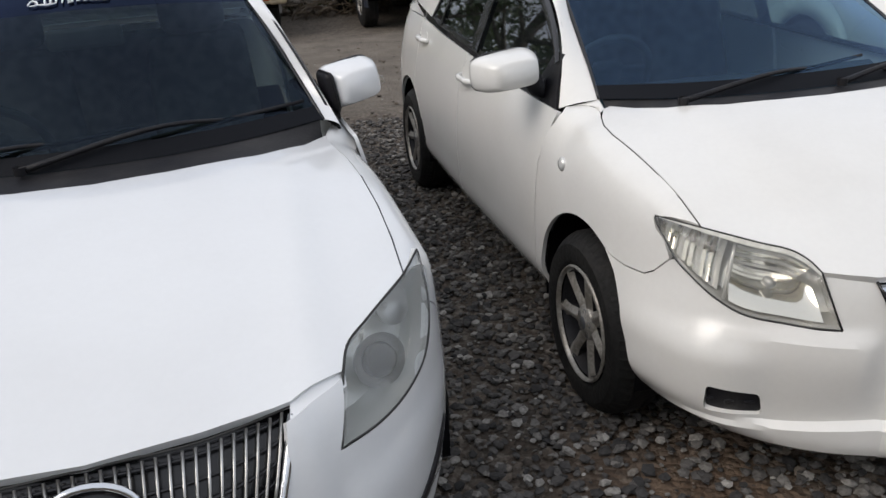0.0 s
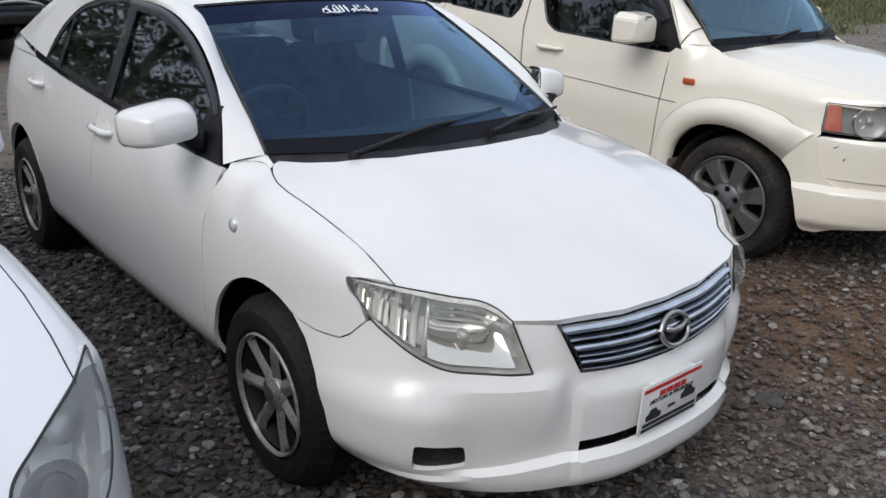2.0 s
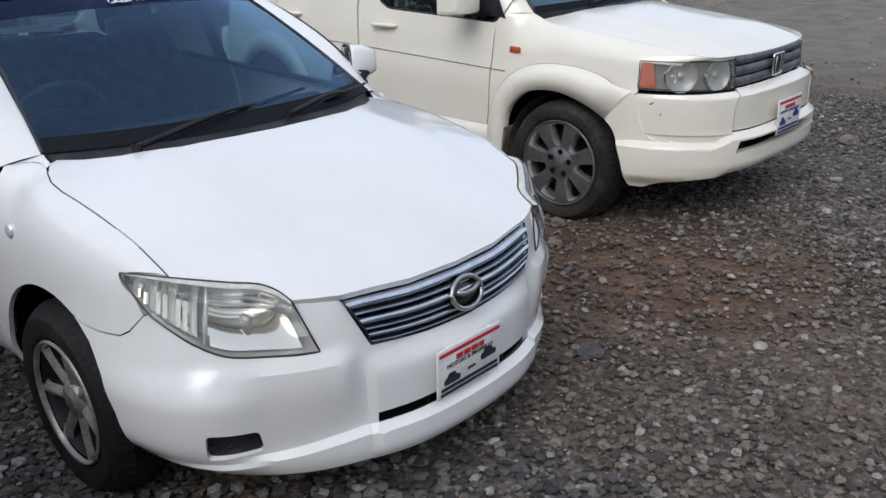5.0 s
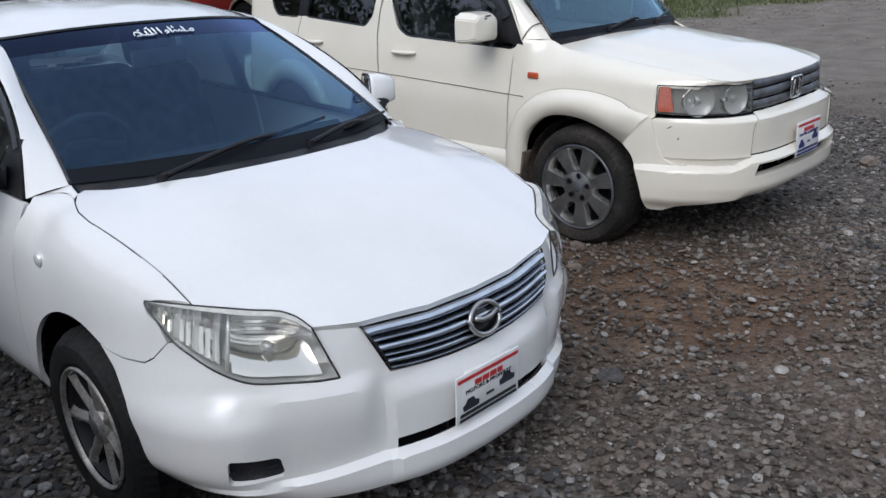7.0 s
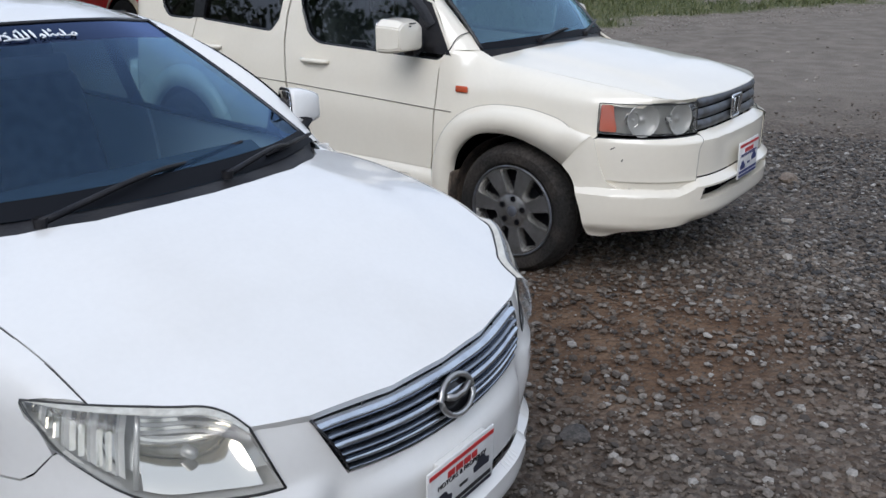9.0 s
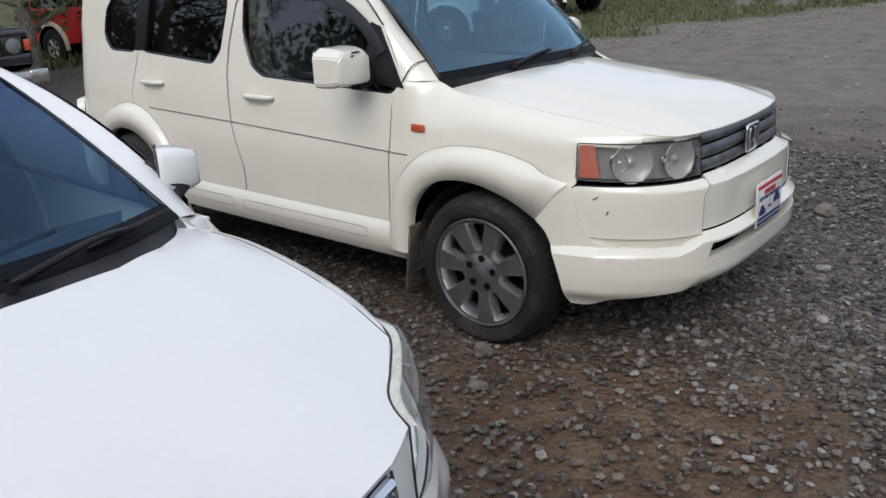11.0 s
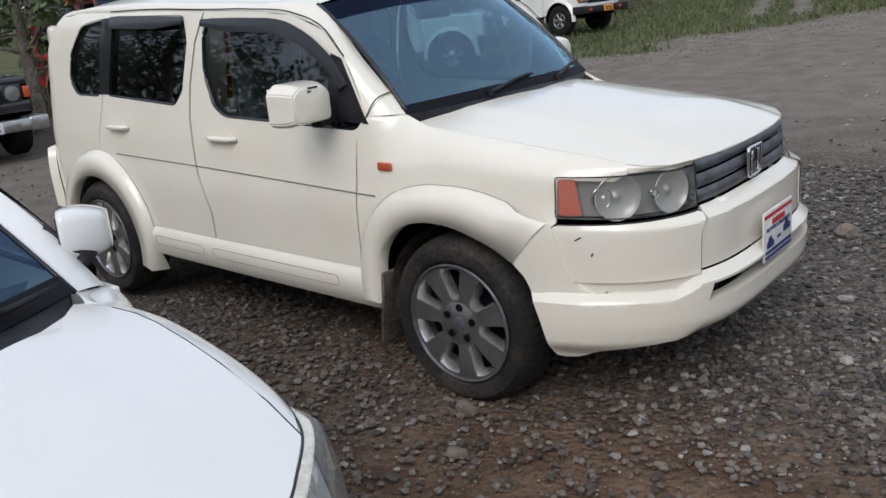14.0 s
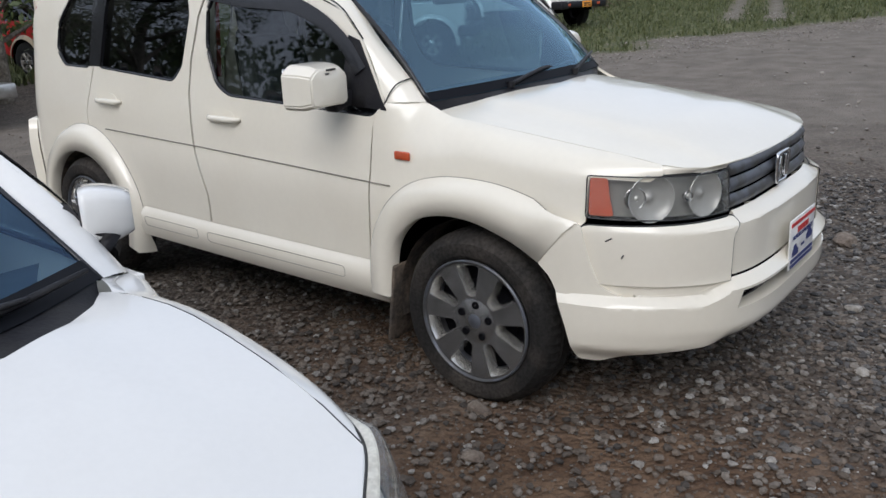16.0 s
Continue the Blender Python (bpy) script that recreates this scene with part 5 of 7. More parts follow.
def suv_lamp(car, body, sign):
    s0, s1 = body.sy(-0.425), body.sx(0.45)
    along = lambda u: sign * (s0 + (s1 - s0) * u)
    out = [(along(0), 0.802), (along(0), 0.944), (along(0.5), 0.944), (along(1), 0.936), (along(1), 0.798), (along(0.7), 0.797)]
    lamp = root_part("headlight", car)
    cover = part("lens", sheet(rounded(out, 0.012, 3), lambda s, z: body.at(s, z, 0.012), 0.04, thick=0.02), LENS, lamp)
    cover.visible_shadow = False
    part("housing", sheet(out, lambda s, z: body.at(s, z, -0.035), 0.05, thick=0), LAMPSMOKE, lamp)
    edge = [body.at(s, z, 0.010) for s, z in dense(rounded(out, 0.012, 3), 0.03)]
    part("gasket", tube(edge, 0.0026, 5, True), GLOSSBLACK, lamp)
    for u, r, du, rr in ((0.385, 0.080, -0.10, 0.036), (0.775, 0.075, -0.135, 0.019)):
        c = body.at(along(u), 0.868, 0.0)
        nrm = (body.at(along(u), 0.868, 0.03) - c).normalized()
        aim = nrm.lerp(Vector((0, -1, 0.12)), 0.35)
        turn = Vector((1, 0, 0)).rotation_difference(aim.normalized())
        bowl(lamp, c - nrm * 0.004, r, 0.026, GREYBOWL, aim)
        part("bowl_ring", tube([c - nrm * 0.004 + turn @ Vector((0, r * math.cos(k * math.tau / 32), r * math.sin(k * math.tau / 32))) for k in range(32)], 0.0018, 5, True), LAMPGREY, lamp)
        e = body.at(along(u + du), 0.868, 0.0) - nrm * 0.010
        bowl(lamp, e, rr, 0.022, REFLECTOR if du > -0.12 else GLOSSBLACK, aim)
        part("bowl_ring", tube([e + turn @ Vector((0, rr * math.cos(k * math.tau / 24), rr * math.sin(k * math.tau / 24))) for k in range(24)], 0.0030, 5, True), CHROME, lamp)
        part("bulb_cap", lathe([(0.0, 0.010), (0.016, 0.009), (0.019, 0.001)], 14, e - nrm * 0.014, turn.to_matrix().to_4x4()), LAMPGREY, lamp)
    amber = [(along(0.015), 0.810), (along(0.015), 0.936), (along(0.120), 0.936), (along(0.135), 0.875), (along(0.165), 0.810)]
    part("indicator", sheet(rounded(amber, 0.010, 2), lambda s, z: body.at(s, z, 0.003), 0.02, thick=0.03), AMBER, lamp, "amber indicator lens")


def suv(m, label, group):
    """A boxy five-door wagon with flared arches: its nose to -y, its front axle over its origin."""
    car = root("car", m, label, "car", group)
    paint = PAINT_CREAM
    half, wb, R = 0.81, 2.70, 0.345
    front = lambda z: float(np.interp(z, [0.22, 0.28, 0.34, 0.42, 0.58, 0.60, 0.763, 0.772, 0.794, 0.80, 0.93, 0.97, 1.05], [0.13, 0.07, 0.025, 0.0, 0.0, 0.006, 0.010, 0.018, 0.070, 0.078, 0.090, 0.10, 0.15]))
    side = spline([0.22, 0.30, 0.40, 0.55, 0.80, 0.85, 0.95, 1.08, 1.2, 1.35, 1.5, 1.6, 1.66], [0.05, 0.015, 0.0, 0.0, 0.0, 0.006, 0.012, 0.028, 0.045, 0.066, 0.09, 0.115, 0.15])
    rear = spline([0.22, 0.35, 0.6, 0.95, 1.2, 1.5, 1.66], [0.1, 0.02, 0.0, 0.03, 0.06, 0.12, 0.2])
    body = Wrap(half, -0.88, -0.12, 3.15, 3.50, front, side, rear, power=(4.0, 2.6), bow=0.012)
    line = spline([-0.86, -0.80, -0.765, -0.71, -0.60, -0.3, 0.0, 0.2, 0.4], [0.918, 0.953, 0.971, 0.991, 1.017, 1.058, 1.094, 1.116, 1.135])

    def hood(x, y):
        return Vector((x, y, line(y) - 0.032 * (abs(x) / 0.70) ** 3 - 0.008 * ramp(abs(x), 0.40, 0.52) + 0.026 * (1 - min(abs(x) / 0.66, 1) ** 2) * ramp(y, -0.76, -0.45)))

    cut = [(0, -0.80), (0.3, -0.790), (0.43, -0.772), (0.54, -0.735), (0.61, -0.69), (0.645, -0.63), (0.657, -0.50), (0.672, 0.0), (0.677, 0.20), (0.674, 0.275), (0.64, 0.283), (0.4, 0.19), (0, 0.13)]
    part("bonnet", sheet(cut + [(-x, y) for x, y in cut[::-1] if x], hood, 0.035, gap=0.0006, thick=0.02), paint, car)
    hx = spline([-0.66, -0.60, -0.50, 0.0, 0.22, 0.33, 0.45, 0.5], [0.637, 0.650, 0.657, 0.672, 0.677, 0.690, 0.760, 0.775])
    za, tv = 0.90, 1.15
    for sign in (-1, 1):
        fn = body.on_side(sign)

        def wing(y, v, sign=sign):
            if v <= za:
                return body.at(sign * body.sy(y), v)
            a, below = body.at(sign * body.sy(y), za), body.at(sign * body.sy(y), za - 0.03)
            e, e2 = hood(sign * hx(y), y), hood(sign * (hx(y) - 0.04), y)
            e.z += 0.046 * ramp(y, 0.19, 0.36)
            u = (v - za) / (tv - za)
            ln = (e - a).length * 0.42
            c1, c2 = a + (a - below).normalized() * ln * (1 - 0.35 * ramp(y, 0.05, 0.36)), e + (e - e2).normalized() * ln * (1 - 0.85 * ramp(y, 0.05, 0.36))
            return a * (1 - u) ** 3 + c1 * 3 * u * (1 - u) ** 2 + c2 * 3 * u**2 * (1 - u) + e * u**3

        arch = arc(0.0, 0.35, 0.46, 122, 8, 24)
        wo = [(-0.41, 0.77), (-0.30, 0.74)] + arch + [(0.46, 0.40), (0.50, 0.40), (0.553, 0.465), (0.546, 0.55), (0.533, 0.8), (0.512, 1.03), (0.485, 1.08), (0.46, tv), (0.2, tv), (-0.1, tv), (-0.42, tv), (-0.63, tv), (-0.655, 1.03), (-0.62, 0.955), (-0.43, 0.947), (-0.425, 0.785)]
        part("front_wing", sheet(wo, wing, 0.035, gap=0.001), paint, car)
        part("indicator", block((0.014, 0.075, 0.034), fn(0.36, 0.935) + Vector((sign * 0.004, 0, 0)), 0.006), AMBER, car, "amber side indicator")
        # doors
        pil = [(0.455, 1.135), (0.58, 1.36), (0.70, 1.475), (0.90, 1.545), (1.2, 1.575), (1.555, 1.59)]
        fd = [(0.555, 0.475), (0.548, 0.55), (0.535, 0.8), (0.514, 1.03), (0.488, 1.09)] + pil + [(1.63, 1.45), (1.69, 1.25), (1.708, 1.10), (1.69, 0.85), (1.615, 0.62), (1.61, 0.475)]
        fw = rounded([(0.515, 1.07), (0.475, 1.135), (0.61, 1.32), (0.77, 1.44), (0.95, 1.515), (1.52, 1.552), (1.575, 1.49), (1.58, 1.31), (1.51, 1.15), (1.42, 1.10)], 0.04)
        d1 = part("front_door", sheet(fd, fn, 0.04, holes=[fw], gap=0.0048), paint, car)
        rd = [(1.615, 0.475), (1.62, 0.62), (1.695, 0.85), (1.713, 1.10), (1.695, 1.25), (1.635, 1.45), (1.56, 1.59), (2.0, 1.615), (2.46, 1.625), (2.51, 1.45), (2.575, 1.18), (2.66, 0.95)] + arc(wb, 0.35, 0.50, 95, 172, 14) + [(2.20, 0.475)]
        rw = rounded([(1.735, 1.575), (2.42, 1.60), (2.51, 1.185), (1.84, 1.145), (1.765, 1.22), (1.70, 1.46)], 0.03)
        d2 = part("rear_door", sheet(rd, fn, 0.04, holes=[rw], gap=0.0048), paint, car)
        door_handle(d1, fn, 1.44, 1.0, 0.23, paint, sign)
        door_handle(d2, fn, 2.42, 1.02, 0.23, paint, sign)
        qo = [(2.46, 1.625), (2.51, 1.45), (2.575, 1.18), (2.66, 0.95)] + arc(wb, 0.35, 0.50, 95, 45, 10) + arc(wb, 0.35, 0.43, 45, -5, 10) + [(3.22, 0.30), (3.30, 0.32), (3.40, 0.7), (3.38, 1.1), (3.24, 1.45), (3.05, 1.625), (2.8, 1.64)]
        qw = rounded([(2.53, 1.595), (2.78, 1.57), (2.93, 1.42), (2.96, 1.27), (2.88, 1.185), (2.61, 1.18)], 0.04)
        part("rear_quarter", sheet(qo, fn, 0.04, holes=[qw], gap=0.002), paint, car)
        for hole, mat in ((fw, GLASS_SIDE), (rw, GLASS_DARK), (qw, GLASS_DARK)):
            pane = part("side_glass", sheet(shrunk(hole, -0.012), lambda y, z: fn(y, z) - Vector((sign * 0.022, 0, 0)), 0.06, thick=0), mat, car)
            pane.visible_shadow = False
            part("window_seal", tube([fn(y, z) - Vector((sign * 0.010, 0, 0)) for y, z in dense(hole, 0.04)], 0.011, 5, True), GLOSSBLACK, car)
        dv = [(2.41, 1.60), (2.54, 1.60), (2.61, 1.192), (2.50, 1.194)]
        part("pillar_trim", sheet(dv, lambda y, z: fn(y, z) + Vector((sign * 0.003, 0, 0)), 0.05, thick=0.02), GLOSSBLACK, car)
        for va in ([(1.57, 1.556), (1.2, 1.545), (0.95, 1.520), (0.77, 1.447), (0.63, 1.345), (0.56, 1.26)], [(2.44, 1.606), (2.1, 1.592), (1.72, 1.576)]):
            up = [fn(q.x, q.y) + Vector((sign * 0.008, 0, 0)) for q in curve3([(a, b, 0) for a, b in va], 20)]
            lo = []
            for i, q in enumerate(curve3([(a, b, 0) for a, b in va], 20)):
                k = 0.062 * min(1, (i + 4) / 8) if len(va) > 4 else 0.062
                dy = 0.05 * max(0, (i - 10) / 9) if len(va) > 4 else 0.0
                lo.append(fn(q.x + dy, q.y - k * (1 - 0.45 * max(0, (i - 12) / 7))) + Vector((sign * 0.016, 0, 0)))
            part("rain_visor", strip(up, lo, 3, 0.004, (0, 1.3, 1.0)), GLOSSBLACK, car, "smoked rain visor")
        tri = [(0.45, 1.10), (0.70, 1.11), (0.66, 1.38), (0.60, 1.36), (0.475, 1.14)]
        part("mirror_corner", sheet(tri, lambda y, z: fn(y, z) + Vector((sign * 0.004, 0, 0)), 0.04), PLASTIC, car)
        # boxy mirror
        mi = new("mirror")
        mi.parent = car
        rings = []
        for k, (y, sx, sz) in enumerate(((0.545, 0.10, 0.09), (0.555, 0.19, 0.14), (0.60, 0.225, 0.165), (0.66, 0.235, 0.17), (0.70, 0.235, 0.17))):
            c = Vector((sign * (half + 0.115), y + 0.04, 1.20))
            rings.append([c + Vector((sx / 2 * a, 0, sz / 2 * b)) for a, b in ((-1, -0.8), (-0.85, -1), (0.85, -1), (1, -0.8), (1, 0.55), (0.62, 1), (-0.62, 1), (-1, 0.6))])
        mb = loft(rings)
        bmesh.ops.bevel(mb, geom=[e for e in mb.edges], offset=0.006, segments=2, affect="EDGES")
        part("mirror_shell", mb, paint, mi, crisp=26)
        part("mirror_foot", block((0.12, 0.07, 0.06), (sign * (half + 0.0), 0.665, 1.13), 0.012, pose(0, 0, 0, 0, sign * 14)), PLASTIC, mi)
        part("mirror_glass", block((0.20, 0.004, 0.14), (sign * (half + 0.115), 0.744, 1.20), 0.002), CHROME, mi)
        if sign < 0:
            text_bars(mi, (sign * (half + 0.115), 0.584, 1.20), [(0.0, 0.066, 0.05, 0.008), (-0.02, 0.052, 0.02, 0.006)], INKBLACK)
        # flared arches
        for wy, a0, a1 in ((0.0, 128.5, 6), (wb, 196, -4)):
            if wy:
                inner = [(wy + 0.395 * math.cos(radians(a)), 0.35 + 0.385 * math.sin(radians(a))) for a in np.linspace(a0, a1, 36)]
                outer = [(wy + 0.505 * math.cos(radians(a)), 0.35 + 0.528 * math.sin(radians(a))) for a in np.linspace(a0, a1, 36)]
            else:
                inner = [(q.x, q.y) for q in curve3([(y, z, 0) for y, z in ((-0.290, 0.642), (-0.195, 0.690), (-0.119, 0.716), (-0.015, 0.742), (0.067, 0.748), (0.17, 0.738), (0.248, 0.713), (0.317, 0.664), (0.375, 0.590), (0.400, 0.49), (0.408, 0.36))], 36)]
                outer = [(q.x, q.y) for q in curve3([(y, z, 0) for y, z in ((-0.412, 0.797), (-0.304, 0.822), (-0.208, 0.850), (-0.108, 0.872), (0.053, 0.882), (0.199, 0.870), (0.326, 0.830), (0.435, 0.748), (0.515, 0.625), (0.545, 0.49), (0.545, 0.36))], 36)]
            grow = lambda y, z: ramp(-y, 0.22, 0.34) * 0.057 if wy == 0 else 0.0
            o3 = [body.at(sign * body.sy(y), z, 0.002 + grow(y, z)) for y, z in outer]
            i3 = [Vector((sign * (half + 0.052), y, z)) for y, z in inner]
            m3 = [Vector((sign * (half + 0.045), o[0] * 0.72 + i[0] * 0.28, o[1] * 0.72 + i[1] * 0.28)) for o, i in zip(outer, inner)]
            k3 = [q + Vector((-sign * 0.06, 0, 0)) for q in i3]
            for lo_, hi_ in ((0, 12), (12, 36)) if wy else ((0, 36),):
                sl = slice(max(lo_ - 1, 0), hi_)
                e3 = [a.lerp(b, 0.30) + Vector((sign * 0.010, 0, 0)) for a, b in zip(o3, m3)]
                bm = grid_bm([o3[sl], e3[sl], m3[sl], i3[sl], k3[sl]])
                face_out(bm, (0, wy, 0.3))
                part("wheel_arch_flare", bm, paint, car)
            part("panel_gap", tube(o3[3:], 0.0018, 4), CREASE, car)
            rows = [[Vector((sign * xx, wy + 0.39 * math.cos(radians(a)), 0.35 + 0.385 * math.sin(radians(a)))) for a in range(-12, 186, 9)] for xx in (half + 0.0, half - 0.32)]
            part("wheel_arch_liner", grid_bm(rows), FLAP, car)
            wheel(car, (sign * (half + 0.045 - 0.115), wy, R), R, 0.246, 0.22, 7, sign, DUSTYRUBBER, ALLOYDARK, "plate")
        part("mud_flap", block((0.21, 0.016, 0.34), (sign * (half - 0.065), 0.412, 0.325), 0.006, pose(0, 0, 0, 8)), FLAP, car, "muddy rubber flap")
        # sill cladding
        so = [(0.44, 0.30), (0.50, 0.41), (0.575, 0.495), (1.66, 0.495), (2.20, 0.495), (2.19, 0.40), (2.27, 0.325), (1.6, 0.315)]
        part("sill_cladding", sheet(so, lambda y, z: fn(y, z) + Vector((sign * (0.030 * ramp(z, 0.29, 0.34) - 0.046 * ramp(z, 0.44, 0.49)), 0, 0)), 0.04, gap=0.001, thick=0.03), paint, car)
        # Rods of darkened paint stand for the shade in the pressed grooves.
        for gy0, gy1 in ((0.68, 1.62), (1.70, 2.16)):
            loop = rounded([(gy0, 0.385), (gy1, 0.385), (gy1, 0.435), (gy0, 0.435)], 0.02)
            part("panel_gap", tube([fn(y, z) + Vector((sign * 0.030, 0, 0)) for y, z in dense(loop, 0.06)], 0.0015, 4, True), CREASE, car)
        # The crease's shade is drawn as a thin rod of darkened paint colour.
        cr = [(0.425, 0.809), (0.53, 0.812), (1.0, 0.829), (1.64, 0.849), (2.1, 0.859), (2.48, 0.867)]
        part("side_crease_shade", tube([fn(y, z) + Vector((sign * 0.0015, 0, 0)) for y, z in dense(cr + cr[::-1], 0.1)[: len(dense(cr, 0.1))]], 0.0032, 5), CREASE, car)
        suv_lamp(car, body, sign)
        # rear corner lamp and bumper end
        part("tail_light", sheet([(sign * s, z) for s, z in [(body.sy(3.40), 0.95), (body.sy(3.37), 1.5), (body.sy(3.47), 1.5), (body.sy(3.47), 0.95)]], lambda s, z: body.at(s, z, 0.006), 0.06), REDLENS, car)
        rbp = [(sign * body.sy(3.24), 0.33), (sign * body.sy(3.33), 0.85), (sign * body.sy(3.46), 0.86), (sign * body.s[-1], 0.80), (sign * body.s[-1], 0.33)]
        part("rear_bumper", sheet(rbp, lambda s, z: body.at(s, z, 0.055), 0.06, thick=0.05), paint, car)
    # bumper: corner blocks, centre block and lower part
    def sblock(a, z, k):
        return (body.sx(a) if k == "x" else body.sy(a), z)

    low = [sblock(*q) for q in ((0.0, 0.592, "x"), (0.53, 0.590, "x"), (0.60, 0.556, "x"), (-0.55, 0.545, "y"), (-0.49, 0.575, "y"), (-0.455, 0.66, "y"), (-0.425, 0.790, "y"), (-0.392, 0.796, "y"), (-0.272, 0.646, "y"), (-0.326, 0.595, "y"), (-0.358, 0.52, "y"), (-0.387, 0.43, "y"), (-0.402, 0.36, "y"), (-0.415, 0.290, "y"), (-0.49, 0.288, "y"), (-0.57, 0.325, "y"), (0.66, 0.345, "x"), (0.45, 0.375, "x"), (0.0, 0.385, "x"))]
    slot = [(-body.sx(0.50), 0.485), (body.sx(0.50), 0.485), (body.sx(0.48), 0.545), (-body.sx(0.48), 0.545)]

    def corner_out(s, z):
        zz = z - 0.040 * (1 - ramp(abs(s), body.sx(0.50), body.sx(0.60)))
        arm = ramp(abs(s), body.sy(-0.46), body.sy(-0.36))
        return 0.034 * ramp(abs(s), body.sx(0.62), body.sy(-0.40)) + 0.012 + 0.034 * ramp(zz, 0.30, 0.37) * (1 - ramp(zz, 0.515, 0.545)) * (1 - 0.5 * arm) + 0.018 * arm

    step_s = [body.sx(0.50), body.sx(0.60), body.sy(-0.50), body.sy(-0.40)]
    breaks = [[(step_s[1], z), (step_s[2], z), (step_s[3], z)] for z in (0.300, 0.370, 0.515, 0.545)] + [[(step_s[0], z + 0.04), (step_s[1], z)] for z in (0.300, 0.370, 0.515, 0.545)] + [[(0.001, z + 0.04), (step_s[0], z + 0.04)] for z in (0.37,)]
    breaks += [[(-s, z) for s, z in b] for b in breaks]
    def corner_face(s, z):
        return 0.022 + 0.012 * ramp(abs(s), body.sx(0.55), body.sy(-0.45)) - 0.012 * (1 - ramp(z, 0.574, 0.584))

    lob = part("front_bumper", sheet(rounded(low + [(-s, z) for s, z in low[::-1] if s], 0.025, 3), lambda s, z: body.at(s, z, corner_out(s, z)), 0.015, holes=[slot], gap=0.002, thick=0.055, centre=(0, 0.3, 0.5), lines=breaks), paint, car, "cream bumper with scuffs", crisp=24)
    part("intake", sheet(shrunk(slot, -0.05), lambda s, z: body.at(s, z, -0.045), 0.05), DARK, lob)
    for k in range(5):
        s = -body.sx(0.48) + 2 * body.sx(0.48) * (k + 0.5) / 5
        part("intake_web", block((0.012, 0.02, 0.058), body.at(s, 0.515, -0.030), 0.002), PLASTIC, lob)
    mid = [sblock(*q) for q in ((0.0, 0.798, "x"), (0.44, 0.798, "x"), (0.485, 0.762, "x"), (0.525, 0.748, "x"), (0.525, 0.592, "x"), (0.0, 0.592, "x"))]
    part("bumper_centre", sheet(mid + [(-s, z) for s, z in mid[::-1] if s], lambda s, z: body.at(s, z, 0.008), 0.02, gap=0.002, thick=0.04, lines=[[(-body.sx(0.52), z), (body.sx(0.52), z)] for z in (0.763, 0.772, 0.794)]), paint, car, crisp=24)
    for sign in (-1, 1):
        cb = [sblock(*q) for q in ((0.505, 0.745, "x"), (0.455, 0.792, "x"), (0.62, 0.790, "x"), (-0.435, 0.786, "y"), (-0.41, 0.770, "y"), (-0.43, 0.64, "y"), (-0.48, 0.55, "y"), (-0.53, 0.530, "y"), (0.60, 0.530, "x"), (0.51, 0.565, "x"))]
        part("bumper_corner", sheet(rounded([(sign * s, z) for s, z in cb], 0.03), lambda s, z: body.at(s, z, corner_face(s, z)), 0.015, gap=0.002, thick=0.04, lines=[[(sign * a, z) for a in (body.sx(0.515), body.sx(0.60), body.sy(-0.55), body.sy(-0.46))] for z in (0.574, 0.584, 0.763, 0.772)]), paint, car, crisp=24)
        part("panel_gap", tube([body.at(sign * s, z, corner_face(s, z) - 0.003) for s, z in dense(rounded(cb, 0.03), 0.03)], 0.0022, 5, True), SEAM, car)
    # scuffs
    for y, z, l in ((0.12, 0.80, 0.035), ):
        part("scuff", tube([Vector((-(half + 0.044), y, z)), Vector((-(half + 0.044), y - l, z + 0.004))], 0.0025, 4), INKBLACK, car)
    for s, z, dx in ((body.sy(-0.50), 0.735, 0.02), (body.sy(-0.55), 0.68, 0.006)):
        part("scuff", tube([body.at(-s, z, 0.034), body.at(-s + dx, z + 0.012, 0.034)], 0.0025, 4), INKBLACK, lob)
    # lip that closes the bonnet down to lamps and grille
    le = curve3([hood(-x, y) for x, y in cut[6:0:-1]] + [hood(x, y) for x, y in cut[:7]], 60)
    ls = []
    for q in le:
        sq = min(body.sx(abs(q.x) + 0.030 * ramp(abs(q.x), 0.4, 0.6)), body.sy(-0.43))
        ls.append(body.at(math.copysign(sq, q.x), 0.949, 0.002))
    part("bonnet_lip", strip([q - Vector((0, 0, 0.002)) for q in le], ls, 5, 0.005, (0, 0.5, 0.5)), paint, car)
    # grille
    grille = root_part("grille", car)
    gs = body.sx(0.447)
    part("grille_back", sheet([(-gs, 0.785), (gs, 0.785), (gs, 0.955), (-gs, 0.955)], lambda s, z: body.at(s, z, -0.03), 0.05, thick=0), DARK, grille)
    for z0, z1 in ((0.912, 0.957), (0.857, 0.904), (0.803, 0.849)):
        bar = [(-gs, z0), (gs, z0), (gs, z1), (-gs, z1)]
        part("grille_bar", sheet(bar, lambda s, z: body.at(s, z, 0.006 + 0.012 * math.sin(math.pi * (z - z0) / (z1 - z0))), 0.02, thick=0.03), GRILLEGREY, grille)
    e = body.at(0, 0.872, 0.03)
    badge = part("badge", tube([e + Vector((x, 0.004 * 0, z)) for x, z in rounded([(-0.072, 0.055), (0.072, 0.055), (0.058, -0.055), (-0.058, -0.055)], 0.02)], 0.007, 6, True), CHROME, grille, "chrome badge in a rounded frame")
    part("badge_field", block((0.12, 0.006, 0.095), e + Vector((0, 0.006, 0)), 0.004), GLOSSBLACK, badge)
    part("badge_bar", merge(block((0.014, 0.012, 0.085), e + Vector((-0.032, 0, 0)), 0.003, pose(0, 0, 0, 0, 6)), block((0.014, 0.012, 0.085), e + Vector((0.032, 0, 0)), 0.003, pose(0, 0, 0, 0, -6))), CHROME, badge)
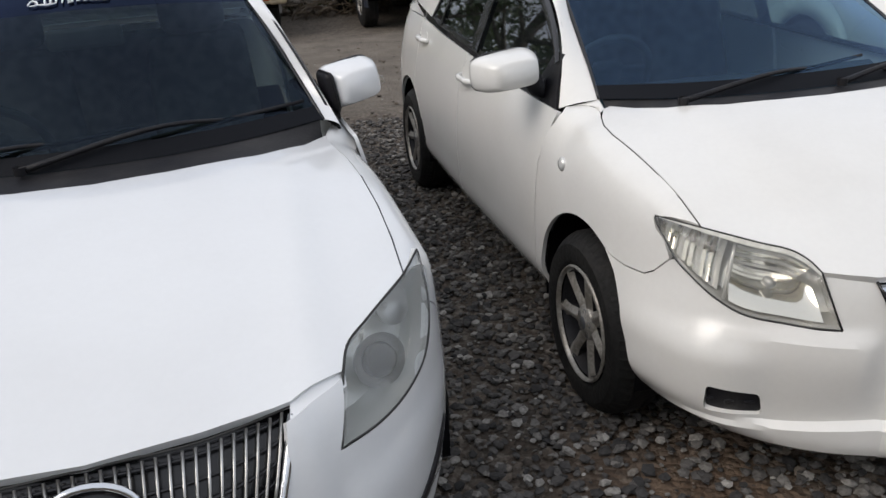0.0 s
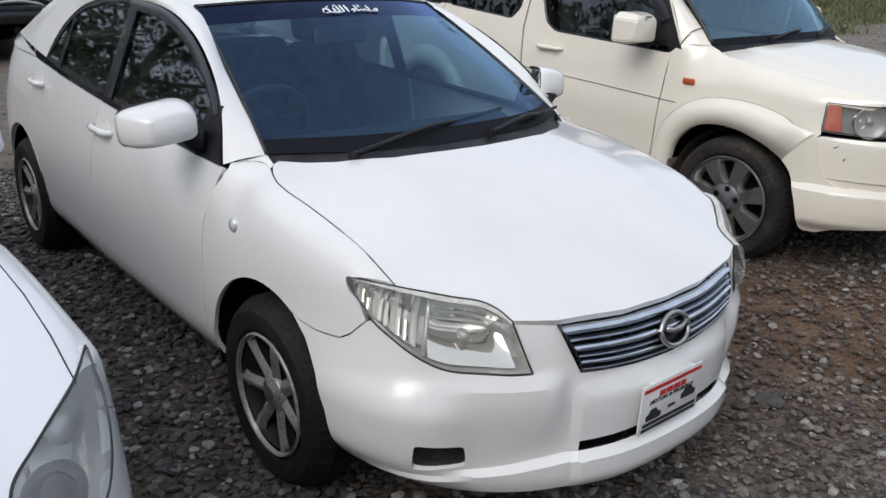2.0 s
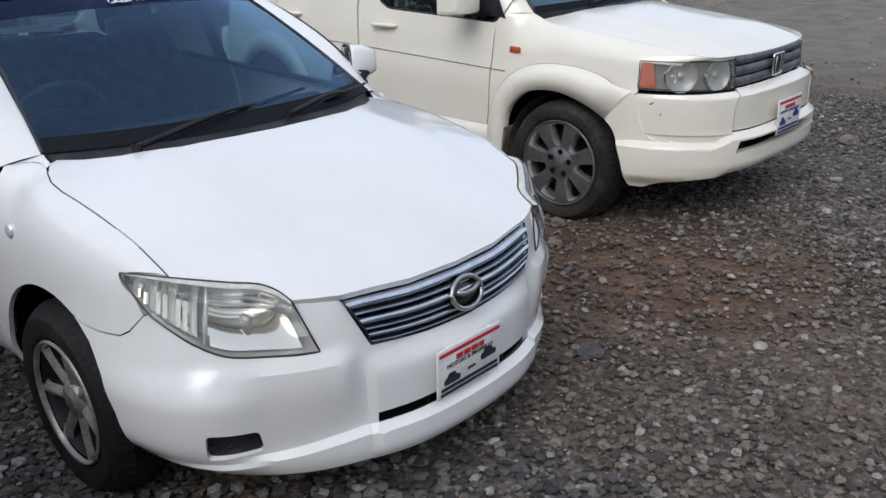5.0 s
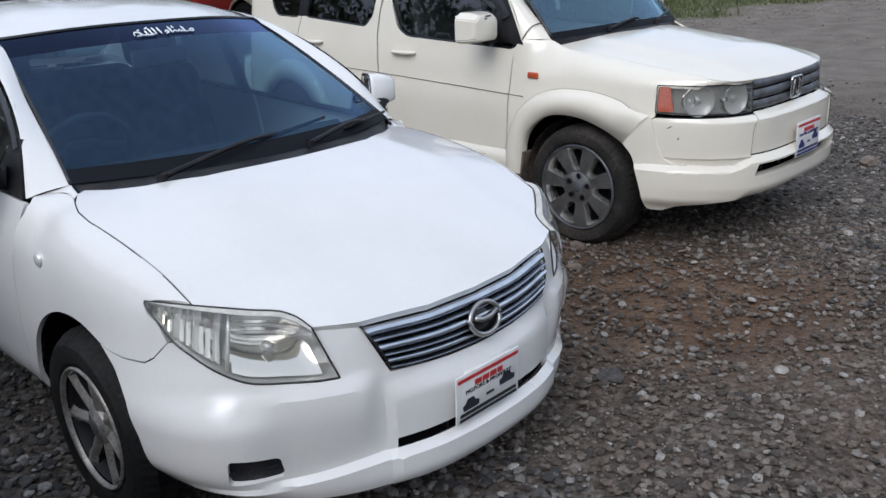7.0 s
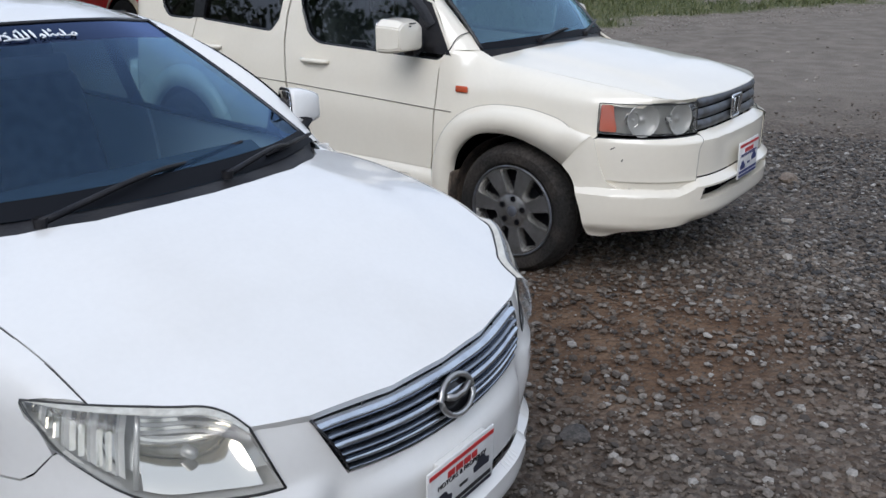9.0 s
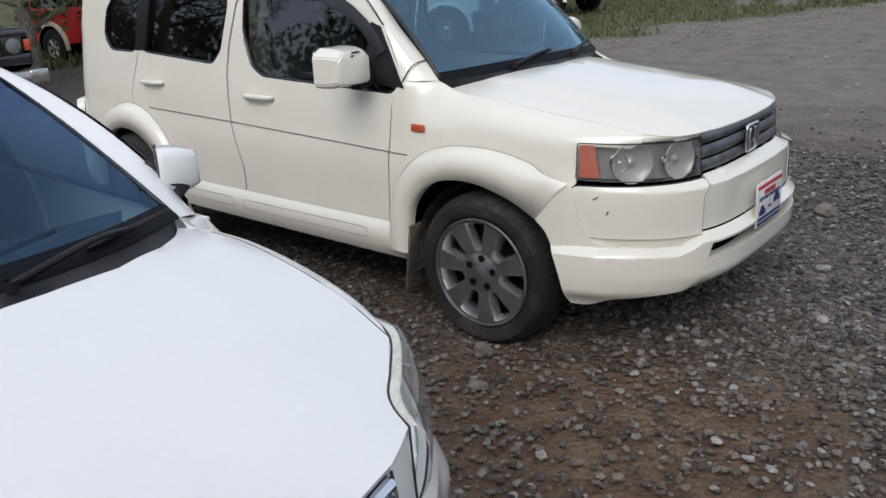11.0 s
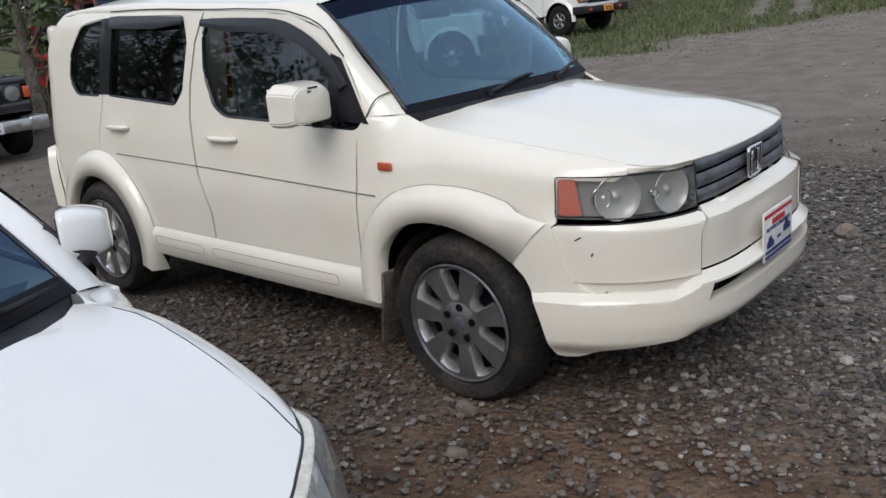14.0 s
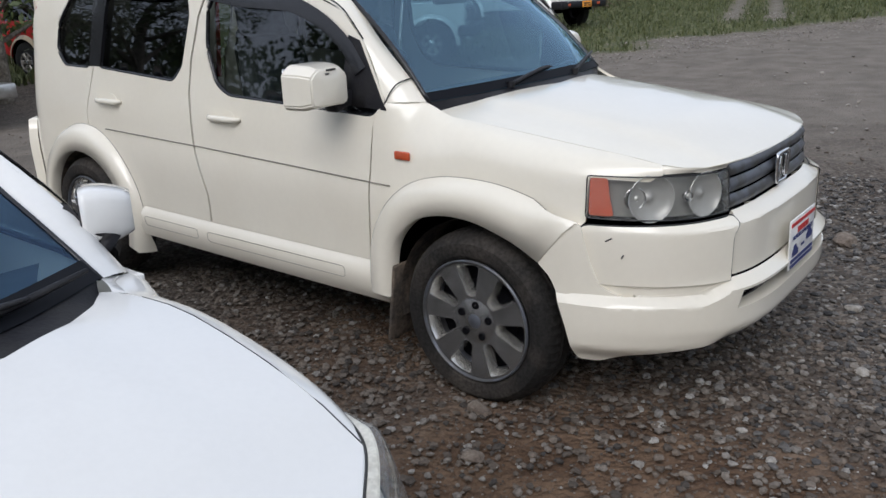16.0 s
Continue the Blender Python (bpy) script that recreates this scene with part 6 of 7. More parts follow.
    dealer_plate(car, (0.0, body.at(0, 0.62).y - 0.047, 0.610), 0.305, 0.190, -2, INKBLUE)
    # screen, roof, tail
    wlow = curve3([(-0.68, 0.312, 1.127), (-0.45, 0.235, 1.138), (0, 0.19, 1.145), (0.45, 0.235, 1.138), (0.68, 0.312, 1.127)], 33)
    wtop = curve3([(-0.615, 0.84, 1.575), (-0.35, 0.735, 1.612), (0, 0.69, 1.622), (0.35, 0.735, 1.612), (0.615, 0.84, 1.575)], 33)

    def row(u):
        return [a.lerp(b, u) + Vector((0, -0.02, 0.02)) * (4 * u * (1 - u)) for a, b in zip(wlow, wtop)]

    ws = part("windscreen", grid_bm([row(0.82 * j / 10) for j in range(11)]), GLASS_WS_BRIGHT, car)
    wb2 = part("windscreen_shade_band", grid_bm([row(0.82 + 0.18 * j / 3) for j in range(4)]), GLASS_BAND, car)
    ws.visible_shadow = wb2.visible_shadow = False
    part("screen_border", grid_bm([[q + Vector((0, -0.004, 0.003)) for q in row(u)] for u in (0.0, 0.03, 0.06)]), FRIT, car)
    for i in (0, 32):
        part("screen_seal", tube([row(j / 14)[i] for j in range(15)], 0.010, 5), GLOSSBLACK, car)
    hc = [hood(x, y) - Vector((0, 0, 0.01)) for x, y in ((0, 0.135), (0.4, 0.195), (0.62, 0.280), (0.66, 0.295))]
    part("cowl", strip(curve3(mirrored(hc[::-1])[:-1] + hc, 33), wlow, 3, 0, (0, 1, -1)), PLASTIC, car)
    wiper(car, (-0.28, 0.20, 1.155), (0.30, 0.27, 1.19), (0, -0.02, 0.02))
    wiper(car, (0.25, 0.20, 1.155), (0.66, 0.34, 1.20), (0, -0.02, 0.02))
    top_line = [(0.615, 0.84, 1.577), (0.635, 1.2, 1.605), (0.645, 1.7, 1.635), (0.645, 2.3, 1.665), (0.635, 2.8, 1.66), (0.60, 3.12, 1.62), (0.60, 3.25, 1.5)]
    edge = [(0.46, 1.14), (0.58, 1.362), (0.70, 1.478), (0.90, 1.548), (1.2, 1.578), (1.555, 1.594), (2.0, 1.618), (2.46, 1.628), (2.8, 1.643), (3.05, 1.628), (3.24, 1.455)]
    for sign in (-1, 1):
        ro = [Vector((sign * q.x, q.y, q.z)) for q in curve3([(0.68, 0.312, 1.129), (0.650, 0.55, 1.332), (0.615, 0.84, 1.577)] + top_line[1:], 48)]
        ed = [body.on_side(sign)(q.x, q.y - 0.012) + Vector((-sign * 0.004, 0, 0)) for q in curve3([(a, b, 0) for a, b in edge], 48)]
        part("roof_rail", strip(ro, ed, 5, 0.015, (0, 1.5, 1.0)), paint, car)
        line = [body.on_side(sign)(q.x, q.y) + Vector((sign * 0.004, 0, 0.004)) for q in curve3([(a, b, 0) for a, b in edge[1:8]], 40)]
        part("roof_moulding", tube(line, 0.0032, 5), GLOSSBLACK, car)
        part("panel_gap", tube(curve3([body.on_side(sign)(0.475, 1.10) + Vector((sign * 0.002, 0, 0)), Vector((sign * 0.735, 0.42, 1.20)), Vector((sign * 0.672, 0.40, 1.215))], 8), 0.0028, 4), SEAM, car)
    rows = []
    for j in range(17):
        u = j / 16
        ys = 0.84 + (3.12 - 0.84) * u
        zt = spline([q[1] for q in top_line[:-1]], [q[2] for q in top_line[:-1]])(ys)
        xt = spline([q[1] for q in top_line[:-1]], [q[0] for q in top_line[:-1]])(ys)
        rows.append([Vector((xt * f, ys - (0.15 * (1 - f * f)) * max(0, 1 - 2.5 * u), zt + 0.045 * (1 - f * f) + 0.012 * (1 - f**6))) for f in np.linspace(-1, 1, 25)])
    bm = grid_bm(rows)
    face_out(bm, (0, 1.5, 0.5))
    part("roof", bm, paint, car)
    tg = part("tailgate", block((1.30, 0.05, 1.15), (0, 3.40, 1.02), 0.03, pose(0, 0, 0, 9)), paint, car)
    part("rear_screen", block((1.10, 0.01, 0.45), (0, 3.355, 1.34), 0.004, pose(0, 0, 0, 9)), GLASS_DARK, tg)
    # cabin
    part("underbody", block((half * 1.8, 3.9, 0.12), (0, 1.35, 0.37), 0.03), DARK, car)
    # Unseen dark blocks fill the nose so that no light leaks through.
    part("engine_bay_filler", block((half * 1.5, 0.75, 0.36), (0, -0.10, 0.66), 0.05), DARK, car)
    part("bulkhead", block((half * 1.75, 0.05, 0.65), (0, 0.52, 0.74)), DARK, car)
    dash = [[Vector((x * (0.78 + 0.08 * ramp(y, 0.45, 0.6)), y, z)) for x in np.linspace(-half, half, 9)] for y, z in ((0.30, 1.05), (0.40, 1.08), (0.55, 1.12), (0.70, 1.10), (0.78, 1.0), (0.76, 0.7))]
    bm = grid_bm(dash)
    face_out(bm, (0, 0.3, 0.3))
    part("dashboard", bm, DASH, car)
    steering_wheel(car, (-0.36, 0.86, 1.12))
    for sx in (-0.36, 0.36):
        seat(car, (sx, 1.25, 0.70))
        seat(car, (sx, 2.15, 0.70))
    part("cabin_floor", block((half * 1.7, 2.6, 0.06), (0, 1.9, 0.50)), CLOTH, car)
    part("interior_mirror", block((0.24, 0.03, 0.07), (0, 0.72, 1.50), 0.015), DASH, car)
    return car


sedan(pose(0.001, 0.001, -0.014, 0.23, 0.7, 0.05), "pearl white four-door saloon car parked on gravel", "parked white cars", PAINT_WARM, SALOON_B)
sedan(pose(-2.22, -0.15, 0.0, 1.0, 0, 4.0), "white saloon car with a vertical-bar chrome grille and hazy headlights", "parked white cars", PAINT_COOL, SALOON_A)
suv(pose(2.948, 0.284, -0.023, 0.89, 0.26, -0.56), "cream white boxy wagon with flared arches parked on gravel", "parked white cars")

# ---- the 4x4s in the far row, the grass bank and the trees ----
def rise(x, y):
    """The ground's height: level round the cars, climbing gently towards the far bank."""
    d = 0.86 * x + 0.5 * y
    return 0.034 * min(max(0.0, -y), 2.6) + 0.028 * max(0.0, d - 11) + 0.05 * max(0.0, y - 13.2) + 0.02 * max(0.0, -y - 12) + 0.05 * max(0.0, -x - 12)


BADGERED = shader("dull_red_badge", (0.13, 0.015, 0.015), 0.4)


def four_by_four(m, label, paint, bumper_mat, o):
    """A square-cut 4x4 that faces -y, its front axle over its origin."""
    car = root("car", m, label, "car", "far 4x4s")
    hw, zb, zh, zr = 0.80, 0.62, 1.08, o.get("roof", 1.86)
    r = 0.385
    bz = o.get("bumper_z", 0.60)
    for sign in (-1, 1):
        fn = lambda y, z, s=sign: Vector((s * (hw - 0.05 * max(0, z - 0.85)), y, z))
        front = [(-0.62, zb), (-0.62, zh - 0.05), (-0.55, zh - 0.01), (0.55, zh + 0.04), (0.55, zb - 0.1)] + arc(0, r, 0.46, 20, 160, 16)
        part("front_wing", sheet(front, fn, 0.08, gap=0.002), paint, car)
        door = [(0.56, zb - 0.12), (0.56, zh + 0.05), (1.55, zh + 0.06), (1.55, zb - 0.12)]
        d = part("front_door", sheet(door, fn, 0.12, gap=0.002), paint, car)
        part("door_handle", block((0.03, 0.16, 0.035), fn(1.42, 0.98) + Vector((sign * 0.012, 0, 0)), 0.006), PLASTIC, d)
        rear = [(1.56, zb - 0.12), (1.56, zh + 0.06), (3.2, zh + 0.06), (3.25, zb)] + arc(2.45, r, 0.46, 10, 170, 16)
        part("rear_wing", sheet(rear, fn, 0.12, gap=0.002), paint, car)
        up = lambda y, z, s=sign: Vector((s * (hw - 0.02 - 0.16 * max(0, z - zh)), y, z))
        cab = [(0.62, zh + 0.05), (0.98, zr - 0.08), (1.05, zr - 0.04), (3.05, zr - 0.04), (3.2, zh + 0.06)]
        wins = [rounded([(0.78, zh + 0.10), (1.06, zr - 0.14), (1.52, zr - 0.13), (1.52, zh + 0.10)], 0.04), rounded([(1.62, zh + 0.10), (1.62, zr - 0.13), (2.95, zr - 0.13), (3.05, zh + 0.10)], 0.04)]
        part("cabin_side", sheet(cab, up, 0.09, holes=wins), paint, car)
        for wn in wins:
            g = part("side_glass", sheet(wn, lambda y, z: up(y, z) - Vector((sign * 0.015, 0, 0)), 0.1, thick=0), GLASS_DARK, car)
            g.visible_shadow = False
        for wy in (0.0, 2.45):
            a_in = [Vector((sign * (hw + 0.05), wy + 0.45 * math.cos(radians(a)), r + 0.45 * math.sin(radians(a)))) for a in range(-5, 186, 10)]
            a_out = [fn(wy + 0.53 * math.cos(radians(a)), r + 0.53 * math.sin(radians(a))) for a in range(-5, 186, 10)]
            part("wheel_arch_flare", strip(a_out, a_in, 3, 0.012, (0, wy, 0)), o.get("flare", paint), car)
            wheel(car, (sign * (hw - 0.09), wy, r), r, 0.20, 0.24, 6, sign, RUBBER, ALLOY if o.get("alloy", True) else DULLCHROME, True)
            rows = [[Vector((sign * xx, wy + 0.46 * math.cos(radians(a)), r + 0.46 * math.sin(radians(a)))) for a in range(-5, 186, 15)] for xx in (hw, hw - 0.35)]
            part("wheel_arch_liner", grid_bm(rows), DARK, car)
        lx = 0.56
        if o["lamps"] == "round":
            lamp = root_part("headlight", car)
            part("housing", block((0.26, 0.04, 0.24), (sign * lx, -0.64, 0.88), 0.02), GLOSSBLACK, lamp)
            bowl(lamp, Vector((sign * lx, -0.665, 0.88)), 0.095, 0.05, REFLECTOR, (0, -1, 0))
            part("lens", lathe([(0.0, 0.10), (0.015, 0.07), (0.02, 0.001)], 24, (sign * lx, -0.668, 0.88), pose(0, 0, 0, 0, 0, -90)), LENS_HAZY, lamp)
        else:
            lamp = root_part("headlight", car)
            part("housing", block((0.24, 0.04, 0.17), (sign * lx, -0.64, 0.88), 0.02), DULLCHROME, lamp)
            part("lens", block((0.22, 0.012, 0.15), (sign * lx, -0.668, 0.88), 0.005), LAMPDUSK, lamp)
        part("indicator", block((0.09, 0.07, 0.15), (sign * 0.755, -0.625, 0.88), 0.012), AMBER if o["lamps"] == "square" or o.get("amber") else LAMPDUSK, car, "corner indicator")
        part("bumper_lamp", block((0.16, 0.02, 0.06), (sign * 0.60, -0.835, bz), 0.006), LAMPDUSK if o["lamps"] == "round" else AMBER, car)
    part("bonnet", block((1.56, 1.16, 0.07), (0, -0.03, zh - 0.0), 0.025, pose(0, 0, 0, 2.5)), paint, car)
    grille = root_part("grille", car)
    part("grille_back", block((0.86, 0.03, 0.26), (0, -0.62, 0.88), 0.01), GLOSSBLACK, grille)
    for k in range(5):
        part("grille_bar", block((0.82, 0.02, 0.022), (0, -0.64, 0.785 + 0.048 * k), 0.005), DULLCHROME if o.get("bright_grille") else PLASTIC, grille)
    tri = [block((0.034, 0.01, 0.034), (x * 0.7, -0.655, z), 0.004, pose(0, 0, 0, 0, 45)) for x, z in ((0, 0.88),)]
    part("badge", merge(*tri), BADGERED if not o.get("bright_grille") else CHROME, grille)
    part("front_panel", block((1.58, 0.05, 0.16), (0, -0.60, 0.70), 0.02), paint, car)
    part("front_panel", block((1.58, 0.05, 0.10), (0, -0.60, 1.03), 0.02), paint, car)
    bump = part("front_bumper", block((1.66, 0.16, 0.16), (0, -0.76, bz), 0.03), bumper_mat, car)
    for sign in (-1, 1):
        part("bumper_end", block((0.26, 0.36, 0.19), (sign * 0.76, -0.68, bz), 0.03), o.get("bumper_end", bumper_mat), bump)
    if o.get("bull_bar"):
        bb = root_part("bull_bar", car)
        for z in (0.74, 1.02):
            part("bar", tube(curve3([(-0.62, -0.80, z), (-0.55, -0.90, z), (0, -0.93, z), (0.55, -0.90, z), (0.62, -0.80, z)], 20), 0.028, 10), DULLCHROME, bb)
        for x in (-0.36, 0.36):
            part("bar", tube([(x, -0.90, 0.52), (x, -0.92, 1.05)], 0.028, 10), DULLCHROME, bb)
        for x in (-0.62, 0.62):
            part("bar", tube([(x, -0.78, 0.60), (x, -0.80, 0.74), (x, -0.80, 1.02), (x * 0.9, -0.80, 1.08)], 0.024, 10), DULLCHROME, bb)
    elif o.get("small_bar"):
        bb = root_part("bull_bar", car)
        part("bar", tube(curve3([(-0.36, -0.84, 0.62), (-0.36, -0.88, 0.76), (-0.30, -0.89, 0.78), (0.30, -0.89, 0.78), (0.36, -0.88, 0.76), (0.36, -0.84, 0.62)], 24), 0.022, 10), DULLCHROME, bb)
    if o.get("plate"):
        pl = part("plate", block((0.36, 0.01, 0.15), (0.10, -0.85, bz), 0.004), o["plate"], car)
        text_bars(pl, (0.10, -0.857, bz), [(0, 0.02, 0.26, 0.03), (-0.08, -0.03, 0.09, 0.03), (0.09, -0.03, 0.09, 0.03)], INKBLACK)
    scr = [[Vector((x, 0.60 + 0.38 * u, zh + 0.04 + (zr - zh - 0.10) * u)) for x in (-0.74 + 0.10 * u, 0, 0.74 - 0.10 * u)] for u in (0, 0.5, 1)]
    g = part("windscreen", grid_bm(scr), GLASS_WS, car)
    g.visible_shadow = False
    for x0, x1 in ((-0.76, -0.65), (0.76, 0.65)):
        part("pillar", tube([(x0, 0.60, zh + 0.04), (x1, 0.98, zr - 0.06)], 0.04, 8), paint, car)
    part("roof", block((1.38, 2.2, 0.08), (0, 2.05, zr - 0.04), 0.035), paint, car)
    part("tailgate", block((1.5, 0.06, 1.1), (0, 3.2, 1.2), 0.02), paint, car)
    part("dashboard", block((1.4, 0.35, 0.25), (0, 0.80, 1.08), 0.05), DASH, car)
    for sx in (-0.36, 0.36):
        seat(car, (sx, 1.35, 0.95))
    part("underbody", block((1.3, 3.5, 0.2), (0, 1.3, 0.55), 0.03), DARK, car)
    for sign in (-1, 1):
        mirror_house(car, (sign * 0.94, 0.78, 1.22), (0.20, 0.10, 0.15), sign, PLASTIC, False)
    return car


NAVY = vary(shader("navy_paint", (0.012, 0.016, 0.03), 0.28, 0, 0.8), (0.03, 0.03, 0.035), 3, fine=(60, 0.1))
BLACKPAINT = vary(shader("black_paint", (0.006, 0.007, 0.010), 0.22, 0, 0.8), (0.016, 0.016, 0.018), 3, fine=(60, 0.1))
RED = vary(shader("red_paint", (0.40, 0.009, 0.012), 0.30, 0, 0.6), (0.30, 0.008, 0.010), 3, fine=(60, 0.08))
TAN = vary(shader("tan_bumper_paint", (0.40, 0.33, 0.22), 0.5), (0.28, 0.24, 0.18), 6, fine=(60, 0.1))
SILVER = vary(shader("silver_paint", (0.36, 0.36, 0.35), 0.35, 0.4, 0.5), (0.26, 0.25, 0.24), 4)
ORANGE = shader("orange_plate", (0.75, 0.30, 0.03), 0.5)
four_by_four(pose(-1.98, 11.55, 0, 0, 0, 4), "silver-grey 4x4 with a chrome bull bar by the stone wall", SILVER, TAN, dict(lamps="square", bright_grille=True, bull_bar=True))
four_by_four(pose(0.95, 11.25, 0, 0, 0, 3), "navy 4x4 with a black grille and dull chrome bumper", NAVY, GLOSSBLACK, dict(lamps="round", bumper_end=DULLCHROME, small_bar=True))
four_by_four(pose(4.13, 10.55, 0.02, 0, 0, -2), "black 4x4 with a chrome bumper and dealer board", BLACKPAINT, DULLCHROME, dict(lamps="round", plate=PLATEWHITE, amber=True, bumper_z=0.47))
four_by_four(pose(9.05, 13.0, rise(9.05, 13.0) - 0.02, 0, 0, 7), "red 4x4 with tan wheel arch flares", RED, DULLCHROME, dict(lamps="square", flare=TAN, roof=2.18))
four_by_four(pose(19.2, 9.75, rise(19.2, 9.75), 0, 0, -10), "white 4x4 with a black bumper and orange plate on grass", PAINT_WARM, PLASTIC, dict(lamps="square", plate=ORANGE, alloy=False))
four_by_four(pose(12.6, 8.6, rise(12.6, 8.6), 0, 0, 30), "white 4x4 with a black grille parked behind the cream wagon", PAINT_WARM, PLASTIC, dict(lamps="round", alloy=False))

BARK = vary(shader("bark", (0.10, 0.085, 0.065), 0.95), (0.18, 0.16, 0.13), 6, bump=0.8, fine=(25, 0.35))


def leaf_material(name, a, b):
    m = shader(name, a, 0.6)
    t = m.node_tree
    g = t.nodes.new("ShaderNodeNewGeometry")
    mix = t.nodes.new("ShaderNodeMix")
    mix.data_type = "RGBA"
    mix.inputs[6].default_value, mix.inputs[7].default_value = (*a, 1), (*b, 1)
    t.links.new(g.outputs["Random Per Island"], mix.inputs[0])
    t.links.new(mix.outputs[2], t.nodes["Principled BSDF"].inputs["Base Color"])
    return m


LEAF = leaf_material("leaves", (0.035, 0.06, 0.018), (0.10, 0.13, 0.04))
DRYLEAF = leaf_material("dry_brush", (0.06, 0.045, 0.03), (0.16, 0.12, 0.08))
GRASS = leaf_material("grass_blades", (0.04, 0.058, 0.018), (0.10, 0.11, 0.04))
rng = np.random.default_rng(7)


def leaf_cloud(centres, radii, per, size):
    """Many small leaves round the given centres, as one mesh."""
    cs = np.repeat(np.array(centres), per, 0)
    rs = np.repeat(np.array(radii), per)[:, None]
    d = rng.normal(size=cs.shape)
    d /= np.linalg.norm(d, axis=1, keepdims=True)
    c = cs + d * rs * rng.uniform(0.2, 1.0, (len(cs), 1)) ** 0.6
    a = rng.normal(size=c.shape)
    a /= np.linalg.norm(a, axis=1, keepdims=True)
    b = np.cross(a, rng.normal(size=c.shape))
    b /= np.linalg.norm(b, axis=1, keepdims=True) + 1e-9
    s = size * rng.uniform(0.6, 1.4, (len(c), 1))
    v = np.stack([c - a * s, c + b * s * 0.5, c + a * s, c - b * s * 0.5], 1).reshape(-1, 3)
    f = np.arange(len(v)).reshape(-1, 4)
    return v, f


def mesh_part(name, v, f, mat, parent):
    me = bpy.data.meshes.new(name)
    me.from_pydata(v.tolist(), [], f.tolist())
    me.materials.append(mat)
    ob = new(name, me)
    ob.parent = parent
    return ob


def tree(m, height, leafy, label):
    t = root("tree", m, label, "tree", "trees round the yard")
    lean = Vector((rng.uniform(-0.08, 0.08), rng.uniform(-0.08, 0.08), 1))
    trunk = curve3([(0, 0, -0.3), lean * height * 0.25 + Vector((rng.uniform(-0.1, 0.1), 0, 0)), lean * height * 0.5, lean * height * 0.82], 12)
    bms = [tube(trunk, [0.20 * height / 7 * (1 - 0.075 * i) for i in range(12)], 9)]
    tips = []
    for k in range(15):
        u = 0.32 + 0.62 * k / 14
        base = trunk[int(u * 11)]
        a = k * 2.4 + rng.uniform(-0.4, 0.4)
        ln = height * (0.42 - 0.24 * u) * rng.uniform(0.8, 1.2)
        tip = base + Vector((math.cos(a) * ln, math.sin(a) * ln, ln * rng.uniform(0.5, 1.0)))
        mid = base.lerp(tip, 0.5) + Vector((0, 0, -0.08 * ln))
        limb = curve3([base, mid, tip], 7)
        bms.append(tube(limb, [0.075 * height / 7 * (1 - u * 0.5) * (1 - 0.13 * i) for i in range(7)], 6))
        tips += [tip, limb[4]]
        for _ in range(4):
            b2 = limb[int(rng.integers(2, 6))]
            t2 = b2 + Vector(rng.normal(size=3) * 0.28 * ln) + Vector((0, 0, 0.22 * ln))
            bms.append(tube([b2, b2.lerp(t2, 0.5) + Vector((0, 0, 0.03)), t2], [0.022, 0.015, 0.006], 4))
            tips.append(t2)
    part("trunk", merge(*bms), BARK, t)
    v, f = leaf_cloud([list(q) for q in tips], [height * 0.075 * rng.uniform(0.7, 1.4) for _ in tips], leafy, 0.075)
    mesh_part("crown", v, f, LEAF, t)
    return t


# Trees far left and behind are out of view, placed for the window reflections.
TREE_A = tree(pose(-9.5, 3.0, 0.0), 8.0, 60, "tall tree with thin spring leaves")
TREE_B = tree(pose(-8.0, -5.5, 0.0), 7.0, 80, "broad tree with green leaves")
tree(pose(6.2, 12.75, 0.05), 5.0, 40, "half-bare tree with a mossy green trunk")
TREE_C = tree(pose(2.8, 15.5, 0.1), 7.5, 45, "half-bare tree with a dark trunk")
for i, (src, x, y, rz, k) in enumerate(((TREE_A, -11, 8.5, 70, 1.0), (TREE_B, -10.5, -0.8, 140, 1.1), (TREE_C, 5.6, 17.5, 60, 1.0), (TREE_C, -3.2, 16.5, 200, 0.9), (TREE_A, -6.5, 17, 30, 1.1), (TREE_B, 9.5, 19.5, 80, 1.1), (TREE_A, -13, -9, 200, 1.2), (TREE_B, -4.5, -13, 20, 1.0), (TREE_A, 3.5, -15, 250, 1.1), (TREE_C, 10.5, -14, 10, 1.2), (TREE_C, 14.5, 18.5, 10, 1.1), (TREE_B, 21, 17.5, 120, 1.0))):
    ob = copy_thing(src, pose(x, y, rise(x, y) - 0.05, 0, 0, rz))
    ob.scale = (k, k, k)

# a ring of foliage added far round the yard to darken the horizon
cen, rad = [], []
for k in range(170):
    a = k * math.tau / 170 + rng.uniform(-0.015, 0.015)
    d = 37 + rng.uniform(-3, 5)
    h = 3.0 + 2.5 * (0.5 + 0.5 * math.sin(3 * a + 1)) + rng.uniform(-1, 1)
    x, y = d * math.cos(a), d * math.sin(a)
    for z in np.arange(0.6, h, 1.1):
        cen.append((x + rng.uniform(-0.8, 0.8), y + rng.uniform(-0.8, 0.8), rise(x, y) + z))
        rad.append(rng.uniform(1.0, 1.9))
v, f = leaf_cloud(cen, rad, 110, 0.24)
tagged(mesh_part("horizon_foliage", v, f, LEAF, None), "added band of far green trees and bushes round the horizon", "trees", kind="stuff")

# low dry-stone wall behind the 4x4s
WALLSTONE = vary(shader("wall_stone", (0.14, 0.125, 0.11), 0.95), (0.24, 0.21, 0.18), 5, bump=0.6, fine=(30, 0.35))


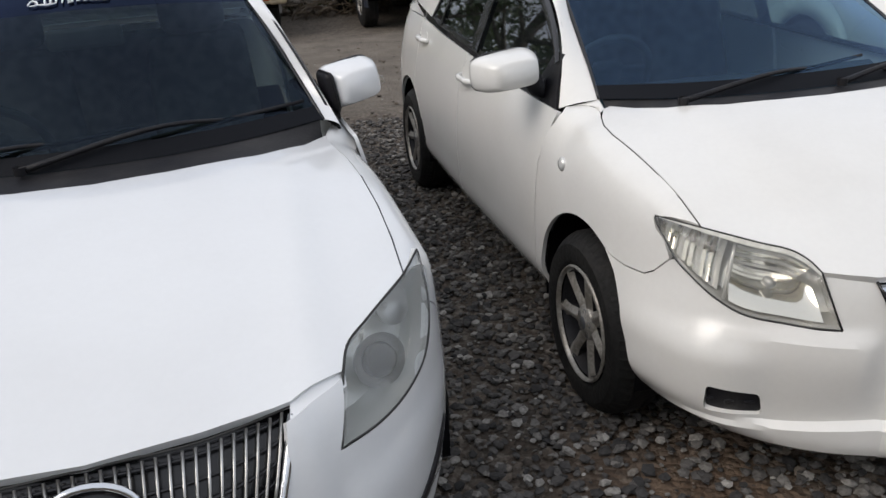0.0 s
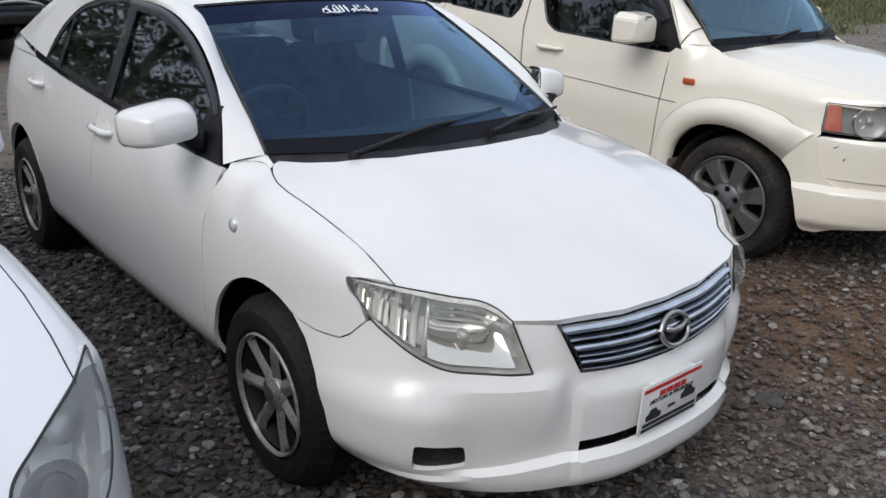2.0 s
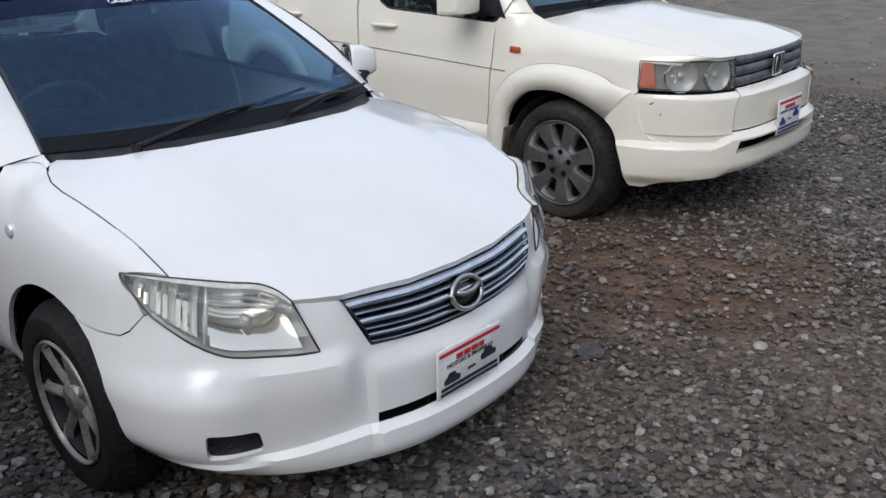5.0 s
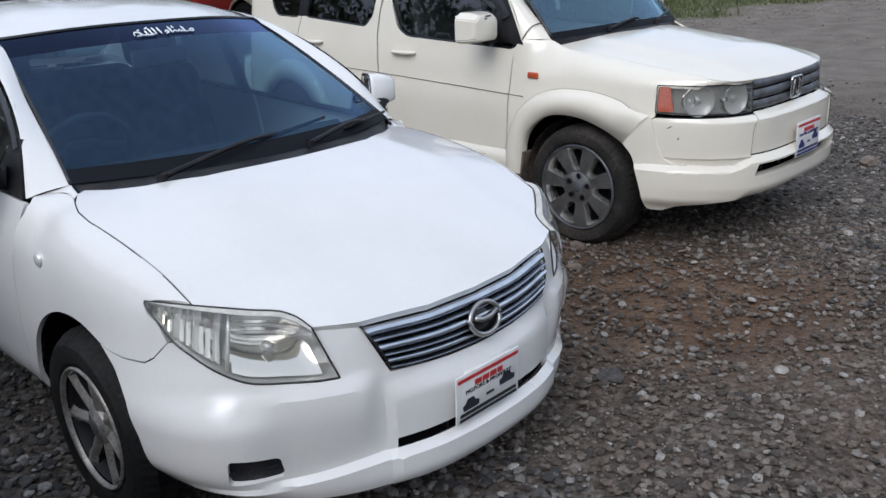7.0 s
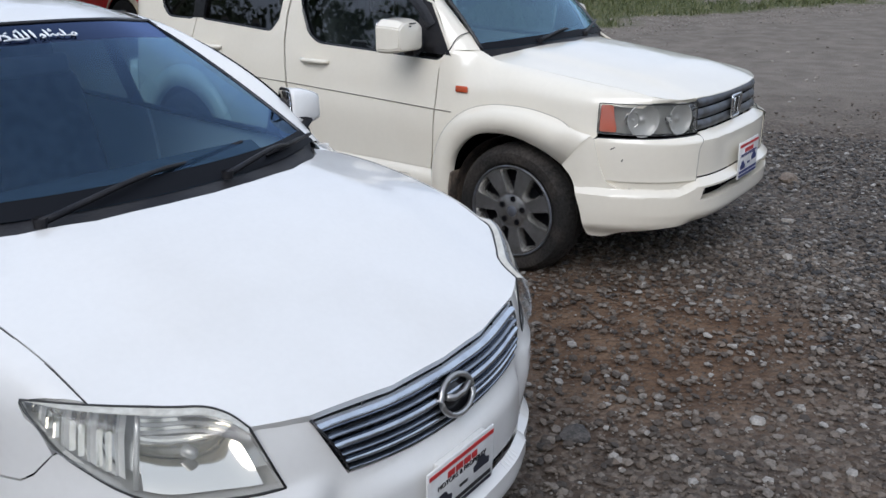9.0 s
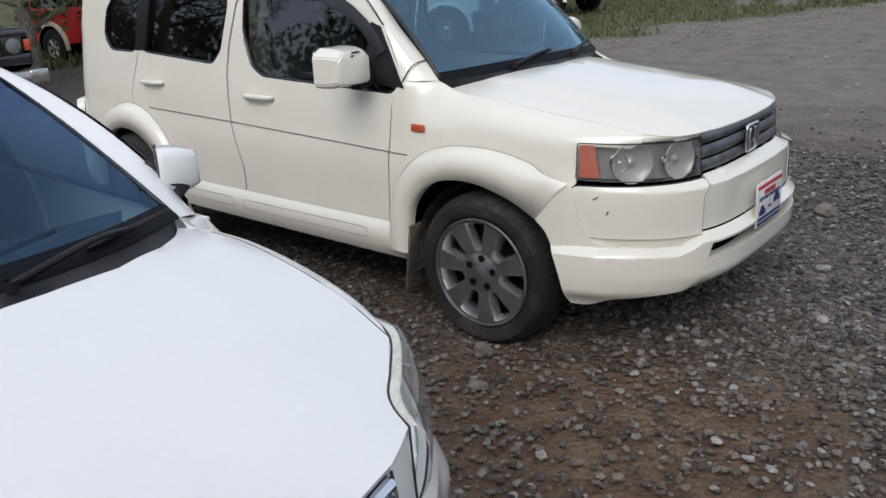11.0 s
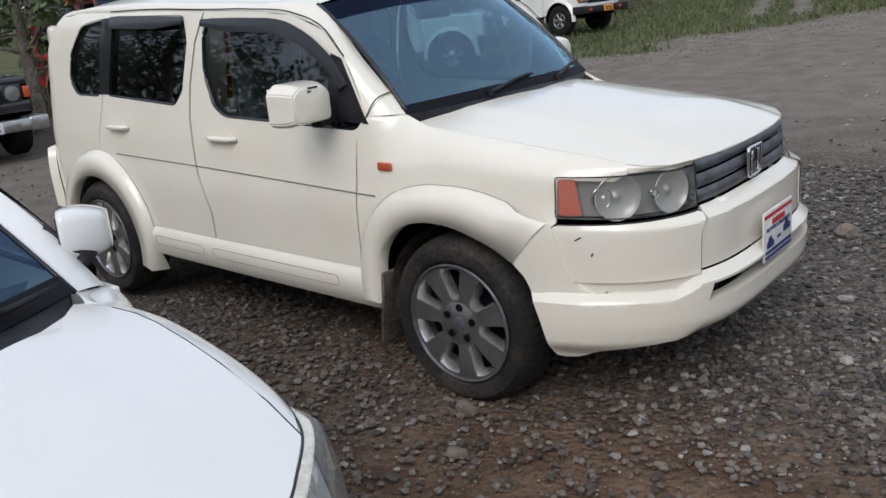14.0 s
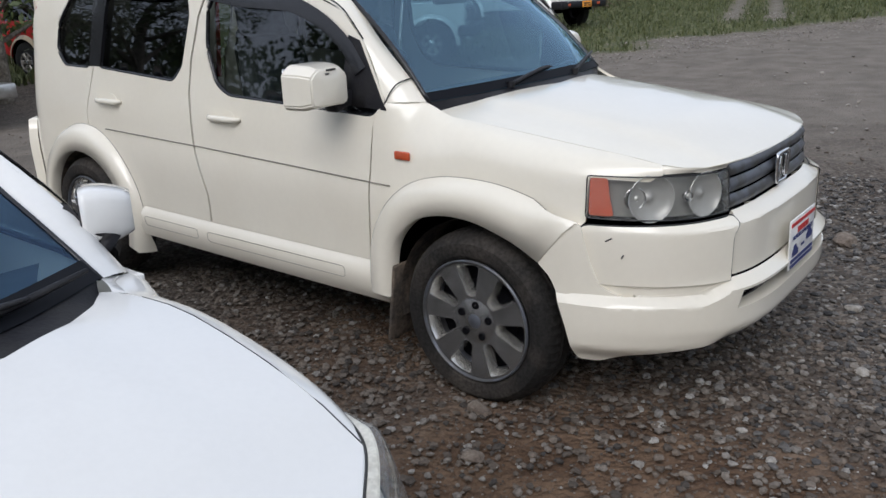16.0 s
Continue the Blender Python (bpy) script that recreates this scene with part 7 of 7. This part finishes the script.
def lump(seed, squash=(1, 1, 1), sub=1):
    """An angular stone, about one unit wide."""
    r = random.Random(seed)
    bm = bmesh.new()
    bmesh.ops.create_icosphere(bm, subdivisions=sub, radius=0.5)
    ax = [Vector((r.gauss(0, 1), r.gauss(0, 1), r.gauss(0, 1))).normalized() for _ in range(7)]
    cutd = [r.uniform(0.26, 0.42) for _ in range(7)]
    for v_ in bm.verts:
        for n_, c_ in zip(ax, cutd):
            over = v_.co.dot(n_) - c_
            if over > 0:
                v_.co -= n_ * over
        v_.co = Vector((v_.co.x * squash[0], v_.co.y * squash[1], v_.co.z * squash[2]))
    return bm


wall = root("stone_wall", pose(0, 0, 0), "low dry-stone wall of dark stacked stones", "wall", kind="structure")
shapes = []
for k in range(8):
    me = bpy.data.meshes.new("stone")
    b = lump(50 + k, (1.2, 0.9, 0.55), 2)
    b.to_mesh(me)
    b.free()
    me.materials.append(WALLSTONE)
    shapes.append(me)
wr = random.Random(3)
for row in range(4):
    x = -5.6 + 0.1 * row
    while x < 5.6:
        w = wr.uniform(0.26, 0.46)
        ob = new("stone", shapes[wr.randrange(8)])
        ob.parent = wall
        ob.matrix_basis = pose(x + w / 2, 14.0 + wr.uniform(-0.06, 0.06) + 0.03 * row, 0.09 + row * 0.17, wr.uniform(-8, 8), wr.uniform(-8, 8), wr.uniform(-20, 20)) @ Matrix.Diagonal((w * 1.15, 0.5, 0.36, 1))
        x += w
# brush heap at the bank's edge
for bx, by, n_, s_ in ((23.0, 13.5, 160, 1.2), (25.5, 12.5, 160, 1.3), (0.4, 13.3, 60, 0.5), (-0.5, 13.4, 50, 0.4)):
    bms = []
    for k in range(n_):
        c = Vector((wr.gauss(0, 0.8 * s_), wr.gauss(0, 0.4 * s_), wr.uniform(0.02, 0.5) * s_))
        d = Vector((wr.gauss(0, 1), wr.gauss(0, 0.6), wr.gauss(0, 0.3))).normalized() * wr.uniform(0.2, 0.7) * s_
        bms.append(tube([c - d, c + Vector((0, 0, 0.08)), c + d], [0.012, 0.010, 0.005], 4))
    heap = part("brush_heap", merge(*bms), DRYLEAF, None)
    heap.location = (bx, by, rise(bx, by))
    tagged(heap, "heap of dry cut branches", "branches", "", "stuff")

# ---- ground: one sheet with gravel, bare dirt, a dusty road and grass ----
def ground_material():
    m = bpy.data.materials.new("yard_ground")
    m.use_nodes = True
    t = m.node_tree
    b = t.nodes["Principled BSDF"]
    b.inputs["Roughness"].default_value = 0.95
    b.inputs["Specular IOR Level"].default_value = 0.25
    co = t.nodes.new("ShaderNodeTexCoord")
    at = t.nodes.new("ShaderNodeVertexColor")
    at.layer_name = "cover"
    sep = t.nodes.new("ShaderNodeSeparateColor")
    t.links.new(at.outputs[0], sep.inputs[0])

    def noise_fac(scale, lo, hi, detail=5):
        n = t.nodes.new("ShaderNodeTexNoise")
        n.inputs["Scale"].default_value, n.inputs["Detail"].default_value = scale, detail
        t.links.new(co.outputs["Object"], n.inputs["Vector"])
        r = t.nodes.new("ShaderNodeMapRange")
        r.inputs[1].default_value, r.inputs[2].default_value = lo, hi
        t.links.new(n.outputs["Fac"], r.inputs[0])
        return r.outputs[0], n

    def mixed(a, bb, fac):
        x = t.nodes.new("ShaderNodeMix")
        x.data_type = "RGBA"
        for sock, val in ((x.inputs[6], a), (x.inputs[7], bb)):
            if isinstance(val, tuple):
                sock.default_value = (*val, 1)
            else:
                t.links.new(val, sock)
        t.links.new(fac, x.inputs[0])
        return x.outputs[2]

    f_small, _ = noise_fac(38, 0.35, 0.68)
    f_mid, _ = noise_fac(5, 0.4, 0.65)
    vor = t.nodes.new("ShaderNodeTexVoronoi")
    vor.inputs["Scale"].default_value = 34
    t.links.new(co.outputs["Object"], vor.inputs["Vector"])
    vsep = t.nodes.new("ShaderNodeSeparateColor")
    t.links.new(vor.outputs["Color"], vsep.inputs[0])
    pebble = mixed((0.048, 0.041, 0.034), (0.235, 0.208, 0.178), vsep.outputs[0])
    soil = mixed((0.060, 0.047, 0.038), (0.108, 0.084, 0.066), f_mid)
    gravel = mixed(soil, pebble, f_small)
    dirt = mixed((0.098, 0.059, 0.036), (0.164, 0.106, 0.067), f_mid)
    dirt = mixed(dirt, pebble, noise_fac(55, 0.62, 0.72)[0])
    road = mixed((0.145, 0.127, 0.107), (0.205, 0.180, 0.153), noise_fac(2.5, 0.35, 0.65)[0])
    road = mixed(road, (0.10, 0.085, 0.07), noise_fac(14, 0.60, 0.72)[0])
    grass = mixed((0.06, 0.075, 0.028), (0.13, 0.125, 0.06), noise_fac(3, 0.35, 0.65)[0])
    col = mixed(gravel, dirt, sep.outputs[0])
    col = mixed(col, road, sep.outputs[1])
    col = mixed(col, grass, sep.outputs[2])
    t.links.new(col, b.inputs["Base Color"])
    bp = t.nodes.new("ShaderNodeBump")
    bp.inputs["Strength"].default_value, bp.inputs["Distance"].default_value = 0.9, 0.02
    add = t.nodes.new("ShaderNodeMath")
    _, n1 = noise_fac(45, 0, 1)
    t.links.new(n1.outputs["Fac"], add.inputs[0])
    t.links.new(vor.outputs["Distance"], add.inputs[1])
    add.operation = "SUBTRACT"
    t.links.new(add.outputs[0], bp.inputs["Height"])
    t.links.new(bp.outputs[0], b.inputs["Normal"])
    return m


def cover(x, y):
    """Shares of bare dirt, dusty road and grass at a place."""
    w = noise.noise(Vector((x * 0.5, y * 0.5, 3.0)))
    w2 = noise.noise(Vector((x * 1.7, y * 1.7, 8.0)))
    d = max(math.exp(-(((x - 1.75) / 0.95) ** 2 + ((y + 0.45) / 1.15) ** 2)) * 1.35, math.exp(-(((x - 2.3) / 0.8) ** 2 + ((y - 1.0) / 0.9) ** 2)), math.exp(-(((x + 0.75) / 0.4) ** 2 + ((y + 0.6) / 0.5) ** 2)))
    dirt = min(max(d + 0.35 * w2 + 0.15 * w - 0.15, 0), 1) * (1 - ramp(x, 4.5, 6.5))
    along = x * 0.97 + y * 0.1
    road = ramp(along + 1.4 * w + 0.4 * w2, 6.2, 9.0) * (1 - ramp(0.55 * y + 0.14 * x + 0.6 * w, 6.0, 7.0))
    strip_ = ramp(y + 0.4 * w2, 4.2, 5.8) * ramp(x, -6, -3) * (1 - ramp(y + 0.4 * w2, 9.6, 11.2)) * (1 - ramp(x, 6, 9)) * 0.75
    edge = 0.45 * x + y + 1.2 * w + 0.5 * w2
    grass = max(ramp(edge, 12.7, 13.7) * ramp(x, 9, 11), ramp(y + 0.3 * w2, 14.2, 14.8), ramp(-x + w, 12, 13), ramp(-y + w, 14, 15))
    track = max(math.exp(-(((y - 0.3 * x + c + 0.12 * w2) / 0.30) ** 2)) for c in (0.40, 1.55)) * ramp(x, 20.5, 22.5)
    grass *= 1 - 0.92 * track
    return dirt, max(road, strip_, track), grass


def ground_sheet():
    xs = sorted(set([round(v, 3) for v in np.concatenate([np.arange(-3, 8, 0.14), np.arange(-14, -3, 0.5), np.arange(8, 34, 0.5), np.arange(-60, -14, 4), np.arange(34, 62, 4)])] + [-900.0, -250.0, 250.0, 900.0]))
    ys = sorted(set([round(v, 3) for v in np.concatenate([np.arange(-3, 10, 0.14), np.arange(-14, -3, 0.5), np.arange(10, 24, 0.4), np.arange(-60, -14, 4), np.arange(24, 62, 4)])] + [-900.0, -250.0, 250.0, 900.0]))
    verts, cols = [], []
    for y in ys:
        for x in xs:
            far = max(abs(x), abs(y)) > 61
            z = 3.0 if far else rise(x, y)
            if not far:
                z += 0.012 * noise.noise(Vector((x * 0.9, y * 0.9, 0))) + 0.006 * noise.noise(Vector((x * 3, y * 3, 5)))
            verts.append((x, y, z - 0.006))
            cols.append((*cover(x, y), 1.0) if not far else (0, 0, 1, 1))
    n = len(xs)
    faces = [(j * n + i, j * n + i + 1, (j + 1) * n + i + 1, (j + 1) * n + i) for j in range(len(ys) - 1) for i in range(n - 1)]
    me = bpy.data.meshes.new("ground")
    me.from_pydata(verts, [], faces)
    layer = me.color_attributes.new("cover", "FLOAT_COLOR", "POINT")
    layer.data.foreach_set("color", np.array(cols, dtype=np.float32).ravel())
    me.materials.append(ground_material())
    me.polygons.foreach_set("use_smooth", [True] * len(me.polygons))
    return tagged(new("ground", me), "dark gravel yard with bare brown dirt and a dusty road", "ground", kind="structure")


ground_sheet()


def stone_material(name, ramp_to):
    m = shader(name, (0.2, 0.19, 0.18), 0.9)
    t = m.node_tree
    g = t.nodes.new("ShaderNodeNewGeometry")
    r = t.nodes.new("ShaderNodeValToRGB")
    e = r.color_ramp.elements
    e[0].position, e[0].color = 0.0, (*ramp_to[0], 1)
    e[1].position, e[1].color = 1.0, (*ramp_to[-1], 1)
    for p_, c_ in zip((0.35, 0.65, 0.93), ramp_to[1:-1]):
        e.new(p_).color = (*c_, 1)
    t.links.new(g.outputs["Random Per Island"], r.inputs[0])
    co = t.nodes.new("ShaderNodeTexCoord")
    n = t.nodes.new("ShaderNodeTexNoise")
    n.inputs["Scale"].default_value = 90
    t.links.new(co.outputs["Object"], n.inputs["Vector"])
    mr = t.nodes.new("ShaderNodeMapRange")
    mr.inputs[1].default_value, mr.inputs[2].default_value, mr.inputs[3].default_value, mr.inputs[4].default_value = 0.3, 0.7, 0.7, 1.25
    t.links.new(n.outputs["Fac"], mr.inputs[0])
    mul = t.nodes.new("ShaderNodeMix")
    mul.data_type, mul.blend_type = "RGBA", "MULTIPLY"
    mul.inputs[0].default_value = 1
    t.links.new(r.outputs[0], mul.inputs[6])
    t.links.new(mr.outputs[0], mul.inputs[7])
    t.links.new(mul.outputs[2], t.nodes["Principled BSDF"].inputs["Base Color"])
    return m


STONE = stone_material("gravel_stone", ((0.042, 0.036, 0.031), (0.095, 0.075, 0.058), (0.143, 0.115, 0.091), (0.18, 0.16, 0.138), (0.30, 0.285, 0.26)))
GREYSTONE = stone_material("grey_gravel_stone", ((0.026, 0.025, 0.025), (0.062, 0.058, 0.055), (0.105, 0.098, 0.092), (0.19, 0.178, 0.162), (0.34, 0.325, 0.30)))


def scatter(name, count, x0, x1, y0, y1, s0, s1, power, label, keep, mat=STONE):
    protos = []
    for k in range(10):
        b = lump(200 + k, (1.0, 0.8, 0.46))
        bmesh.ops.triangulate(b, faces=b.faces[:])
        b.verts.index_update()
        protos.append((np.array([v_.co[:] for v_ in b.verts]), np.array([[v_.index for v_ in f_.verts] for f_ in b.faces])))
        b.free()
    vs, fs, base, made = [], [], 0, 0
    while made < count:
        x, y = rng.uniform(x0, x1), rng.uniform(y0, y1)
        c = cover(x, y)
        if rng.uniform() > keep(x, y, c):
            continue
        s = s0 + (s1 - s0) * rng.uniform() ** power
        pv, pf = protos[int(rng.integers(10))]
        a = rng.uniform(0, math.tau)
        tilt = rng.uniform(-0.5, 0.5)
        rot = np.array([[math.cos(a), -math.sin(a), 0], [math.sin(a), math.cos(a), 0], [0, 0, 1]]) @ np.array([[1, 0, 0], [0, math.cos(tilt), -math.sin(tilt)], [0, math.sin(tilt), math.cos(tilt)]])
        v_ = pv @ rot.T * s + np.array([x, y, rise(x, y) + s * rng.uniform(0.0, 0.14)])
        vs.append(v_)
        fs.append(pf + base)
        base += len(v_)
        made += 1
    me = bpy.data.meshes.new(name)
    v_, f_ = np.concatenate(vs), np.concatenate(fs)
    me.from_pydata(v_.tolist(), [], f_.tolist())
    me.materials.append(mat)
    return tagged(new(name, me), label, "gravel", kind="stuff")


open_gravel = lambda x, y, c: max(0.0, 1 - 0.45 * c[0] - 0.96 * c[1] - c[2])
scatter("gravel", 24000, -2.3, 0.2, -2.6, 4.6, 0.016, 0.062, 1.7, "loose angular dark grey gravel stones", open_gravel, GREYSTONE)
scatter("gravel", 30000, 0.2, 3.3, -2.6, 2.6, 0.010, 0.054, 2.9, "loose grey and brown gravel stones", open_gravel)
scatter("gravel", 24000, 1.9, 6.5, -2.6, 2.6, 0.010, 0.056, 3.0, "loose pale and dark grey gravel stones", lambda x, y, c: open_gravel(x, y, c) * ramp(x - 0.35 * y, 1.8, 3.6), GREYSTONE)
scatter("gravel", 12000, -2.5, 9.5, -2.6, 9.5, 0.012, 0.06, 3.2, "loose grey and brown gravel stones", open_gravel)
PALEGRAVEL = vary(shader("pale_road_gravel", (0.30, 0.275, 0.24), 0.9), (0.17, 0.15, 0.13), 9, 0.35, 0.65)
scatter("gravel", 2600, 8, 24, 0, 9, 0.02, 0.085, 2.2, "pale loose gravel along the edge of the dusty road", lambda x, y, c: (0.04 + 0.96 * ramp(0.45 * x + y, 10.3, 12.2)) * (1 - c[2]), PALEGRAVEL)

# grass blades on the bank
gv = []
for _ in range(26000):
    x, y = rng.uniform(9, 30), rng.uniform(2.5, 17)
    if cover(x, y)[2] < rng.uniform(0.25, 1.0):
        continue
    a, h = rng.uniform(0, math.tau), rng.uniform(0.04, 0.13)
    w = 0.02
    z = rise(x, y) - 0.01
    dx, dy = math.cos(a) * w, math.sin(a) * w
    lx, ly = rng.normal(0, 0.03), rng.normal(0, 0.03)
    gv += [(x - dx, y - dy, z), (x + dx, y + dy, z), (x + dx * 0.2 + lx, y + dy * 0.2 + ly, z + h), (x - dx * 0.2 + lx, y - dy * 0.2 + ly, z + h)]
for _ in range(9000):
    x, y = rng.uniform(-6, 10), rng.uniform(14.2, 19)
    a, h = rng.uniform(0, math.tau), rng.uniform(0.10, 0.30)
    z = rise(x, y) - 0.01
    dx, dy = math.cos(a) * 0.03, math.sin(a) * 0.03
    lx, ly = rng.normal(0, 0.06), rng.normal(0, 0.06)
    gv += [(x - dx, y - dy, z), (x + dx, y + dy, z), (x + dx * 0.2 + lx, y + dy * 0.2 + ly, z + h), (x - dx * 0.2 + lx, y - dy * 0.2 + ly, z + h)]
gv = np.array(gv)
tagged(mesh_part("grass", gv, np.arange(len(gv)).reshape(-1, 4), GRASS, None), "short uneven green grass on the bank", "grass", kind="stuff")


# ---- larger stones lying loose on the gravel ----
DIRTSTONE = vary(shader("dirt_brown_stone", (0.20, 0.165, 0.13), 0.9), (0.13, 0.10, 0.078), 30, bump=0.4, fine=(120, 0.25))
PALESTONE = vary(shader("pale_grey_stone", (0.34, 0.32, 0.29), 0.9), (0.24, 0.22, 0.19), 30, bump=0.4, fine=(120, 0.2))
DARKSTONE = vary(shader("dark_grey_stone", (0.05, 0.047, 0.045), 0.9), (0.085, 0.078, 0.072), 30, bump=0.4, fine=(120, 0.2))
PALE, BROWN, GREY = "pale angular stone lying loose on the gravel", "dirt-brown flat stone half sunk in the gravel", "dark grey rounded stone on the gravel"
STONES = [
    (1.24, -1.26, 0.072, PALESTONE, PALE), (1.84, -0.87, 0.062, PALESTONE, PALE), (1.79, -1.0, 0.058, PALESTONE, PALE), (0.82, -0.78, 0.13, DARKSTONE, GREY),
    (2.56, -0.28, 0.060, PALESTONE, PALE), (2.55, -0.52, 0.055, PALESTONE, PALE), (2.37, -0.65, 0.048, PALESTONE, PALE), (2.23, -0.79, 0.048, PALESTONE, PALE),
    (3.03, -0.89, 0.075, PALESTONE, PALE), (3.69, -0.72, 0.095, PALESTONE, PALE), (2.02, -0.59, 0.050, DIRTSTONE, BROWN), (2.16, -0.42, 0.05, PALESTONE, PALE),
    (4.74, -0.45, 0.20, DIRTSTONE, BROWN), (2.03, 0.22, 0.12, DIRTSTONE, BROWN), (1.75, 0.05, 0.09, DIRTSTONE, BROWN),
]
for k, (x, y, w, mat, label) in enumerate(STONES):
    bm = lump(700 + k, (1.0, 0.78, 0.42), 2)
    bmesh.ops.scale(bm, vec=(w, w, w), verts=bm.verts[:])
    st = part("stone", bm, mat, None, smooth=False)
    st.matrix_world = pose(x, y, rise(x, y) + 0.10 * w, 4 * (k % 3), 3 * (k % 2), 47 * k)
    tagged(st, label, "stone", "larger stones")
